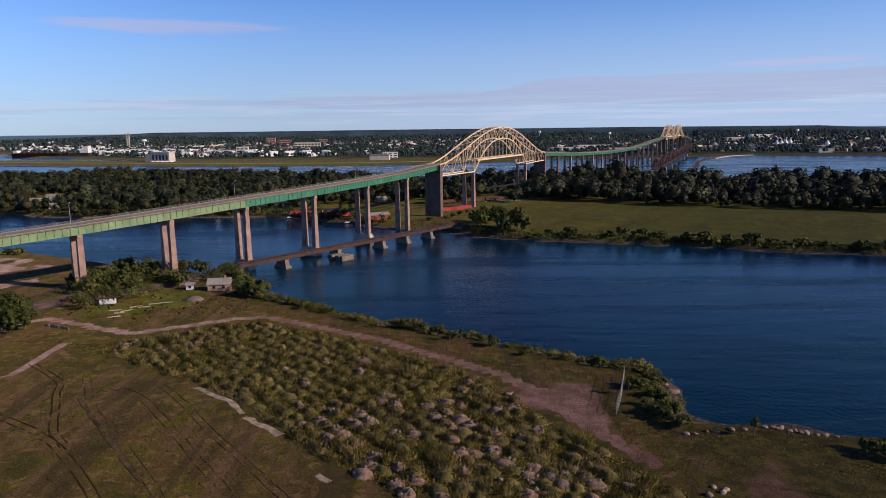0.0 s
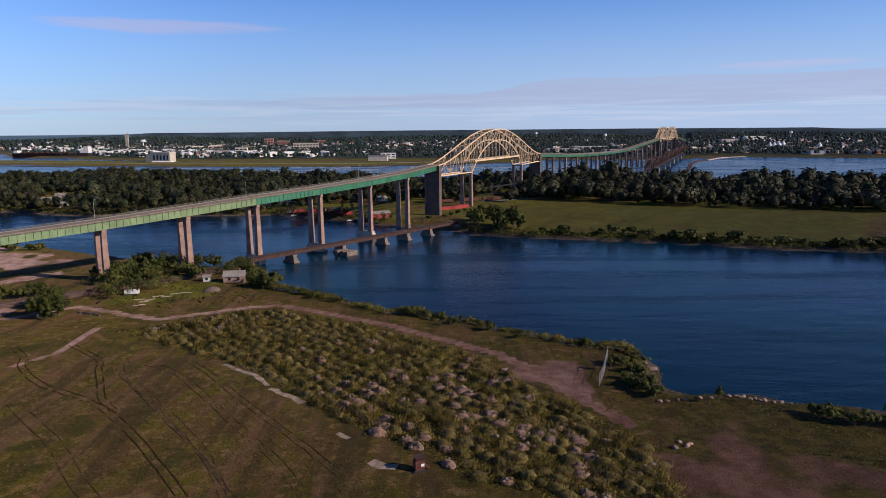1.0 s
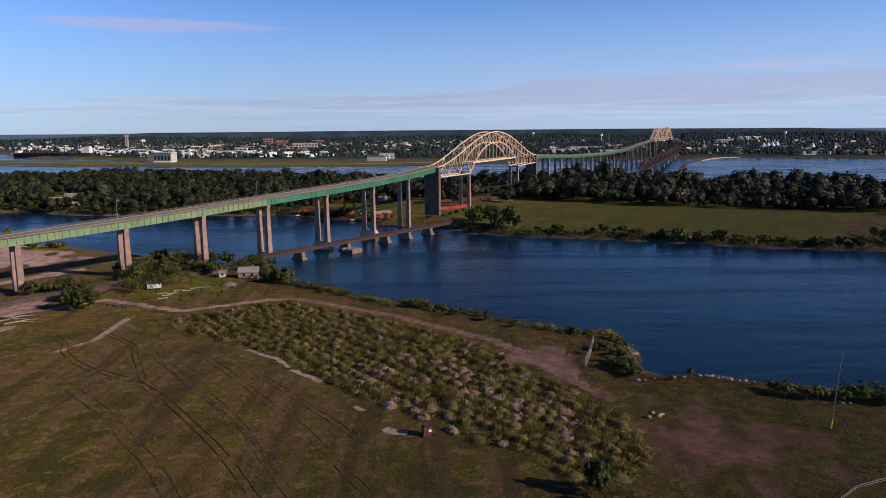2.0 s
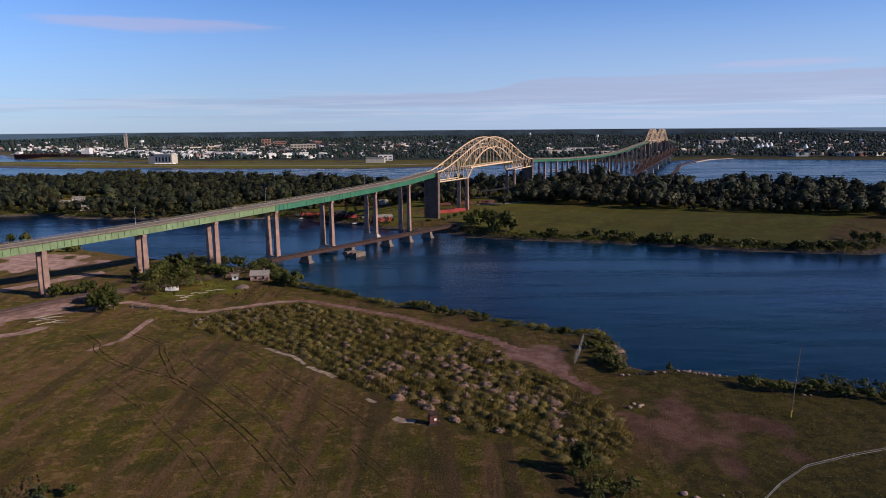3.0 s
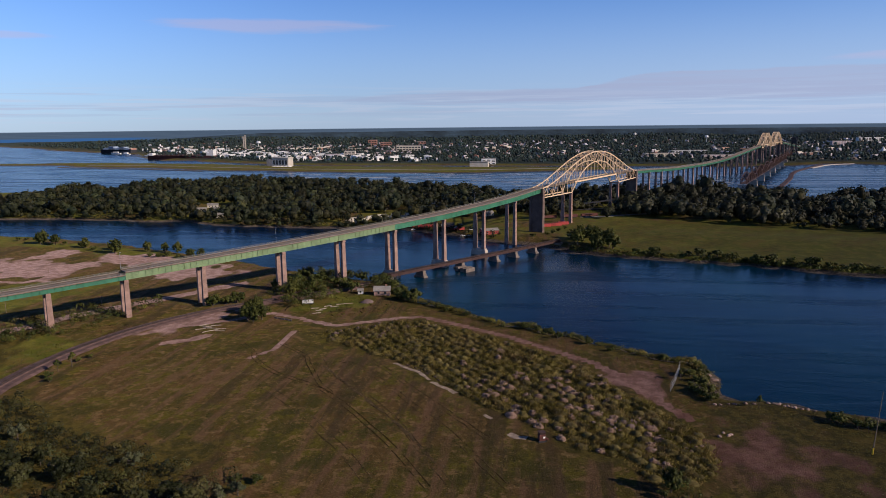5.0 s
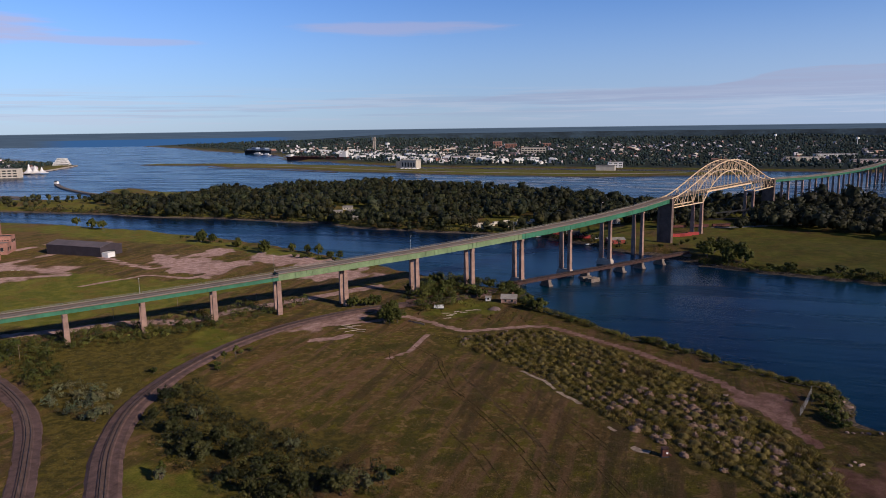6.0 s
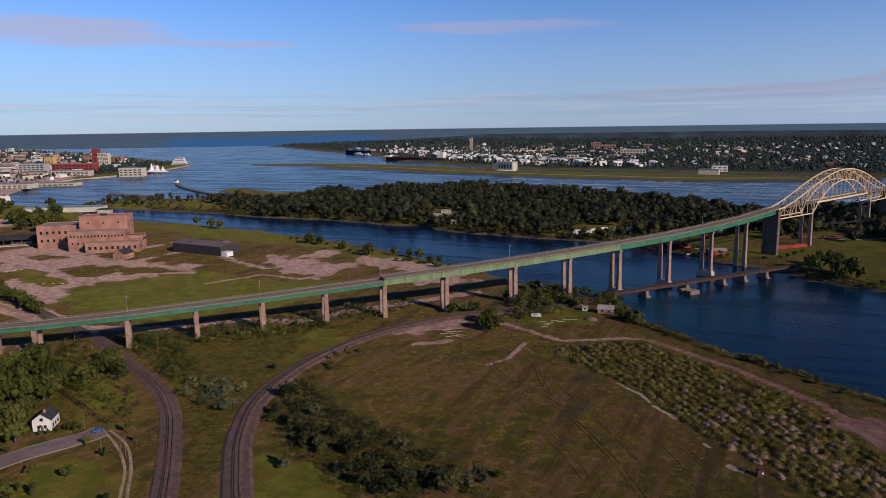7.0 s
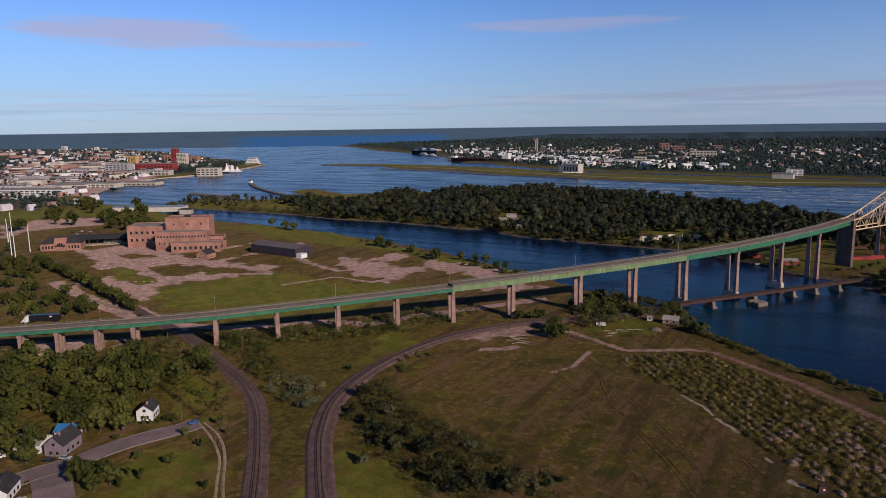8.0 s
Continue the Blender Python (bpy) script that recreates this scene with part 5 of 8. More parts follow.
plants("tree", [(-1106, 571), (-1112, 580), (-1098, 566), (-896, 474), (-904, 481), (-886, 468), (-912, 470), (-908, 525), (-918, 530), (-900, 520), (-1005, 453), (-1012, 446), (-890, 488), (-880, 480), (-1090, 580), (-1020, 600)],
       1.6, 2.4, "tall dark tree between the mill and the harbour", "mill trees")
# the channel bank by the mill yard
plants("tree", [(-660, 533), (-621, 517), (-604, 514), (-420, 457), (-438, 464), (-345, 423)], 1.1, 1.6, "rounded green tree on the channel bank", "channel trees")
plants("bush", [(-474, 480), (-468, 483), (-394, 451), (-386, 448), (-307, 411), (-298, 410), (-293, 412), (-281, 407), (-263, 399), (-258, 397), (-249, 396), (-242, 397), (-372, 437), (-414, 460)], 0.9, 1.7, "green bush on the channel bank", "channel bushes")
plants("tree", [(-437, 461), (-428, 465), (-385, 445), (-351, 437), (-320, 432), (-306, 431), (-293, 426), (-272, 410), (-265, 414)], 0.8, 1.15, "small rounded tree by the channel fence", "channel trees")
# the grassy far bank
plants("tree", [(34, 510), (40, 493), (46, 486), (51, 480), (45, 526), (32, 520), (53, 471), (40, 538), (24, 501), (27, 488), (42, 469)], 1.2, 1.7, "dark green tree clump at the end of the railway bridge", "far bank trees")
for k, p in enumerate(resample([(58, 459), (131, 436), (200, 407), (250, 393), (284, 386)], 2.2)):
    if rnd.uniform() < (0.4 if p.x < 100 else 0.85):
        plant("bush", p.x + rnd.uniform(-2, 3), p.y + rnd.uniform(-2, 5), rnd.uniform(0.6, 1.3) * (1.8 if rnd.uniform() < 0.18 else 1), "olive bush along the far shore", "far shore bushes")
plants("tree", [(283, 398), (290, 408), (296, 402), (300, 415), (286, 412)], 0.7, 1.0, "dark tree at the tip of the far bank", "far bank trees")
plants("bush", [(9, 547), (14, 559), (3, 537), (20, 574), (-9, 530)], 0.9, 1.5, "green bush near the bridge piers", "far bank bushes")


# the hedge of shrubs along the near shore
for k, p in enumerate(resample([(-86, 296), (-69, 284), (-50, 270), (-27, 249), (0, 234), (26, 216), (46, 201), (57, 194), (60, 182), (57, 172)], 3.3)):
    for j in range(2):
        x, y = p.x + rnd.uniform(-3.2, 3.2), p.y + rnd.uniform(-3.2, 3.2)
        plant("bush", x, y, rnd.uniform(0.35, 0.75) * (1.35 if k > 45 else 1), "olive-green shrub in the shore hedge", "shore hedge")


def scatter(poly, step, rs, jitter=0.9):
    xs, ys = [p[0] for p in poly], [p[1] for p in poly]
    a, b = np.meshgrid(np.arange(min(xs), max(xs), step), np.arange(min(ys), max(ys), step))
    a = a.ravel() + rs.uniform(-0.5, 0.5, a.size) * step * jitter
    b = b.ravel() + rs.uniform(-0.5, 0.5, b.size) * step * jitter
    return a, b


GROVE = [[(-396, 50), (-383, 61), (-337, 94), (-303, 92), (-290, 71), (-281, 52), (-273, 38), (-294, 27), (-324, 33), (-314, 6)], [(-851, 292), (-675, 230), (-478, 161), (-438, 147), (-494, 102)]]
gr = np.random.RandomState(15)
for poly, step, lo, hi, label, group in ((GROVE[0], 8.0, 0.8, 1.35, "leafy green tree in the grove behind the houses", "grove"), (GROVE[1], 17.0, 0.7, 1.2, "dark scrub tree beside the railway beyond the bridge", "scrub trees")):
    xs, ys = scatter(poly, step, gr)
    for x, y in zip(xs, ys):
        if float(distance_inside(np.array(x), np.array(y), poly)) > 2 and gr.uniform() > 0.2 and float(near_line(np.array(x), np.array(y), RAIL_WEST)) > 9 and min(math.hypot(x - a, y - b) for a, b in ((-269, 46), (-271, 8), (-283, 3), (-282, 17))) > 9:
            plant("tree", x, y, gr.uniform(lo, hi), label, group)


def woods(name, label, px, py, hs, rs, per, mat, size, core=0):
    """A far wood as one mesh of leaf clumps: px, py stems, hs heights."""
    n = len(px)
    z = height(px, py)
    k = np.repeat(np.arange(n), per)
    r = (hs * rs.uniform(0.34, 0.48, n))[k]
    d = ball(rs, n * per)
    d[:, 2] = np.abs(d[:, 2]) * rs.choice([1, 1, 1, -0.8], n * per)
    c = np.stack([px, py, z + hs * 0.58], 1)[k]
    lump = 1 + 0.25 * np.sin(d[:, 0] * 5 + k) * np.cos(d[:, 1] * 4 + 2.1 * k)
    at = c + d * (r * lump * rs.uniform(0.80, 1.02, n * per))[:, None] * np.array([1, 1, 1.05])
    at[:, 2] = np.maximum(at[:, 2], z[k] + 0.5 + 0.12 * hs[k] * rs.uniform(0, 1, n * per))
    # every tree has a green of its own
    warm, light = rs.uniform(-1, 1, n), np.exp(rs.normal(0, 0.34, n))
    stem = np.stack([light * (1 + 0.16 * warm), light, light * (1 - 0.15 * warm + 0.2 * (rs.uniform(0, 1, n) > 0.8)), np.ones(n)], 1)
    me = cards(name, at, d + 0.4 * ball(rs, n * per), size * r * rs.uniform(0.6, 1.2, n * per), mat, rs, 1.0, d, stem[k], 0.15)
    if core:
        me = massed(me, np.stack([px, py, z + hs * 0.58], 1), r[::per] * 0.86, stem, mat, rs, core)
    return tagged(new(name, me), label, "woods", kind="stuff")


CLEARINGS = [[(-447, 772), (-397, 779), (-369, 695), (-389, 668)], [(-362, 627), (-327, 623), (-311, 570), (-342, 577)], [(-155, 572), (-121, 620), (-44, 653), (-9, 687), (-4, 530), (-55, 494), (-118, 539)],
             [(-1001, 683), (-811, 745), (-662, 626), (-879, 581)], [(-218, 664), (-182, 690), (-144, 689), (-133, 642), (-196, 595)]]
wr = np.random.RandomState(8)
qx, qy = scatter(ISLAND, 9.6, wr)
inside = distance_inside(qx, qy, ISLAND)
ok = (inside > 0.8) & (qx < 60 - (qy - 560) * -0.1) & (qy > 500)
ok &= (qx > -860) & ~((qx < -700) & (qy > 1000)) & ~((qx < -740) & (qy > 800))
for c in CLEARINGS:
    ok &= distance_inside(qx, qy, c) < wr.uniform(-6, 4, qx.size)
# the ways of the bridge and of the lane under it stay clear
ok &= ~((np.abs((qx + 1.9) * STRAIGHT.y - (qy - 556) * STRAIGHT.x + 5) < 17) & (qy > 480))
ok &= ~((qy < 640) & (qx > -110) & (qx < 80))
belt = distance_inside(qx, qy, [(67, 679), (116, 663), (204, 605), (285, 571), (344, 542), (446, 492), (623, 762), (493, 781), (476, 888), (443, 894), (353, 851), (327, 978), (327, 1110), (277, 1090), (147, 1033), (83, 882)])
oki = ok & (belt < 0) & (wr.uniform(0, 1, qx.size) > 0.08 + 0.35 * smooth(0.35, 0.75, waves(qx, qy, 70, 23)))
hs = wr.uniform(5.5, 15.0, qx.size) * (1 + 0.25 * waves(qx, qy, 90, 21) + 0.25 * waves(qx, qy, 32, 22)) * np.where(qy > 960, 0.8, 1.0)
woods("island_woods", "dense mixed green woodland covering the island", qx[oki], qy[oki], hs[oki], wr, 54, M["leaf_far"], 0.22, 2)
okb = (inside > 3) & (belt > 0) & (wr.uniform(0, 1, qx.size) > 0.06) & ~(np.abs((qx + 1.9) * STRAIGHT.y - (qy - 556) * STRAIGHT.x + 5) < 11)
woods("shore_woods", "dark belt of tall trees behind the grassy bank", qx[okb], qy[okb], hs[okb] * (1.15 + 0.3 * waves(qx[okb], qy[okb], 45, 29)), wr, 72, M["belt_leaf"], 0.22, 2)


# scrub along the shores and between the trees, as low woods
def strip(name, label, poly, step, lo, hi, per, seed, thin=0.15, rail=8.0, size=0.2, mat="leaf", shore=None):
    rs = np.random.RandomState(seed)
    x, y = scatter(poly, step, rs)
    keep = (distance_inside(x, y, poly) > 0) & (rs.uniform(0, 1, x.size) > thin)
    for line in (RAIL_EAST, RAIL_WEST):
        keep &= near_line(x, y, line) > rail
    if shore:
        d = distance_inside(*wobble(x, y), ISLAND if shore[0] == "island" else NEAR_BANK + CITY_BANK)
        keep &= (d > shore[1]) & (d < shore[2] + 3 * waves(x, y, 30, seed))
    x, y = x[keep], y[keep]
    h = rs.uniform(lo, hi, x.size) * (1 + 0.35 * waves(x, y, 25, seed + 1))
    if x.size:
        woods(name, label, x, y, h, rs, per, M[mat], size)


strip("shore_scrub", "dark scrub along the edge of the grassy bank", [(20, 520), (20, 440), (120, 425), (320, 350), (330, 420), (140, 470)], 2.6, 1.8, 4.6, 34, 61, 0.2, 5, 0.26, "leaf", ("island", 0.2, 7.0))
strip("shore_scrub", "dark overhanging scrub along the island's shore", [(-880, 700), (-880, 620), (-330, 575), (-120, 540), (-60, 500), (-30, 540), (-110, 640), (-330, 680), (-640, 700)], 4.2, 2.5, 7.0, 40, 75, 0.15, 5, 0.26, "leaf_far", ("island", -1.0, 12.0))
strip("thicket_undergrowth", "dense undergrowth of the thicket by the railway, leaves darkened as in shade", [(-217, 110), (-221, 140), (-192, 124), (-156, 102), (-125, 90), (-93, 77), (-83, 65), (-121, 44), (-146, 57), (-178, 76)], 3.4, 2.2, 5.0, 90, 62, 0.12, 9, 0.15, "dark_leaf")
strip("bank_undergrowth", "leafy undergrowth on the bank below the bridge", [(-165, 291), (-168, 324), (-161, 361), (-140, 375), (-124, 341), (-121, 307), (-128, 281), (-139, 266)], 3.2, 2.5, 6.0, 80, 63, 0.2, 6, 0.17)
strip("bank_undergrowth", "leafy undergrowth behind the old shed", [(-121, 310), (-125, 359), (-114, 374), (-85, 315), (-76, 287), (-86, 291), (-102, 321), (-111, 318)], 3.2, 2.5, 5.5, 80, 64, 0.25, 6, 0.17)
strip("trackside_scrub", "dense scrub along the curving railway", [(-329, 145), (-326, 168), (-299, 196), (-263, 234), (-225, 277), (-215, 265), (-236, 207), (-260, 181), (-282, 155), (-309, 137)], 3.0, 1.8, 4.6, 60, 65, 0.25, 7, 0.19)
strip("trackside_scrub", "dark rank scrub along the western track below the bridge", [(-345, 142), (-318, 150), (-290, 142), (-262, 122), (-250, 104), (-262, 100), (-300, 118), (-338, 134)], 3.2, 2.0, 5.5, 70, 72, 0.3, 8, 0.18)
strip("garden_hedge", "dark clipped hedge along the garden boundary", [(-314, 81), (-278, 69), (-246, 58), (-246, 56), (-278, 66), (-314, 78)], 1.1, 1.3, 1.9, 40, 74, 0.05, 8, 0.24, "dark_leaf")
strip("garden_scrub", "tangled scrub between the garden fence and the railway", [(-311, 82), (-305, 95), (-272, 92), (-246, 80), (-242, 64), (-256, 62), (-280, 72)], 3.4, 1.6, 4.6, 70, 73, 0.4, 9, 0.18)
strip("trackside_scrub", "willow scrub between the two railways", [(-246, 95), (-250, 115), (-220, 109), (-203, 83), (-223, 83)], 3.6, 2.5, 5.5, 80, 66, 0.25, 8, 0.17, "pale_leaf")
strip("shore_scrub", "dark scrub along the stony shore", [(100, 165), (130, 150), (190, 115), (230, 75), (215, 60), (170, 100), (120, 135)], 2.4, 1.5, 3.4, 60, 67, 0.15, 8, 0.2, "leaf", ("near", 0.5, 9.0))
strip("yard_scrub", "rank bushes among the houses and the railway", [(-374, 122), (-359, 143), (-316, 133), (-261, 95), (-257, 80), (-309, 109), (-326, 100)], 4.0, 2.0, 4.5, 60, 68, 0.35, 8, 0.18)
side_line = resample([(-86, 296), (-69, 284), (-50, 270), (-27, 249), (0, 234), (26, 216), (46, 201), (57, 194), (61, 182), (58, 172)], 6.0)
side_n = sides(side_line)
strip("shore_hedge", "continuous olive hedge between the fence and the river", [tuple((p + s * 4.5).xy) for p, s in zip(side_line, side_n)] + [tuple((p - s * 4.5).xy) for p, s in zip(side_line, side_n)][::-1], 1.7, 1.3, 2.7, 46, 71, 0.1, 8, 0.2, "mound_leaf")
strip("field_scrub", "dark rank scrub at the corner of the mound field", [(26, 87), (32, 92), (39, 83), (40, 74), (33, 68), (24, 72)], 2.4, 1.2, 3.2, 60, 70, 0.25, 8, 0.18)
# the marshy spit and the point by the harbour
sp = [(x, y) for x, y in zip(*scatter([(-1056, 743), (-1061, 822), (-940, 791), (-865, 722), (-952, 666)], 14, wr))]
px, py = np.array([p[0] for p in sp]), np.array([p[1] for p in sp])
o = (distance_inside(px, py, ISLAND) > 2) & (wr.uniform(0, 1, px.size) > 0.45)
woods("harbour_trees", "dark trees on the point by the harbour", px[o], py[o], wr.uniform(6, 11, o.sum()), wr, 30, M["leaf_far"], 0.22, 2)

# trees all through both towns
def town_trees(name, label, poly, step, gap, lo, hi, far0, far1, seed):
    rs = np.random.RandomState(seed)
    x, y = scatter(poly, step, rs)
    d = distance_inside(x, y, poly)
    dist = np.hypot(x, y)
    keep = (d > gap) & (dist > far0) & (dist < far1) & (np.abs(x) < y * 1.0 + 1500) & (y > 300)
    keep &= waves(x, y, 260, seed) + 0.6 * waves(x, y, 90, seed + 1) > rs.uniform(-1.1, 0.2, x.size)
    keep &= (distance_inside(x, y, SOIL_PATCHES[-1]) < 0) | (rs.uniform(0, 1, x.size) < 0.3)
    x, y = x[keep], y[keep]
    woods(name, label, x, y, rs.uniform(lo, hi, x.size), rs, 4, M["hazed_town_leaf"], 0.35, 1)


town_trees("town_trees", "dark haze-coloured street and garden trees of the far town", FAR_TOWN, 20, 30, 9, 15, 1700, 3000, 31)
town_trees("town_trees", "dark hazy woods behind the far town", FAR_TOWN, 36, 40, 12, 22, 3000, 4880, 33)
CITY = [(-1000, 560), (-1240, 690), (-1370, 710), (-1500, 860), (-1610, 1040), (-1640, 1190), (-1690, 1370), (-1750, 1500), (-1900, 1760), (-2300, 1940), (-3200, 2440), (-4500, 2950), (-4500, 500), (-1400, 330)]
town_trees("city_trees", "dark haze-coloured street trees of the near city", CITY, 18, 22, 7, 13, 900, 2700, 35)
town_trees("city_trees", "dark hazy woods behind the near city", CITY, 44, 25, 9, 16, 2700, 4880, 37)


# ---- weeds over the field ----
def tufts(name, label, poly, step, size, mat, seed, thin=0.0, edge=0.0, up=1.0, dens=None):
    rs = np.random.RandomState(seed)
    x, y = scatter(poly, step, rs)
    keep = (distance_inside(x, y, poly) > edge) & (rs.uniform(0, 1, x.size) > thin)
    if dens:
        keep &= waves(x, y, dens, seed) > rs.uniform(-0.9, 0.6, x.size)
    for line, wide in SOIL_LINES + [(TRACK, 3.2)]:
        keep &= near_line(x, y, line) > wide * 0.9
    for line in (RAIL_EAST, RAIL_WEST):
        keep &= near_line(x, y, line) > 6.0
    for q in SOIL_PATCHES:
        keep &= distance_inside(x, y, q) < rs.uniform(-3, 4, x.size)
    x, y = x[keep], y[keep]
    n = len(x)
    z = height(x, y)
    s = size * rs.uniform(0.5, 1.4, n)
    f = ball(rs, n) * np.array([1, 1, 0.4]) + np.array([0, 0, up])
    me = cards(name, np.stack([x, y, z + s * 0.35], 1), f, s, mat, rs, 1.0, np.array([0.1, 0, 1.0]) + 0.3 * ball(rs, n))
    return tagged(new(name, me), label, "grass", kind="stuff")


FIELD = [(-165, 198), (-129, 212), (-74, 190), (-34, 149), (-8, 120), (10, 98), (23, 74), (-33, 35), (-92, 52), (-165, 144)]
MEADOW = [(-205, 175), (-190, 195), (-165, 200), (-100, 190), (-60, 165), (-20, 120), (20, 85), (40, 40), (-60, 20), (-100, 60), (-150, 90), (-190, 130)]
tufts("meadow_grass", "low tufts of green and straw-coloured meadow grass", MEADOW, 0.95, 0.17, M["meadow_leaf"], 41, 0.25, 1, 0.9, 18)
tufts("dry_grass", "straw-coloured dry grass tufts in the meadow", MEADOW, 1.8, 0.15, M["meadow_leaf"], 42, 0.3, 1, 0.8, 30)
BANK = [(-120, 300), (-70, 285), (-25, 250), (27, 217), (58, 200), (62, 168), (90, 155), (140, 135), (180, 100), (120, 40), (60, 60), (50, 100), (45, 135), (20, 185), (0, 208), (-25, 228), (-60, 260), (-95, 265)]
tufts("bank_weeds", "tall rank weeds and grass on the river bank", BANK, 0.75, 0.22, M["weed"], 43, 0.3, 0.5, 1.5, 14)
YARD = [(-200, 235), (-215, 200), (-212, 140), (-225, 100), (-260, 105), (-330, 135), (-310, 165), (-270, 205), (-235, 230)]
tufts("scrub", "rank green weeds between the tracks", YARD, 0.9, 0.28, M["weed"], 44, 0.3, 2, 1.3, 20)
EASTYARD = [(-150, 262), (-110, 250), (-75, 262), (-75, 290), (-92, 305), (-115, 310), (-140, 290)]
tufts("scrub", "rank green weeds round the old shed", EASTYARD, 1.4, 0.45, M["weed"], 45, 0.3, 1, 0.5, 14)
TOWNSIDE = [(-225, 60), (-210, 40), (-190, 10), (-150, -20), (-130, -8), (-170, 35), (-195, 62), (-225, 95), (-260, 110), (-300, 120), (-420, 130), (-480, 60), (-420, -40), (-330, -40), (-275, 10), (-262, 50)]
tufts("rough_grass", "rough tall grass around the houses", TOWNSIDE, 1.3, 0.26, M["weed"], 46, 0.25, 1, 1.3, 24)

# soil mounds in rows, grown over; some near the middle lie bare and stony
def blades(name, at, lean, tall, wide, mat, rs, soft):
    """Many upright tapering grass blades as one mesh: foot points, the way each leans, height and width."""
    n = len(at)
    a = rs.uniform(0, 6.283, n)
    u = np.stack([np.cos(a), np.sin(a), np.zeros(n)], 1) * wide[:, None]
    top = at + (np.array([0, 0, 1.0]) + lean) * tall[:, None]
    v = np.stack([at - u, at + u, top + u * 0.25, top - u * 0.25], 1).reshape(-1, 3)
    me = bpy.data.meshes.new(name)
    me.vertices.add(4 * n), me.loops.add(4 * n), me.polygons.add(n)
    me.vertices.foreach_set("co", v.astype(np.float32).ravel())
    me.loops.foreach_set("vertex_index", np.arange(4 * n, dtype=np.int32))
    me.polygons.foreach_set("loop_start", np.arange(0, 4 * n, 4, dtype=np.int32))
    me.materials.append(mat)
    me.update(calc_edges=True)
    q = soft + 0.25 * rs.normal(size=(n, 3))
    q /= np.linalg.norm(q, axis=1, keepdims=True) + 1e-9
    me.normals_split_custom_set_from_vertices(np.repeat(q, 4, axis=0).tolist())
    own_green(me, np.ones((n, 4)))
    return me


mr = np.random.RandomState(50)
ux, uy = Vector((0.62, -0.78)), Vector((0.78, 0.62))
mound, bare, tops = Shape(), Shape(), []
for i in range(-46, 47):
    for j in range(-34, 35):
        c = Vector((-10, 150)) + ux * (i * 3.7 + (j % 3) * 1.2) + uy * (j * 4.3) + Vector((mr.uniform(-1.0, 1.0), mr.uniform(-1.0, 1.0)))
        if float(distance_inside(np.array(c.x), np.array(c.y), MOUND_FIELD)) < 1.0 or mr.uniform() < 0.12:
            continue
        r, h = mr.uniform(1.4, 2.6), mr.uniform(0.4, 1.3)
        z, n = float(height(c.x, c.y)), 10
        stony = math.exp(-((c.x - 0) ** 2 + (c.y - 152) ** 2) / 2 / 26 ** 2) * 0.30 + 0.03 > mr.uniform()
        vs, fs = [], []
        for q, (f, e) in enumerate(((1.0, -0.1), (0.72, 0.55), (0.38, 0.92))):
            for k in range(n):
                p = c + ux * (math.cos(6.283 * k / n + q) * r * f * 1.15 * mr.uniform(0.85, 1.15)) + uy * (math.sin(6.283 * k / n + q) * r * f * 0.85 * mr.uniform(0.85, 1.15))
                vs.append((p.x, p.y, z + h * e * mr.uniform(0.85, 1.15)))
        vs.append((c.x, c.y, z + h))
        for q in range(2):
            fs += [(q * n + k, q * n + (k + 1) % n, q * n + n + (k + 1) % n, q * n + n + k) for k in range(n)]
        fs += [(2 * n + k, 2 * n + (k + 1) % n, 3 * n) for k in range(n)]
        (bare if stony else mound).add(vs, [f[::-1] for f in fs])
        tops.append((c.x, c.y, z, r, h, stony))
tagged(part("soil_mounds", mound, M["mound"], smooth=True), "rows of dumped soil mounds overgrown with weeds", "soil mounds", kind="stuff")
tagged(part("soil_mounds", bare, M["rubble_soil"], smooth=True), "bare pinkish mounds of stony rubble among the weeds", "soil mounds", kind="stuff")
tp = np.array([t[:5] for t in tops])
stony = np.array([t[5] for t in tops])
k = np.repeat(np.arange(len(tp)), 260)
ang, rad = mr.uniform(0, 6.283, k.size), np.sqrt(mr.uniform(0, 1, k.size))
along, across = np.cos(ang) * rad * tp[k, 3] * 1.45, np.sin(ang) * rad * tp[k, 3] * 1.15
x, y = tp[k, 0] + ux.x * along + uy.x * across, tp[k, 1] + ux.y * along + uy.y * across
z = tp[k, 2] + tp[k, 4] * np.maximum(0, 1 - rad ** 1.8) - 0.05
keep = ~(stony[k] & (rad < mr.uniform(0.25, 0.85, k.size)))
keep &= mr.uniform(0, 1, k.size) > np.where(mr.uniform(0, 1, len(tp)) < 0.12, 0.6, 0.05)[k]
out = np.stack([ux.x * along + uy.x * across, ux.y * along + uy.y * across, np.zeros(k.size)], 1) / (tp[k, 3][:, None] * 1.4)
dome = out * 0.75 + np.array([0, 0, 0.75])
thick = np.exp(mr.normal(0, 0.5, len(tp)))[k] * np.exp(mr.normal(0, 0.25, k.size))
dry = waves(x, y, 22, 51) + 0.7 * waves(x, y, 7, 52) > mr.uniform(0.0, 1.1, k.size)
for which, mat, label in ((keep & ~dry, M["mound_leaf"], "green weeds growing over the soil mounds"), (keep & dry, M["dry_weed"], "straw-coloured weeds on the soil mounds")):
    m = int(which.sum())
    me = blades("mound_weeds", np.stack([x, y, z], 1)[which], out[which] * 0.7 + 0.8 * ball(mr, m), (0.34 * thick)[which] * mr.uniform(0.5, 1.5, m), mr.uniform(0.04, 0.10, m), mat, mr, dome[which])
    tagged(new("mound_weeds", me), label, "weeds", kind="stuff")
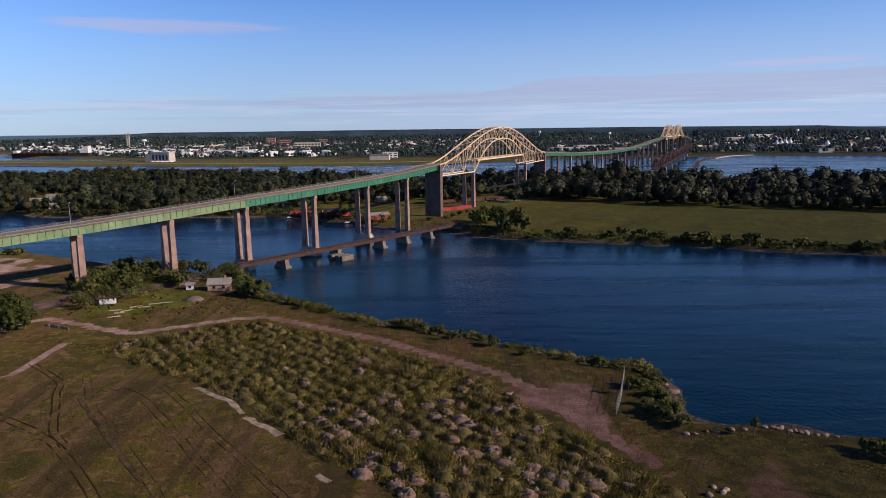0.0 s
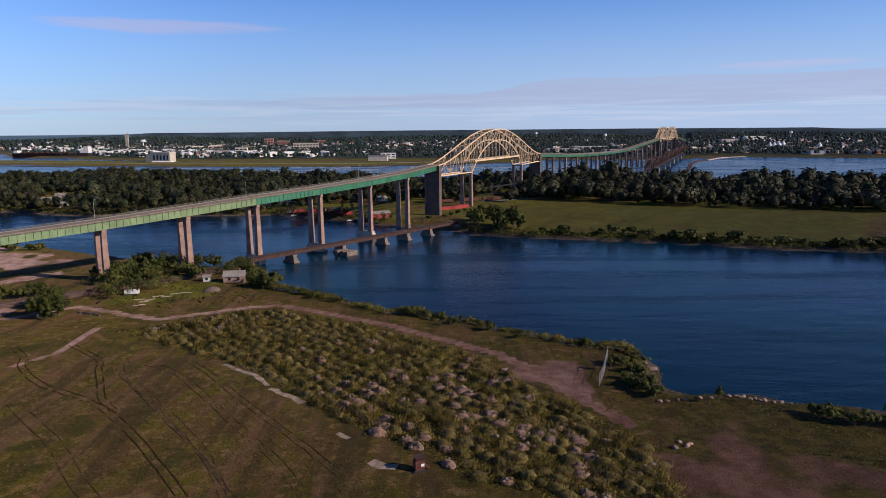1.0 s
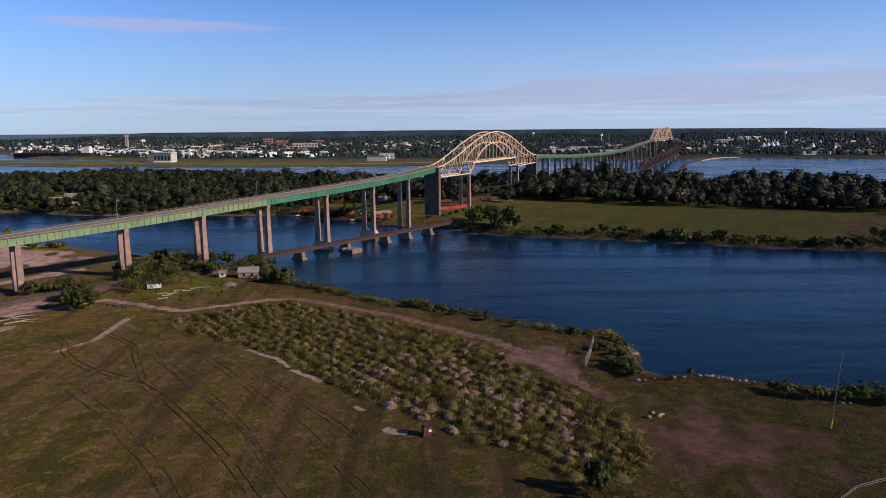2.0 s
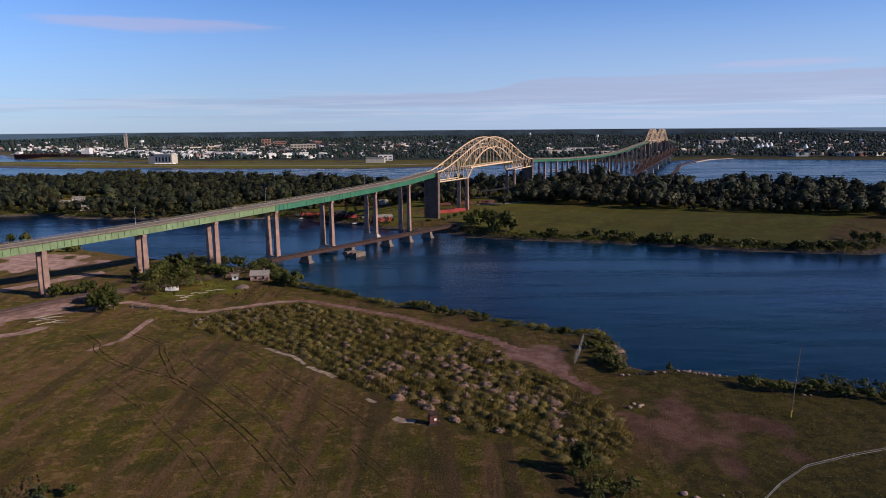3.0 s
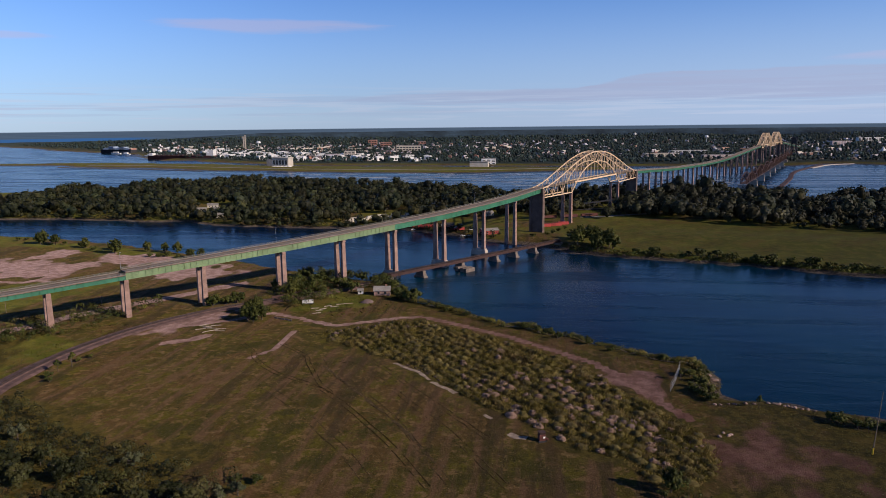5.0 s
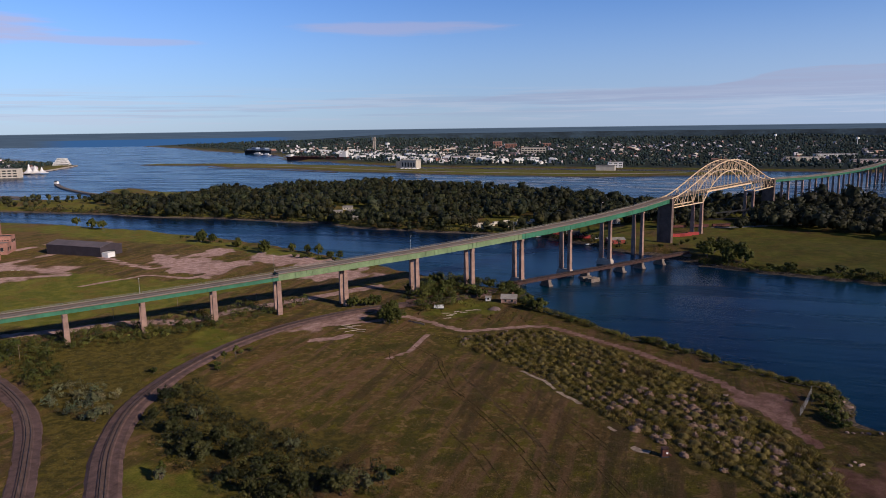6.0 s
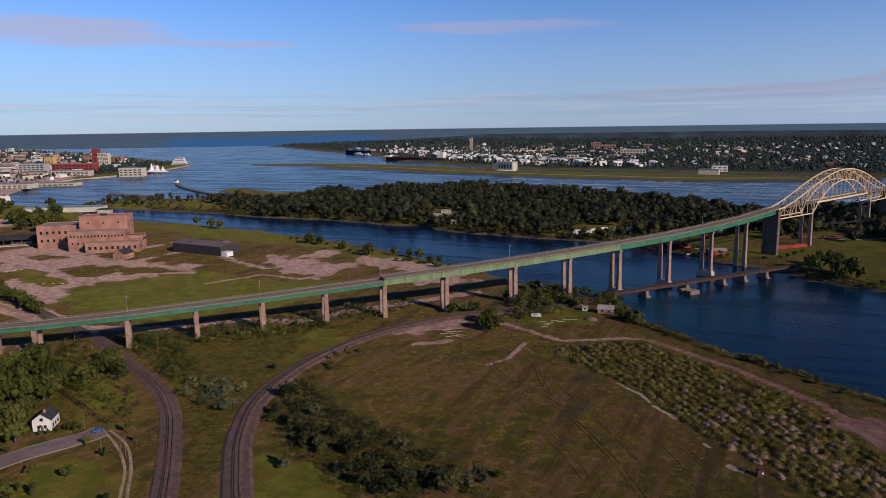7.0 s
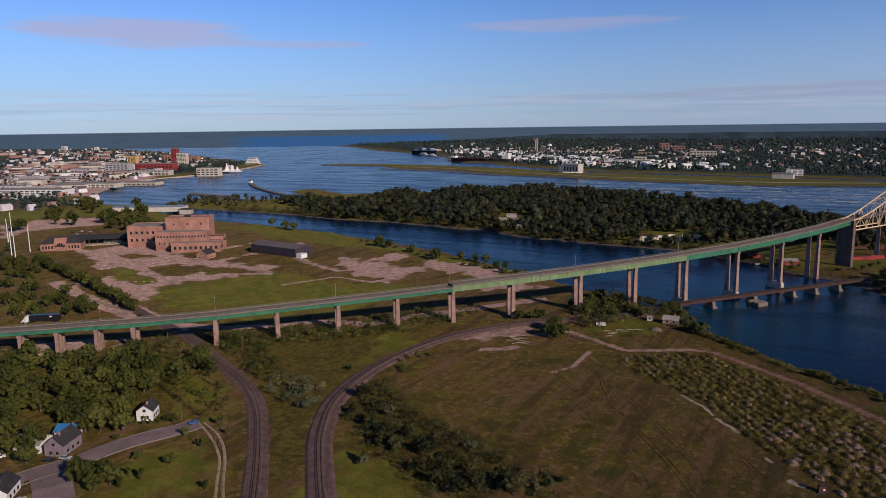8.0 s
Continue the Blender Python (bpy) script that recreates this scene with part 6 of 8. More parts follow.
tufts("mound_scrub", "rank weeds between the soil mounds", MOUND_FIELD, 0.5, 0.19, M["mound_leaf"], 47, 0.1, 0.5, 0.9, None)
tufts("path_weeds", "tall weeds between the track and the field", [(-137, 231), (-114, 224), (-93, 230), (-59, 236), (-69, 209), (-69, 188), (-96, 205)], 0.6, 0.26, M["mound_leaf"], 48, 0.15, 0.3, 0.9, 12)


# ---- things near the field ----
SHARED = {}


def shared(key, make):
    if key not in SHARED:
        SHARED[key] = make()
    return SHARED[key]


def pane(w, h, deep=0.12):
    return shared(("pane", w, h), lambda: Shape().box(-w / 2, w / 2, -deep, 0.02, 0, h).mesh("window", M["glass"]))


def sill(w):
    return shared(("sill", w), lambda: Shape().box(-w / 2 - 0.15, w / 2 + 0.15, -0.22, 0.02, -0.18, 0).mesh("sill", M["pale_concrete"]))


def windows(parent, n, x0, x1, y, z, w, h, turn=0, with_sill=True):
    """A row of windows along a wall that faces -y before the turn; y is the wall's plane."""
    for k in range(n):
        x = x0 + (x1 - x0) * (k + 0.5) / n
        ob = part("window", pane(w, h), None, parent)
        ob.matrix_basis = pose(0, 0, 0, 0, 0, turn) @ pose(x, y, z)
        if with_sill:
            part("sill", sill(w), None, ob)


def house(name, label, x, y, rz, lx, ly, eaves, ridge, wall, roof, group="houses", n=3, chimney=True, category="house"):
    t = thing(name, label, category, x, y, float(height(x, y)) - 0.15, rz, group)
    part("wall", Shape().house(-lx / 2, lx / 2, -ly / 2, ly / 2, -0.4, eaves, ridge), wall, t)
    part("roof", Shape().gable(-lx / 2, lx / 2, -ly / 2, ly / 2, eaves, ridge), roof, t)
    for turn, a, d in ((0, lx, ly), (180, lx, ly)):
        windows(t, n, -a * 0.42, a * 0.42, -d / 2, 1.1, 1.1, 1.3, turn)
    for turn in (90, -90):
        windows(t, 2, -ly * 0.35, ly * 0.35, -lx / 2, 1.1, 1.0, 1.3, turn)
        if eaves > 4:
            windows(t, 1, -0.1, 0.1, -lx / 2, eaves - 0.4, 1.2, 1.2, turn)
    d = part("door", Shape().box(-0.5, 0.5, -0.1, 0.02, 0.2, 2.25), M["wood"], t)
    d.matrix_basis = pose(0, 0, 0, 0, 0, 90) @ pose(0, -lx / 2, 0)
    if chimney:
        part("chimney", Shape().box(lx * 0.2, lx * 0.2 + 0.7, 0.3, 1.0, eaves, ridge + 1.0), M["brick"], t)
    return t


house("house", "small white clapboard house with a dark gabled roof", -269, 46, -55, 9, 7, 4.6, 7.2, M["white"], M["roof_dark"])
house("house", "purple-grey two-storey house with a steep dark roof", -271, 8, -65, 12, 8, 5.0, 8.4, M["grey_house"], M["roof_dark"])
house("house", "low grey-roofed house with white siding", -283, 3, 25, 11, 9, 3.6, 6.0, M["white"], M["roof_grey"])
house("house", "white gabled house at the street corner", -254, -25, -50, 11, 8, 4.2, 7.2, M["white"], M["roof_dark"])
house("house", "house with a bright blue tarpaulin roof", -282, 17, 25, 8, 7, 3.4, 5.4, M["town_a"], M["blue_roof"])
house("shed", "low pale shed behind the houses", -300, -12, 25, 7, 5, 2.6, 3.8, M["white"], M["roof_grey"], n=1, chimney=False, category="shed")
house("shed", "old brick shed with a grey metal roof on the bank", -98.5, 304, 8, 9.5, 6.5, 3.0, 5.0, M["shed_brick"], M["roof_grey"], "bank sheds", 2, True, "shed")
house("hut", "tiny white wooden hut beside the shed", -112, 305, 10, 3.2, 3.0, 2.3, 3.1, M["white"], M["roof_grey"], "bank sheds", 1, False, "hut")


def car(label, x, y, rz, paint, z=None):
    t = thing("car", label, "car", x, y, (float(height(x, y)) + 0.14) if z is None else z, rz, "parked cars")
    sh = Shape()
    a = [(-2.15, -0.85), (2.15, -0.85), (2.15, 0.85), (-2.15, 0.85)]
    sh.hexa([(u, v, 0.3) for u, v in a], [(u * 1.02, v, 0.6) for u, v in a])
    sh.hexa([(u * 1.02, v, 0.6) for u, v in a], [(u * 0.97, v * 0.95, 0.92) for u, v in a])
    part("body", sh, paint, t)
    c = [(-1.7, -0.8), (1.0, -0.8), (1.0, 0.8), (-1.7, 0.8)]
    part("cabin", Shape().hexa([(u, v, 0.92) for u, v in c], [(u * 0.72 - 0.1, v * 0.82, 1.42) for u, v in c]), M["glass"], t)
    part("roof", Shape().hexa([(u * 0.72 - 0.1, v * 0.83, 1.42) for u, v in c], [(u * 0.68 - 0.1, v * 0.78, 1.48) for u, v in c]), paint, t)
    wheel = shared("wheel", lambda: Shape().tube((0, -0.11, 0), (0, 0.11, 0), 0.33, 0.33, 12).mesh("wheel", M["tyre"]))
    for u, v in ((-1.35, -0.8), (1.35, -0.8), (-1.35, 0.8), (1.35, 0.8)):
        w = part("wheel", wheel, None, t)
        w.location = (u, v, 0.33)
    return t


car("blue car parked at the end of the street", -244, 50, 235, M["blue_paint"])
car("silver car parked in a driveway", -262, 3, 25, M["grey_paint"])
car("dark car parked in a driveway", -266, -1, 30, M["black_paint"])
car("silver car parked by the corner house", -245, -24, 80, M["grey_paint"])
car("white car parked beside a house", -286, -9, 60, M["white"])
car("dark car parked in a garden drive", -278, -6, 40, M["black_paint"])
for x, y in [(-849, 379), (-825, 370), (-847, 390), (-819, 377), (-832, 392), (-809, 382), (-817, 394), (-843, 403), (-792, 380), (-801, 357)]:
    car("car parked on the station car park", x, y, rnd.uniform(0, 40), M[["grey_paint", "black_paint", "white", "red_paint"][rnd.randint(4)]])


def lorry(x, y, z, rz):
    """An articulated lorry: a white tractor and a long black trailer."""
    t = thing("truck", "white lorry with a long black box trailer on the bridge deck", "truck", x, y, z, rz)
    t.scale = (1.2, 1.2, 1.2)
    part("trailer", Shape().box(-6.2, 7.6, -1.27, 1.27, 1.15, 4.05), M["black_paint"], t)
    part("chassis", Shape().box(-9.8, 7.2, -0.5, 0.5, 0.75, 1.15), M["dark_steel"], t)
    cab = Shape().hexa([(-10.2, -1.2, 0.6), (-6.7, -1.2, 0.6), (-6.7, 1.2, 0.6), (-10.2, 1.2, 0.6)], [(-9.2, -1.2, 2.2), (-6.7, -1.2, 2.2), (-6.7, 1.2, 2.2), (-9.2, 1.2, 2.2)])
    cab.hexa([(-9.0, -1.2, 2.2), (-6.7, -1.2, 2.2), (-6.7, 1.2, 2.2), (-9.0, 1.2, 2.2)], [(-7.6, -1.15, 3.9), (-6.8, -1.15, 3.9), (-6.8, 1.15, 3.9), (-7.6, 1.15, 3.9)])
    part("cab", cab, M["white"], t)
    part("bumper", Shape().box(-10.4, -10.1, -1.2, 1.2, 0.45, 0.9), M["grey_paint"], t)
    part("windscreen", Shape().hexa([(-9.05, -1.0, 2.3), (-8.9, -1.0, 2.3), (-8.9, 1.0, 2.3), (-9.05, 1.0, 2.3)], [(-8.2, -1.0, 3.3), (-8.0, -1.0, 3.3), (-8.0, 1.0, 3.3), (-8.2, 1.0, 3.3)]), M["glass"], t)
    part("panel", Shape().box(3.2, 4.4, -1.3, -1.272, 2.9, 3.5), M["white"], t, "small white panel")
    wheel = shared("big_wheel", lambda: Shape().tube((0, -0.16, 0), (0, 0.16, 0), 0.5, 0.5, 14).mesh("wheel", M["tyre"]))
    for u in (-9.3, -6.6, -5.3, 4.6, 5.9):
        for v in (-1.05, 1.05):
            part("wheel", wheel, None, t).location = (u, v, 0.5)


lorry(-410.5, 84.5, 19.1, 36.5)
car("white car parked on the ground below the bridge", -441, 97, 36.5, M["white"])


def pole(x, y, h, label, r=0.16, lean=(0, 0), arms=0, lamp=None, group="utility poles", name="utility_pole", mat=None, z=None, rz=0):
    t = thing(name, label, "pole", x, y, float(height(x, y)) - 0.4 if z is None else z, rz, group)
    part("shaft", Shape().tube((0, 0, 0), (lean[0], lean[1], h), r, r * 0.6, 8), mat or M["wood"], t)
    for k in range(arms):
        part("crossarm", Shape().box(lean[0] - 1.2, lean[0] + 1.2, lean[1] - 0.07, lean[1] + 0.07, h - 0.7 - 0.9 * k, h - 0.55 - 0.9 * k), M["wood"], t)
    if lamp:
        part("arm", Shape().tube((0, 0, h - 0.1), (lamp, 0, h + 0.4), 0.06, 0.05, 6), M["grey_paint"], t)
        part("lamp_head", Shape().box(lamp - 0.1, lamp + 0.8, -0.18, 0.18, h + 0.3, h + 0.48), M["white"], t)
    return t


p = pole(92, 115, 20, "tall leaning wooden pole with a yellow base guard", 0.17, (1.6, 0.6))
part("guard", Shape().tube((0.02, 0, 0.3), (0.2, 0.07, 2.4), 0.24, 0.23, 8), M["yellow_paint"], p, "yellow base guard")
for (x, y), h in zip([(-358, 128), (-252, 50), (-215, 38), (-302, 135), (-305, 200), (-297, 245), (-246, 254), (-215, 36)], (11, 9, 8, 9, 10, 10, 9, 7)):
    pole(x, y, h, "plain wooden utility pole beside the tracks", 0.14, (rnd.uniform(-0.2, 0.2), 0.1), 1)
for x, y in [(-583, 170), (-562, 176), (-533, 173), (-341, 340), (-225, 36), (-428, 122)]:
    pole(x, y, 9, "thin wooden pole with a crossarm", 0.12, (0, 0), 1)
for x, y in [(-833, 292), (-897, 331), (-725, 237), (-700, 227), (-755, 272)]:
    pole(x, y, 29, "tall slim white steel mast", 0.55, (0, 0), 0, None, "white masts", "mast", M["white"])
for k, (a, b, c) in enumerate(EDGE[3:-1:2]):
    s = side_of(3 + 2 * k)
    q = Vector((a, b, 0)) + s * 9.7
    pole(q.x, q.y, 9, "slender steel street lamp on the bridge", 0.11, (0, 0), 0, -1.6, "bridge lamps", "street_lamp", M["grey_paint"], c + (2.4 if b < 235 else 4.3), math.degrees(math.atan2(s.y, s.x)))


def fence(line, h, label, step=2.6, mat="rust", wire=0.025):
    """Posts with thin wires and rails between them."""
    t = thing("fence", label, "fence")
    pts = resample(line, step)
    zs = ground_under(pts)
    post = shared(("post", h, mat), lambda: Shape().tube((0, 0, -0.4), (0, 0, h), 0.05, 0.04, 6).mesh("post", M[mat]))
    for p, z in zip(pts, zs):
        part("post", post, None, t).location = (p.x, p.y, z)
    for f in (0.15, 0.4, 0.65, 0.97):
        sh = Shape()
        sh.sweep([Vector((p.x, p.y, z + h * f)) for p, z in zip(pts, zs)], wire)
        part("wire", sh, M[mat], t)
    return t


fence([(-70, 268), (-45, 248), (-23, 232), (1, 211), (23, 196), (36, 192), (46, 183)], 2.1, "rusty chain-link fence along the shore")
fence([(42, 162), (45, 170), (50, 186)], 3.6, "pale tall wire fence panel at the shore corner", 2.0, "grey_paint", 0.05)
fence([(-312, 79), (-281, 67), (-255, 58), (-243, 54)], 1.4, "wooden boundary fence behind the garden", 2.4)
fence([(47, 152), (56, 148), (72, 151), (88, 138), (103, 128)], 1.3, "low wire fence along the stony shore", 3.0)

# white pipe rail beside the road
t = thing("guard_rail", "white double pipe guard rail beside a track", "rail")
line = [Vector((*p, 0)) for p in [(64, 71), (71, 78), (81, 86), (95, 91), (111, 96), (137, 104)]]
for a, b in zip(line, line[1:]):
    for h in (0.5, 0.95):
        sh = Shape()
        sh.tube((a.x, a.y, float(height(a.x, a.y)) + h), (b.x, b.y, float(height(b.x, b.y)) + h), 0.035, 0.035, 6)
        part("pipe", sh, M["grey_paint"], t)
    part("post", Shape().tube((a.x, a.y, float(height(a.x, a.y)) - 0.3), (a.x, a.y, float(height(a.x, a.y)) + 1.05), 0.06, 0.06, 6), M["grey_paint"], t)


# stones
def stone_mesh(seed):
    rs = np.random.RandomState(seed)
    bm = bmesh.new()
    bmesh.ops.create_icosphere(bm, subdivisions=2, radius=1.0)
    a = rs.normal(size=(9, 3))
    for v in bm.verts:
        k = 1.0
        for d in a:
            k = min(k, 0.75 / max(0.2, v.co.dot(Vector(d).normalized())))
        v.co *= k * rs.uniform(0.94, 1.05)
        v.co.z *= 0.7
    me = bpy.data.meshes.new("boulder")
    bm.to_mesh(me), bm.free()
    me.materials.append(M["rock"])
    return me


STONES = [stone_mesh(k) for k in (1, 2, 3, 4)]


def stone(x, y, r, label, group):
    ob = new("boulder", STONES[rnd.randint(4)])
    ob.matrix_basis = pose(x, y, float(height(x, y)) + r * 0.25, 0, 0, rnd.uniform(0, 360)) @ Matrix.Diagonal((r * rnd.uniform(0.8, 1.5), r * rnd.uniform(0.8, 1.2), r * rnd.uniform(0.7, 1.0), 1))
    tagged(ob, label, "boulder", group)


for x, y in [(57, 150), (60, 151), (62, 151), (66, 152), (69, 152), (74, 153), (76, 153), (77, 152), (79, 151), (80, 151), (82, 150), (84, 149), (86, 149), (88, 148), (55, 150), (104, 131), (106, 131), (78, 153), (81, 150)]:
    stone(x, y, rnd.uniform(0.5, 0.85), "pale boulder in a row along the shore", "shore boulders")
for x, y in [(40, 118), (41, 115), (42, 114), (38, 114), (43, 116), (39, 112), (27, 132), (25, 130), (28, 129), (29, 127), (25, 127), (24, 133), (30, 125), (10, 130), (11, 129), (13, 127), (9, 132), (7, 135), (4, 143), (52, 126), (53, 124), (50, 123), (54, 125), (49, 76), (51, 74), (57, 75), (59, 73), (61, 76), (17, 128), (19, 124), (18, 176), (17, 175), (37, 120)]:
    stone(x, y, rnd.uniform(0.35, 0.85), "pinkish boulder among the soil mounds", "field boulders")
bare_tops = [t for t in tops if t[5]]
for k in range(70):
    c = bare_tops[mr.randint(len(bare_tops))]
    stone(c[0] + rnd.uniform(-1, 1), c[1] + rnd.uniform(-1, 1), rnd.uniform(0.35, 0.95), "pale rubble stone on a soil mound", "mound stones")
for x, y in [(79, 183), (80, 182), (62, 187), (63, 184)]:
    stone(x, y, rnd.uniform(1.0, 1.6), "dark wet rock standing out of the river", "river rocks")


# countless small stones lying between the mounds
rubble, mo = Shape(), np.random.RandomState(88)
for k in range(420):
    c = (bare_tops if k % 4 else tops)[mo.randint(len(bare_tops))]
    a, r, q = mo.uniform(0, 6.283), 0.2 + 0.5 * mo.uniform() ** 2.0, mo.uniform(0.1, 0.95)
    x, y = c[0] + math.cos(a) * c[3] * q, c[1] + math.sin(a) * c[3] * q
    z = c[2] + c[4] * (1 - q ** 1.8) + mo.uniform(0.12, 0.42)
    ring = [(x + math.cos(1.257 * i + a) * r * mo.uniform(0.7, 1.3), y + math.sin(1.257 * i + a) * r * mo.uniform(0.7, 1.3), z + r * mo.uniform(-0.1, 0.2)) for i in range(5)]
    rubble.add([(x, y, z - r * 2.5)] + ring + [(x + r * 0.2, y, z + r * 0.75)], [(0, 1 + (i + 1) % 5, 1 + i) for i in range(5)] + [(1 + i, 1 + (i + 1) % 5, 6) for i in range(5)])
tagged(part("rubble", rubble, M["rock"]), "scattered small pinkish stones among the soil mounds", "stones", kind="stuff")


def soil_heap(label, x, y, r, h, mat, seed):
    rs = np.random.RandomState(seed)
    n, sh = 14, Shape()
    vs = [(math.cos(6.283 * k / n) * r * f * rs.uniform(0.85, 1.15), math.sin(6.283 * k / n) * r * f * rs.uniform(0.85, 1.15), h * e * rs.uniform(0.9, 1.1)) for f, e in ((1, -0.2), (0.75, 0.4), (0.45, 0.8), (0.2, 0.97)) for k in range(n)] + [(0, 0, h)]
    fs = [(q * n + k, q * n + (k + 1) % n, q * n + n + (k + 1) % n, q * n + n + k) for q in range(3) for k in range(n)] + [(3 * n + k, 3 * n + (k + 1) % n, 4 * n) for k in range(n)]
    ob = part("mound", sh.add(vs, fs), mat, None, label, True)
    ob.location = (x, y, float(height(x, y)))
    tagged(ob, category="heap", group="heaps")


for k, (x, y) in enumerate([(21, 130), (24, 131), (26, 133), (23, 127), (28, 130)]):
    soil_heap("smooth mauve-grey gravel heap", x, y, 2.0, 1.2, M["gravel_heap"], 60 + k)
soil_heap("rubble heap beside the old shed", *[(-103, 284)][0], 4.2, 1.6, M["gravel_heap"], 71)
soil_heap("bare orange soil heap among weeds", *[(0, 166)][0], 1.7, 0.7, M["orange_soil"], 72)

# the rusty red machine left in the field
t = thing("rusty_machine", "rusty red boxy machine abandoned in the field", "machine", -6.3, 114.2, float(height(-6.3, 114.2)), 20)
part("body", Shape().box(-1.0, 1.0, -0.9, 0.9, 0.5, 2.5), M["rust_red"], t)
part("hopper", Shape().hexa([(-0.7, -0.7, 2.5), (0.7, -0.7, 2.5), (0.7, 0.7, 2.5), (-0.7, 0.7, 2.5)], [(-1.1, -1.0, 3.3), (1.1, -1.0, 3.3), (1.1, 1.0, 3.3), (-1.1, 1.0, 3.3)]), M["rust"], t)
part("skid", Shape().box(-1.3, 1.3, -1.0, -0.7, 0, 0.5), M["dark_steel"], t)
part("skid", Shape().box(-1.3, 1.3, 0.7, 1.0, 0, 0.5), M["dark_steel"], t)
part("chute", Shape().hexa([(1.0, -0.4, 0.9), (2.3, -0.4, 0.2), (2.3, 0.4, 0.2), (1.0, 0.4, 0.9)], [(1.0, -0.4, 1.6), (2.3, -0.4, 0.6), (2.3, 0.4, 0.6), (1.0, 0.4, 1.6)]), M["rust_red"], t)
part("plate", Shape().box(0.2, 0.9, -0.94, -0.9, 1.3, 1.9), M["white"], t, "small white plate")

# odds and ends on the bank: a box trailer, planks, barriers, timber piles
t = thing("box_trailer", "white box trailer lying in weeds", "trailer", -136, 278, float(height(-136, 278)), 15)
part("body", Shape().box(-3.0, 3.0, -1.0, 1.0, 0.5, 2.2), M["white"], t)
part("frame", Shape().box(-3.4, 3.2, -0.9, 0.9, 0.1, 0.5), M["dark_steel"], t)
for x, y in [(-125, 259), (-119, 273), (-124, 268), (-125, 265), (-117, 278), (-113, 280), (-129, 269), (-123, 274)]:
    ob = part("plank", Shape().hexa([(-2.4, -0.4, -0.1), (2.4, -0.3, -0.1), (2.3, 0.3, -0.1), (-2.4, 0.4, -0.1)], [(-2.4, -0.35, 0.3), (2.3, -0.3, 0.22), (2.3, 0.3, 0.22), (-2.3, 0.35, 0.3)]), M["pale_wood"])
    ob.matrix_basis = pose(x, y, float(height(x, y)), 0, 0, rnd.uniform(10, 45))
    tagged(ob, "pale weathered planks lying in the grass", "planks", "planks")
for k in range(5):
    x, y = -143 + 2.6 * k * 0.9, 246 - 1.1 * k + 0.4 * (k % 2)
    ob = part("barrier", Shape().hexa([(-1.1, -0.3, -0.1), (1.1, -0.3, -0.1), (1.1, 0.3, -0.1), (-1.1, 0.3, -0.1)], [(-1.1, -0.12, 0.8), (1.1, -0.12, 0.8), (1.1, 0.12, 0.8), (-1.1, 0.12, 0.8)]), M["stone"])
    ob.matrix_basis = pose(x, y, float(height(x, y)), 0, 0, -24)
    tagged(ob, "weathered concrete barrier block in a row", "barrier", "barrier row")
for x, y in [(-171, 225), (-170, 227), (-165, 222), (-175, 230), (-162, 220), (-173, 227), (-168, 224), (-168, 229), (-168, 219), (-173, 222), (-163, 224)]:
    ob = part("timber_baulk", Shape().tube((-2.5, 0, 0.2), (2.5, 0.2, 0.25), 0.2, 0.18, 7), M["pale_wood"])
    ob.matrix_basis = pose(x, y, float(height(x, y)), 0, 0, rnd.uniform(-30, 60))
    tagged(ob, "pale timber baulk lying beside the railway", "timber", "timber baulks")
for k in range(9):
    x, y = -64.5 + 3.1 * k + 0.5 * (k % 3), 182.5 - 3.0 * k
    ob = part("timber_block", shared("timber_block", lambda: Shape().hexa([(-0.9, -0.22, -0.1), (0.9, -0.25, -0.1), (0.9, 0.22, -0.1), (-0.9, 0.25, -0.1)], [(-0.85, -0.18, 0.28), (0.85, -0.2, 0.25), (0.85, 0.18, 0.25), (-0.85, 0.2, 0.28)]).mesh("timber_block", M["sleeper"])), None)
    ob.matrix_basis = pose(x, y, float(height(x, y)), 0, 0, -45 + rnd.uniform(-12, 12))
    tagged(ob, "dark timber block edging the pale strip", "timber", "edge timbers")
# small plate-girder bridge of the railway over the dirt track
t = thing("underpass", "dark plate-girder underpass carrying the railway over the track", "bridge")
q0, q1 = Vector((-158, 283, 0)), Vector((-141, 300, 0))
for o in (-2.6, 2.6):
    n = (q1 - q0).normalized().cross(Vector((0, 0, 1))) * o
    part("girder", Shape().beam(q0 + n + Vector((0, 0, 5.3)), q1 + n + Vector((0, 0, 5.3)), 0.4, 1.7), M["rust"], t)
# kerb stones edging the mill yard roads
for x, y in [(-595, 246), (-594, 252), (-593, 258), (-519, 225), (-513, 229), (-508, 233), (-504, 238), (-501, 244), (-498, 251), (-497, 259), (-494, 266), (-491, 272), (-580, 289), (-580, 299), (-577, 306), (-575, 314), (-569, 320), (-562, 324), (-612, 261), (-500, 307), (-494, 307)]:
    ob = part("kerb_stone", shared("kerbstone", lambda: Shape().box(-1.1, 1.1, -0.35, 0.35, -0.1, 0.5).mesh("kerb_stone", M["pale_concrete"])), None)
    ob.matrix_basis = pose(x, y, float(height(x, y)), 0, 0, rnd.uniform(0, 60))
    tagged(ob, "white kerb stone edging the mill yard", "kerb stone", "kerb stones")


# ---- the mill site ----
mill = thing("brick_mill", "abandoned red brick mill with stepped flat roofs", "factory", -610, 335, 3.6, 34)


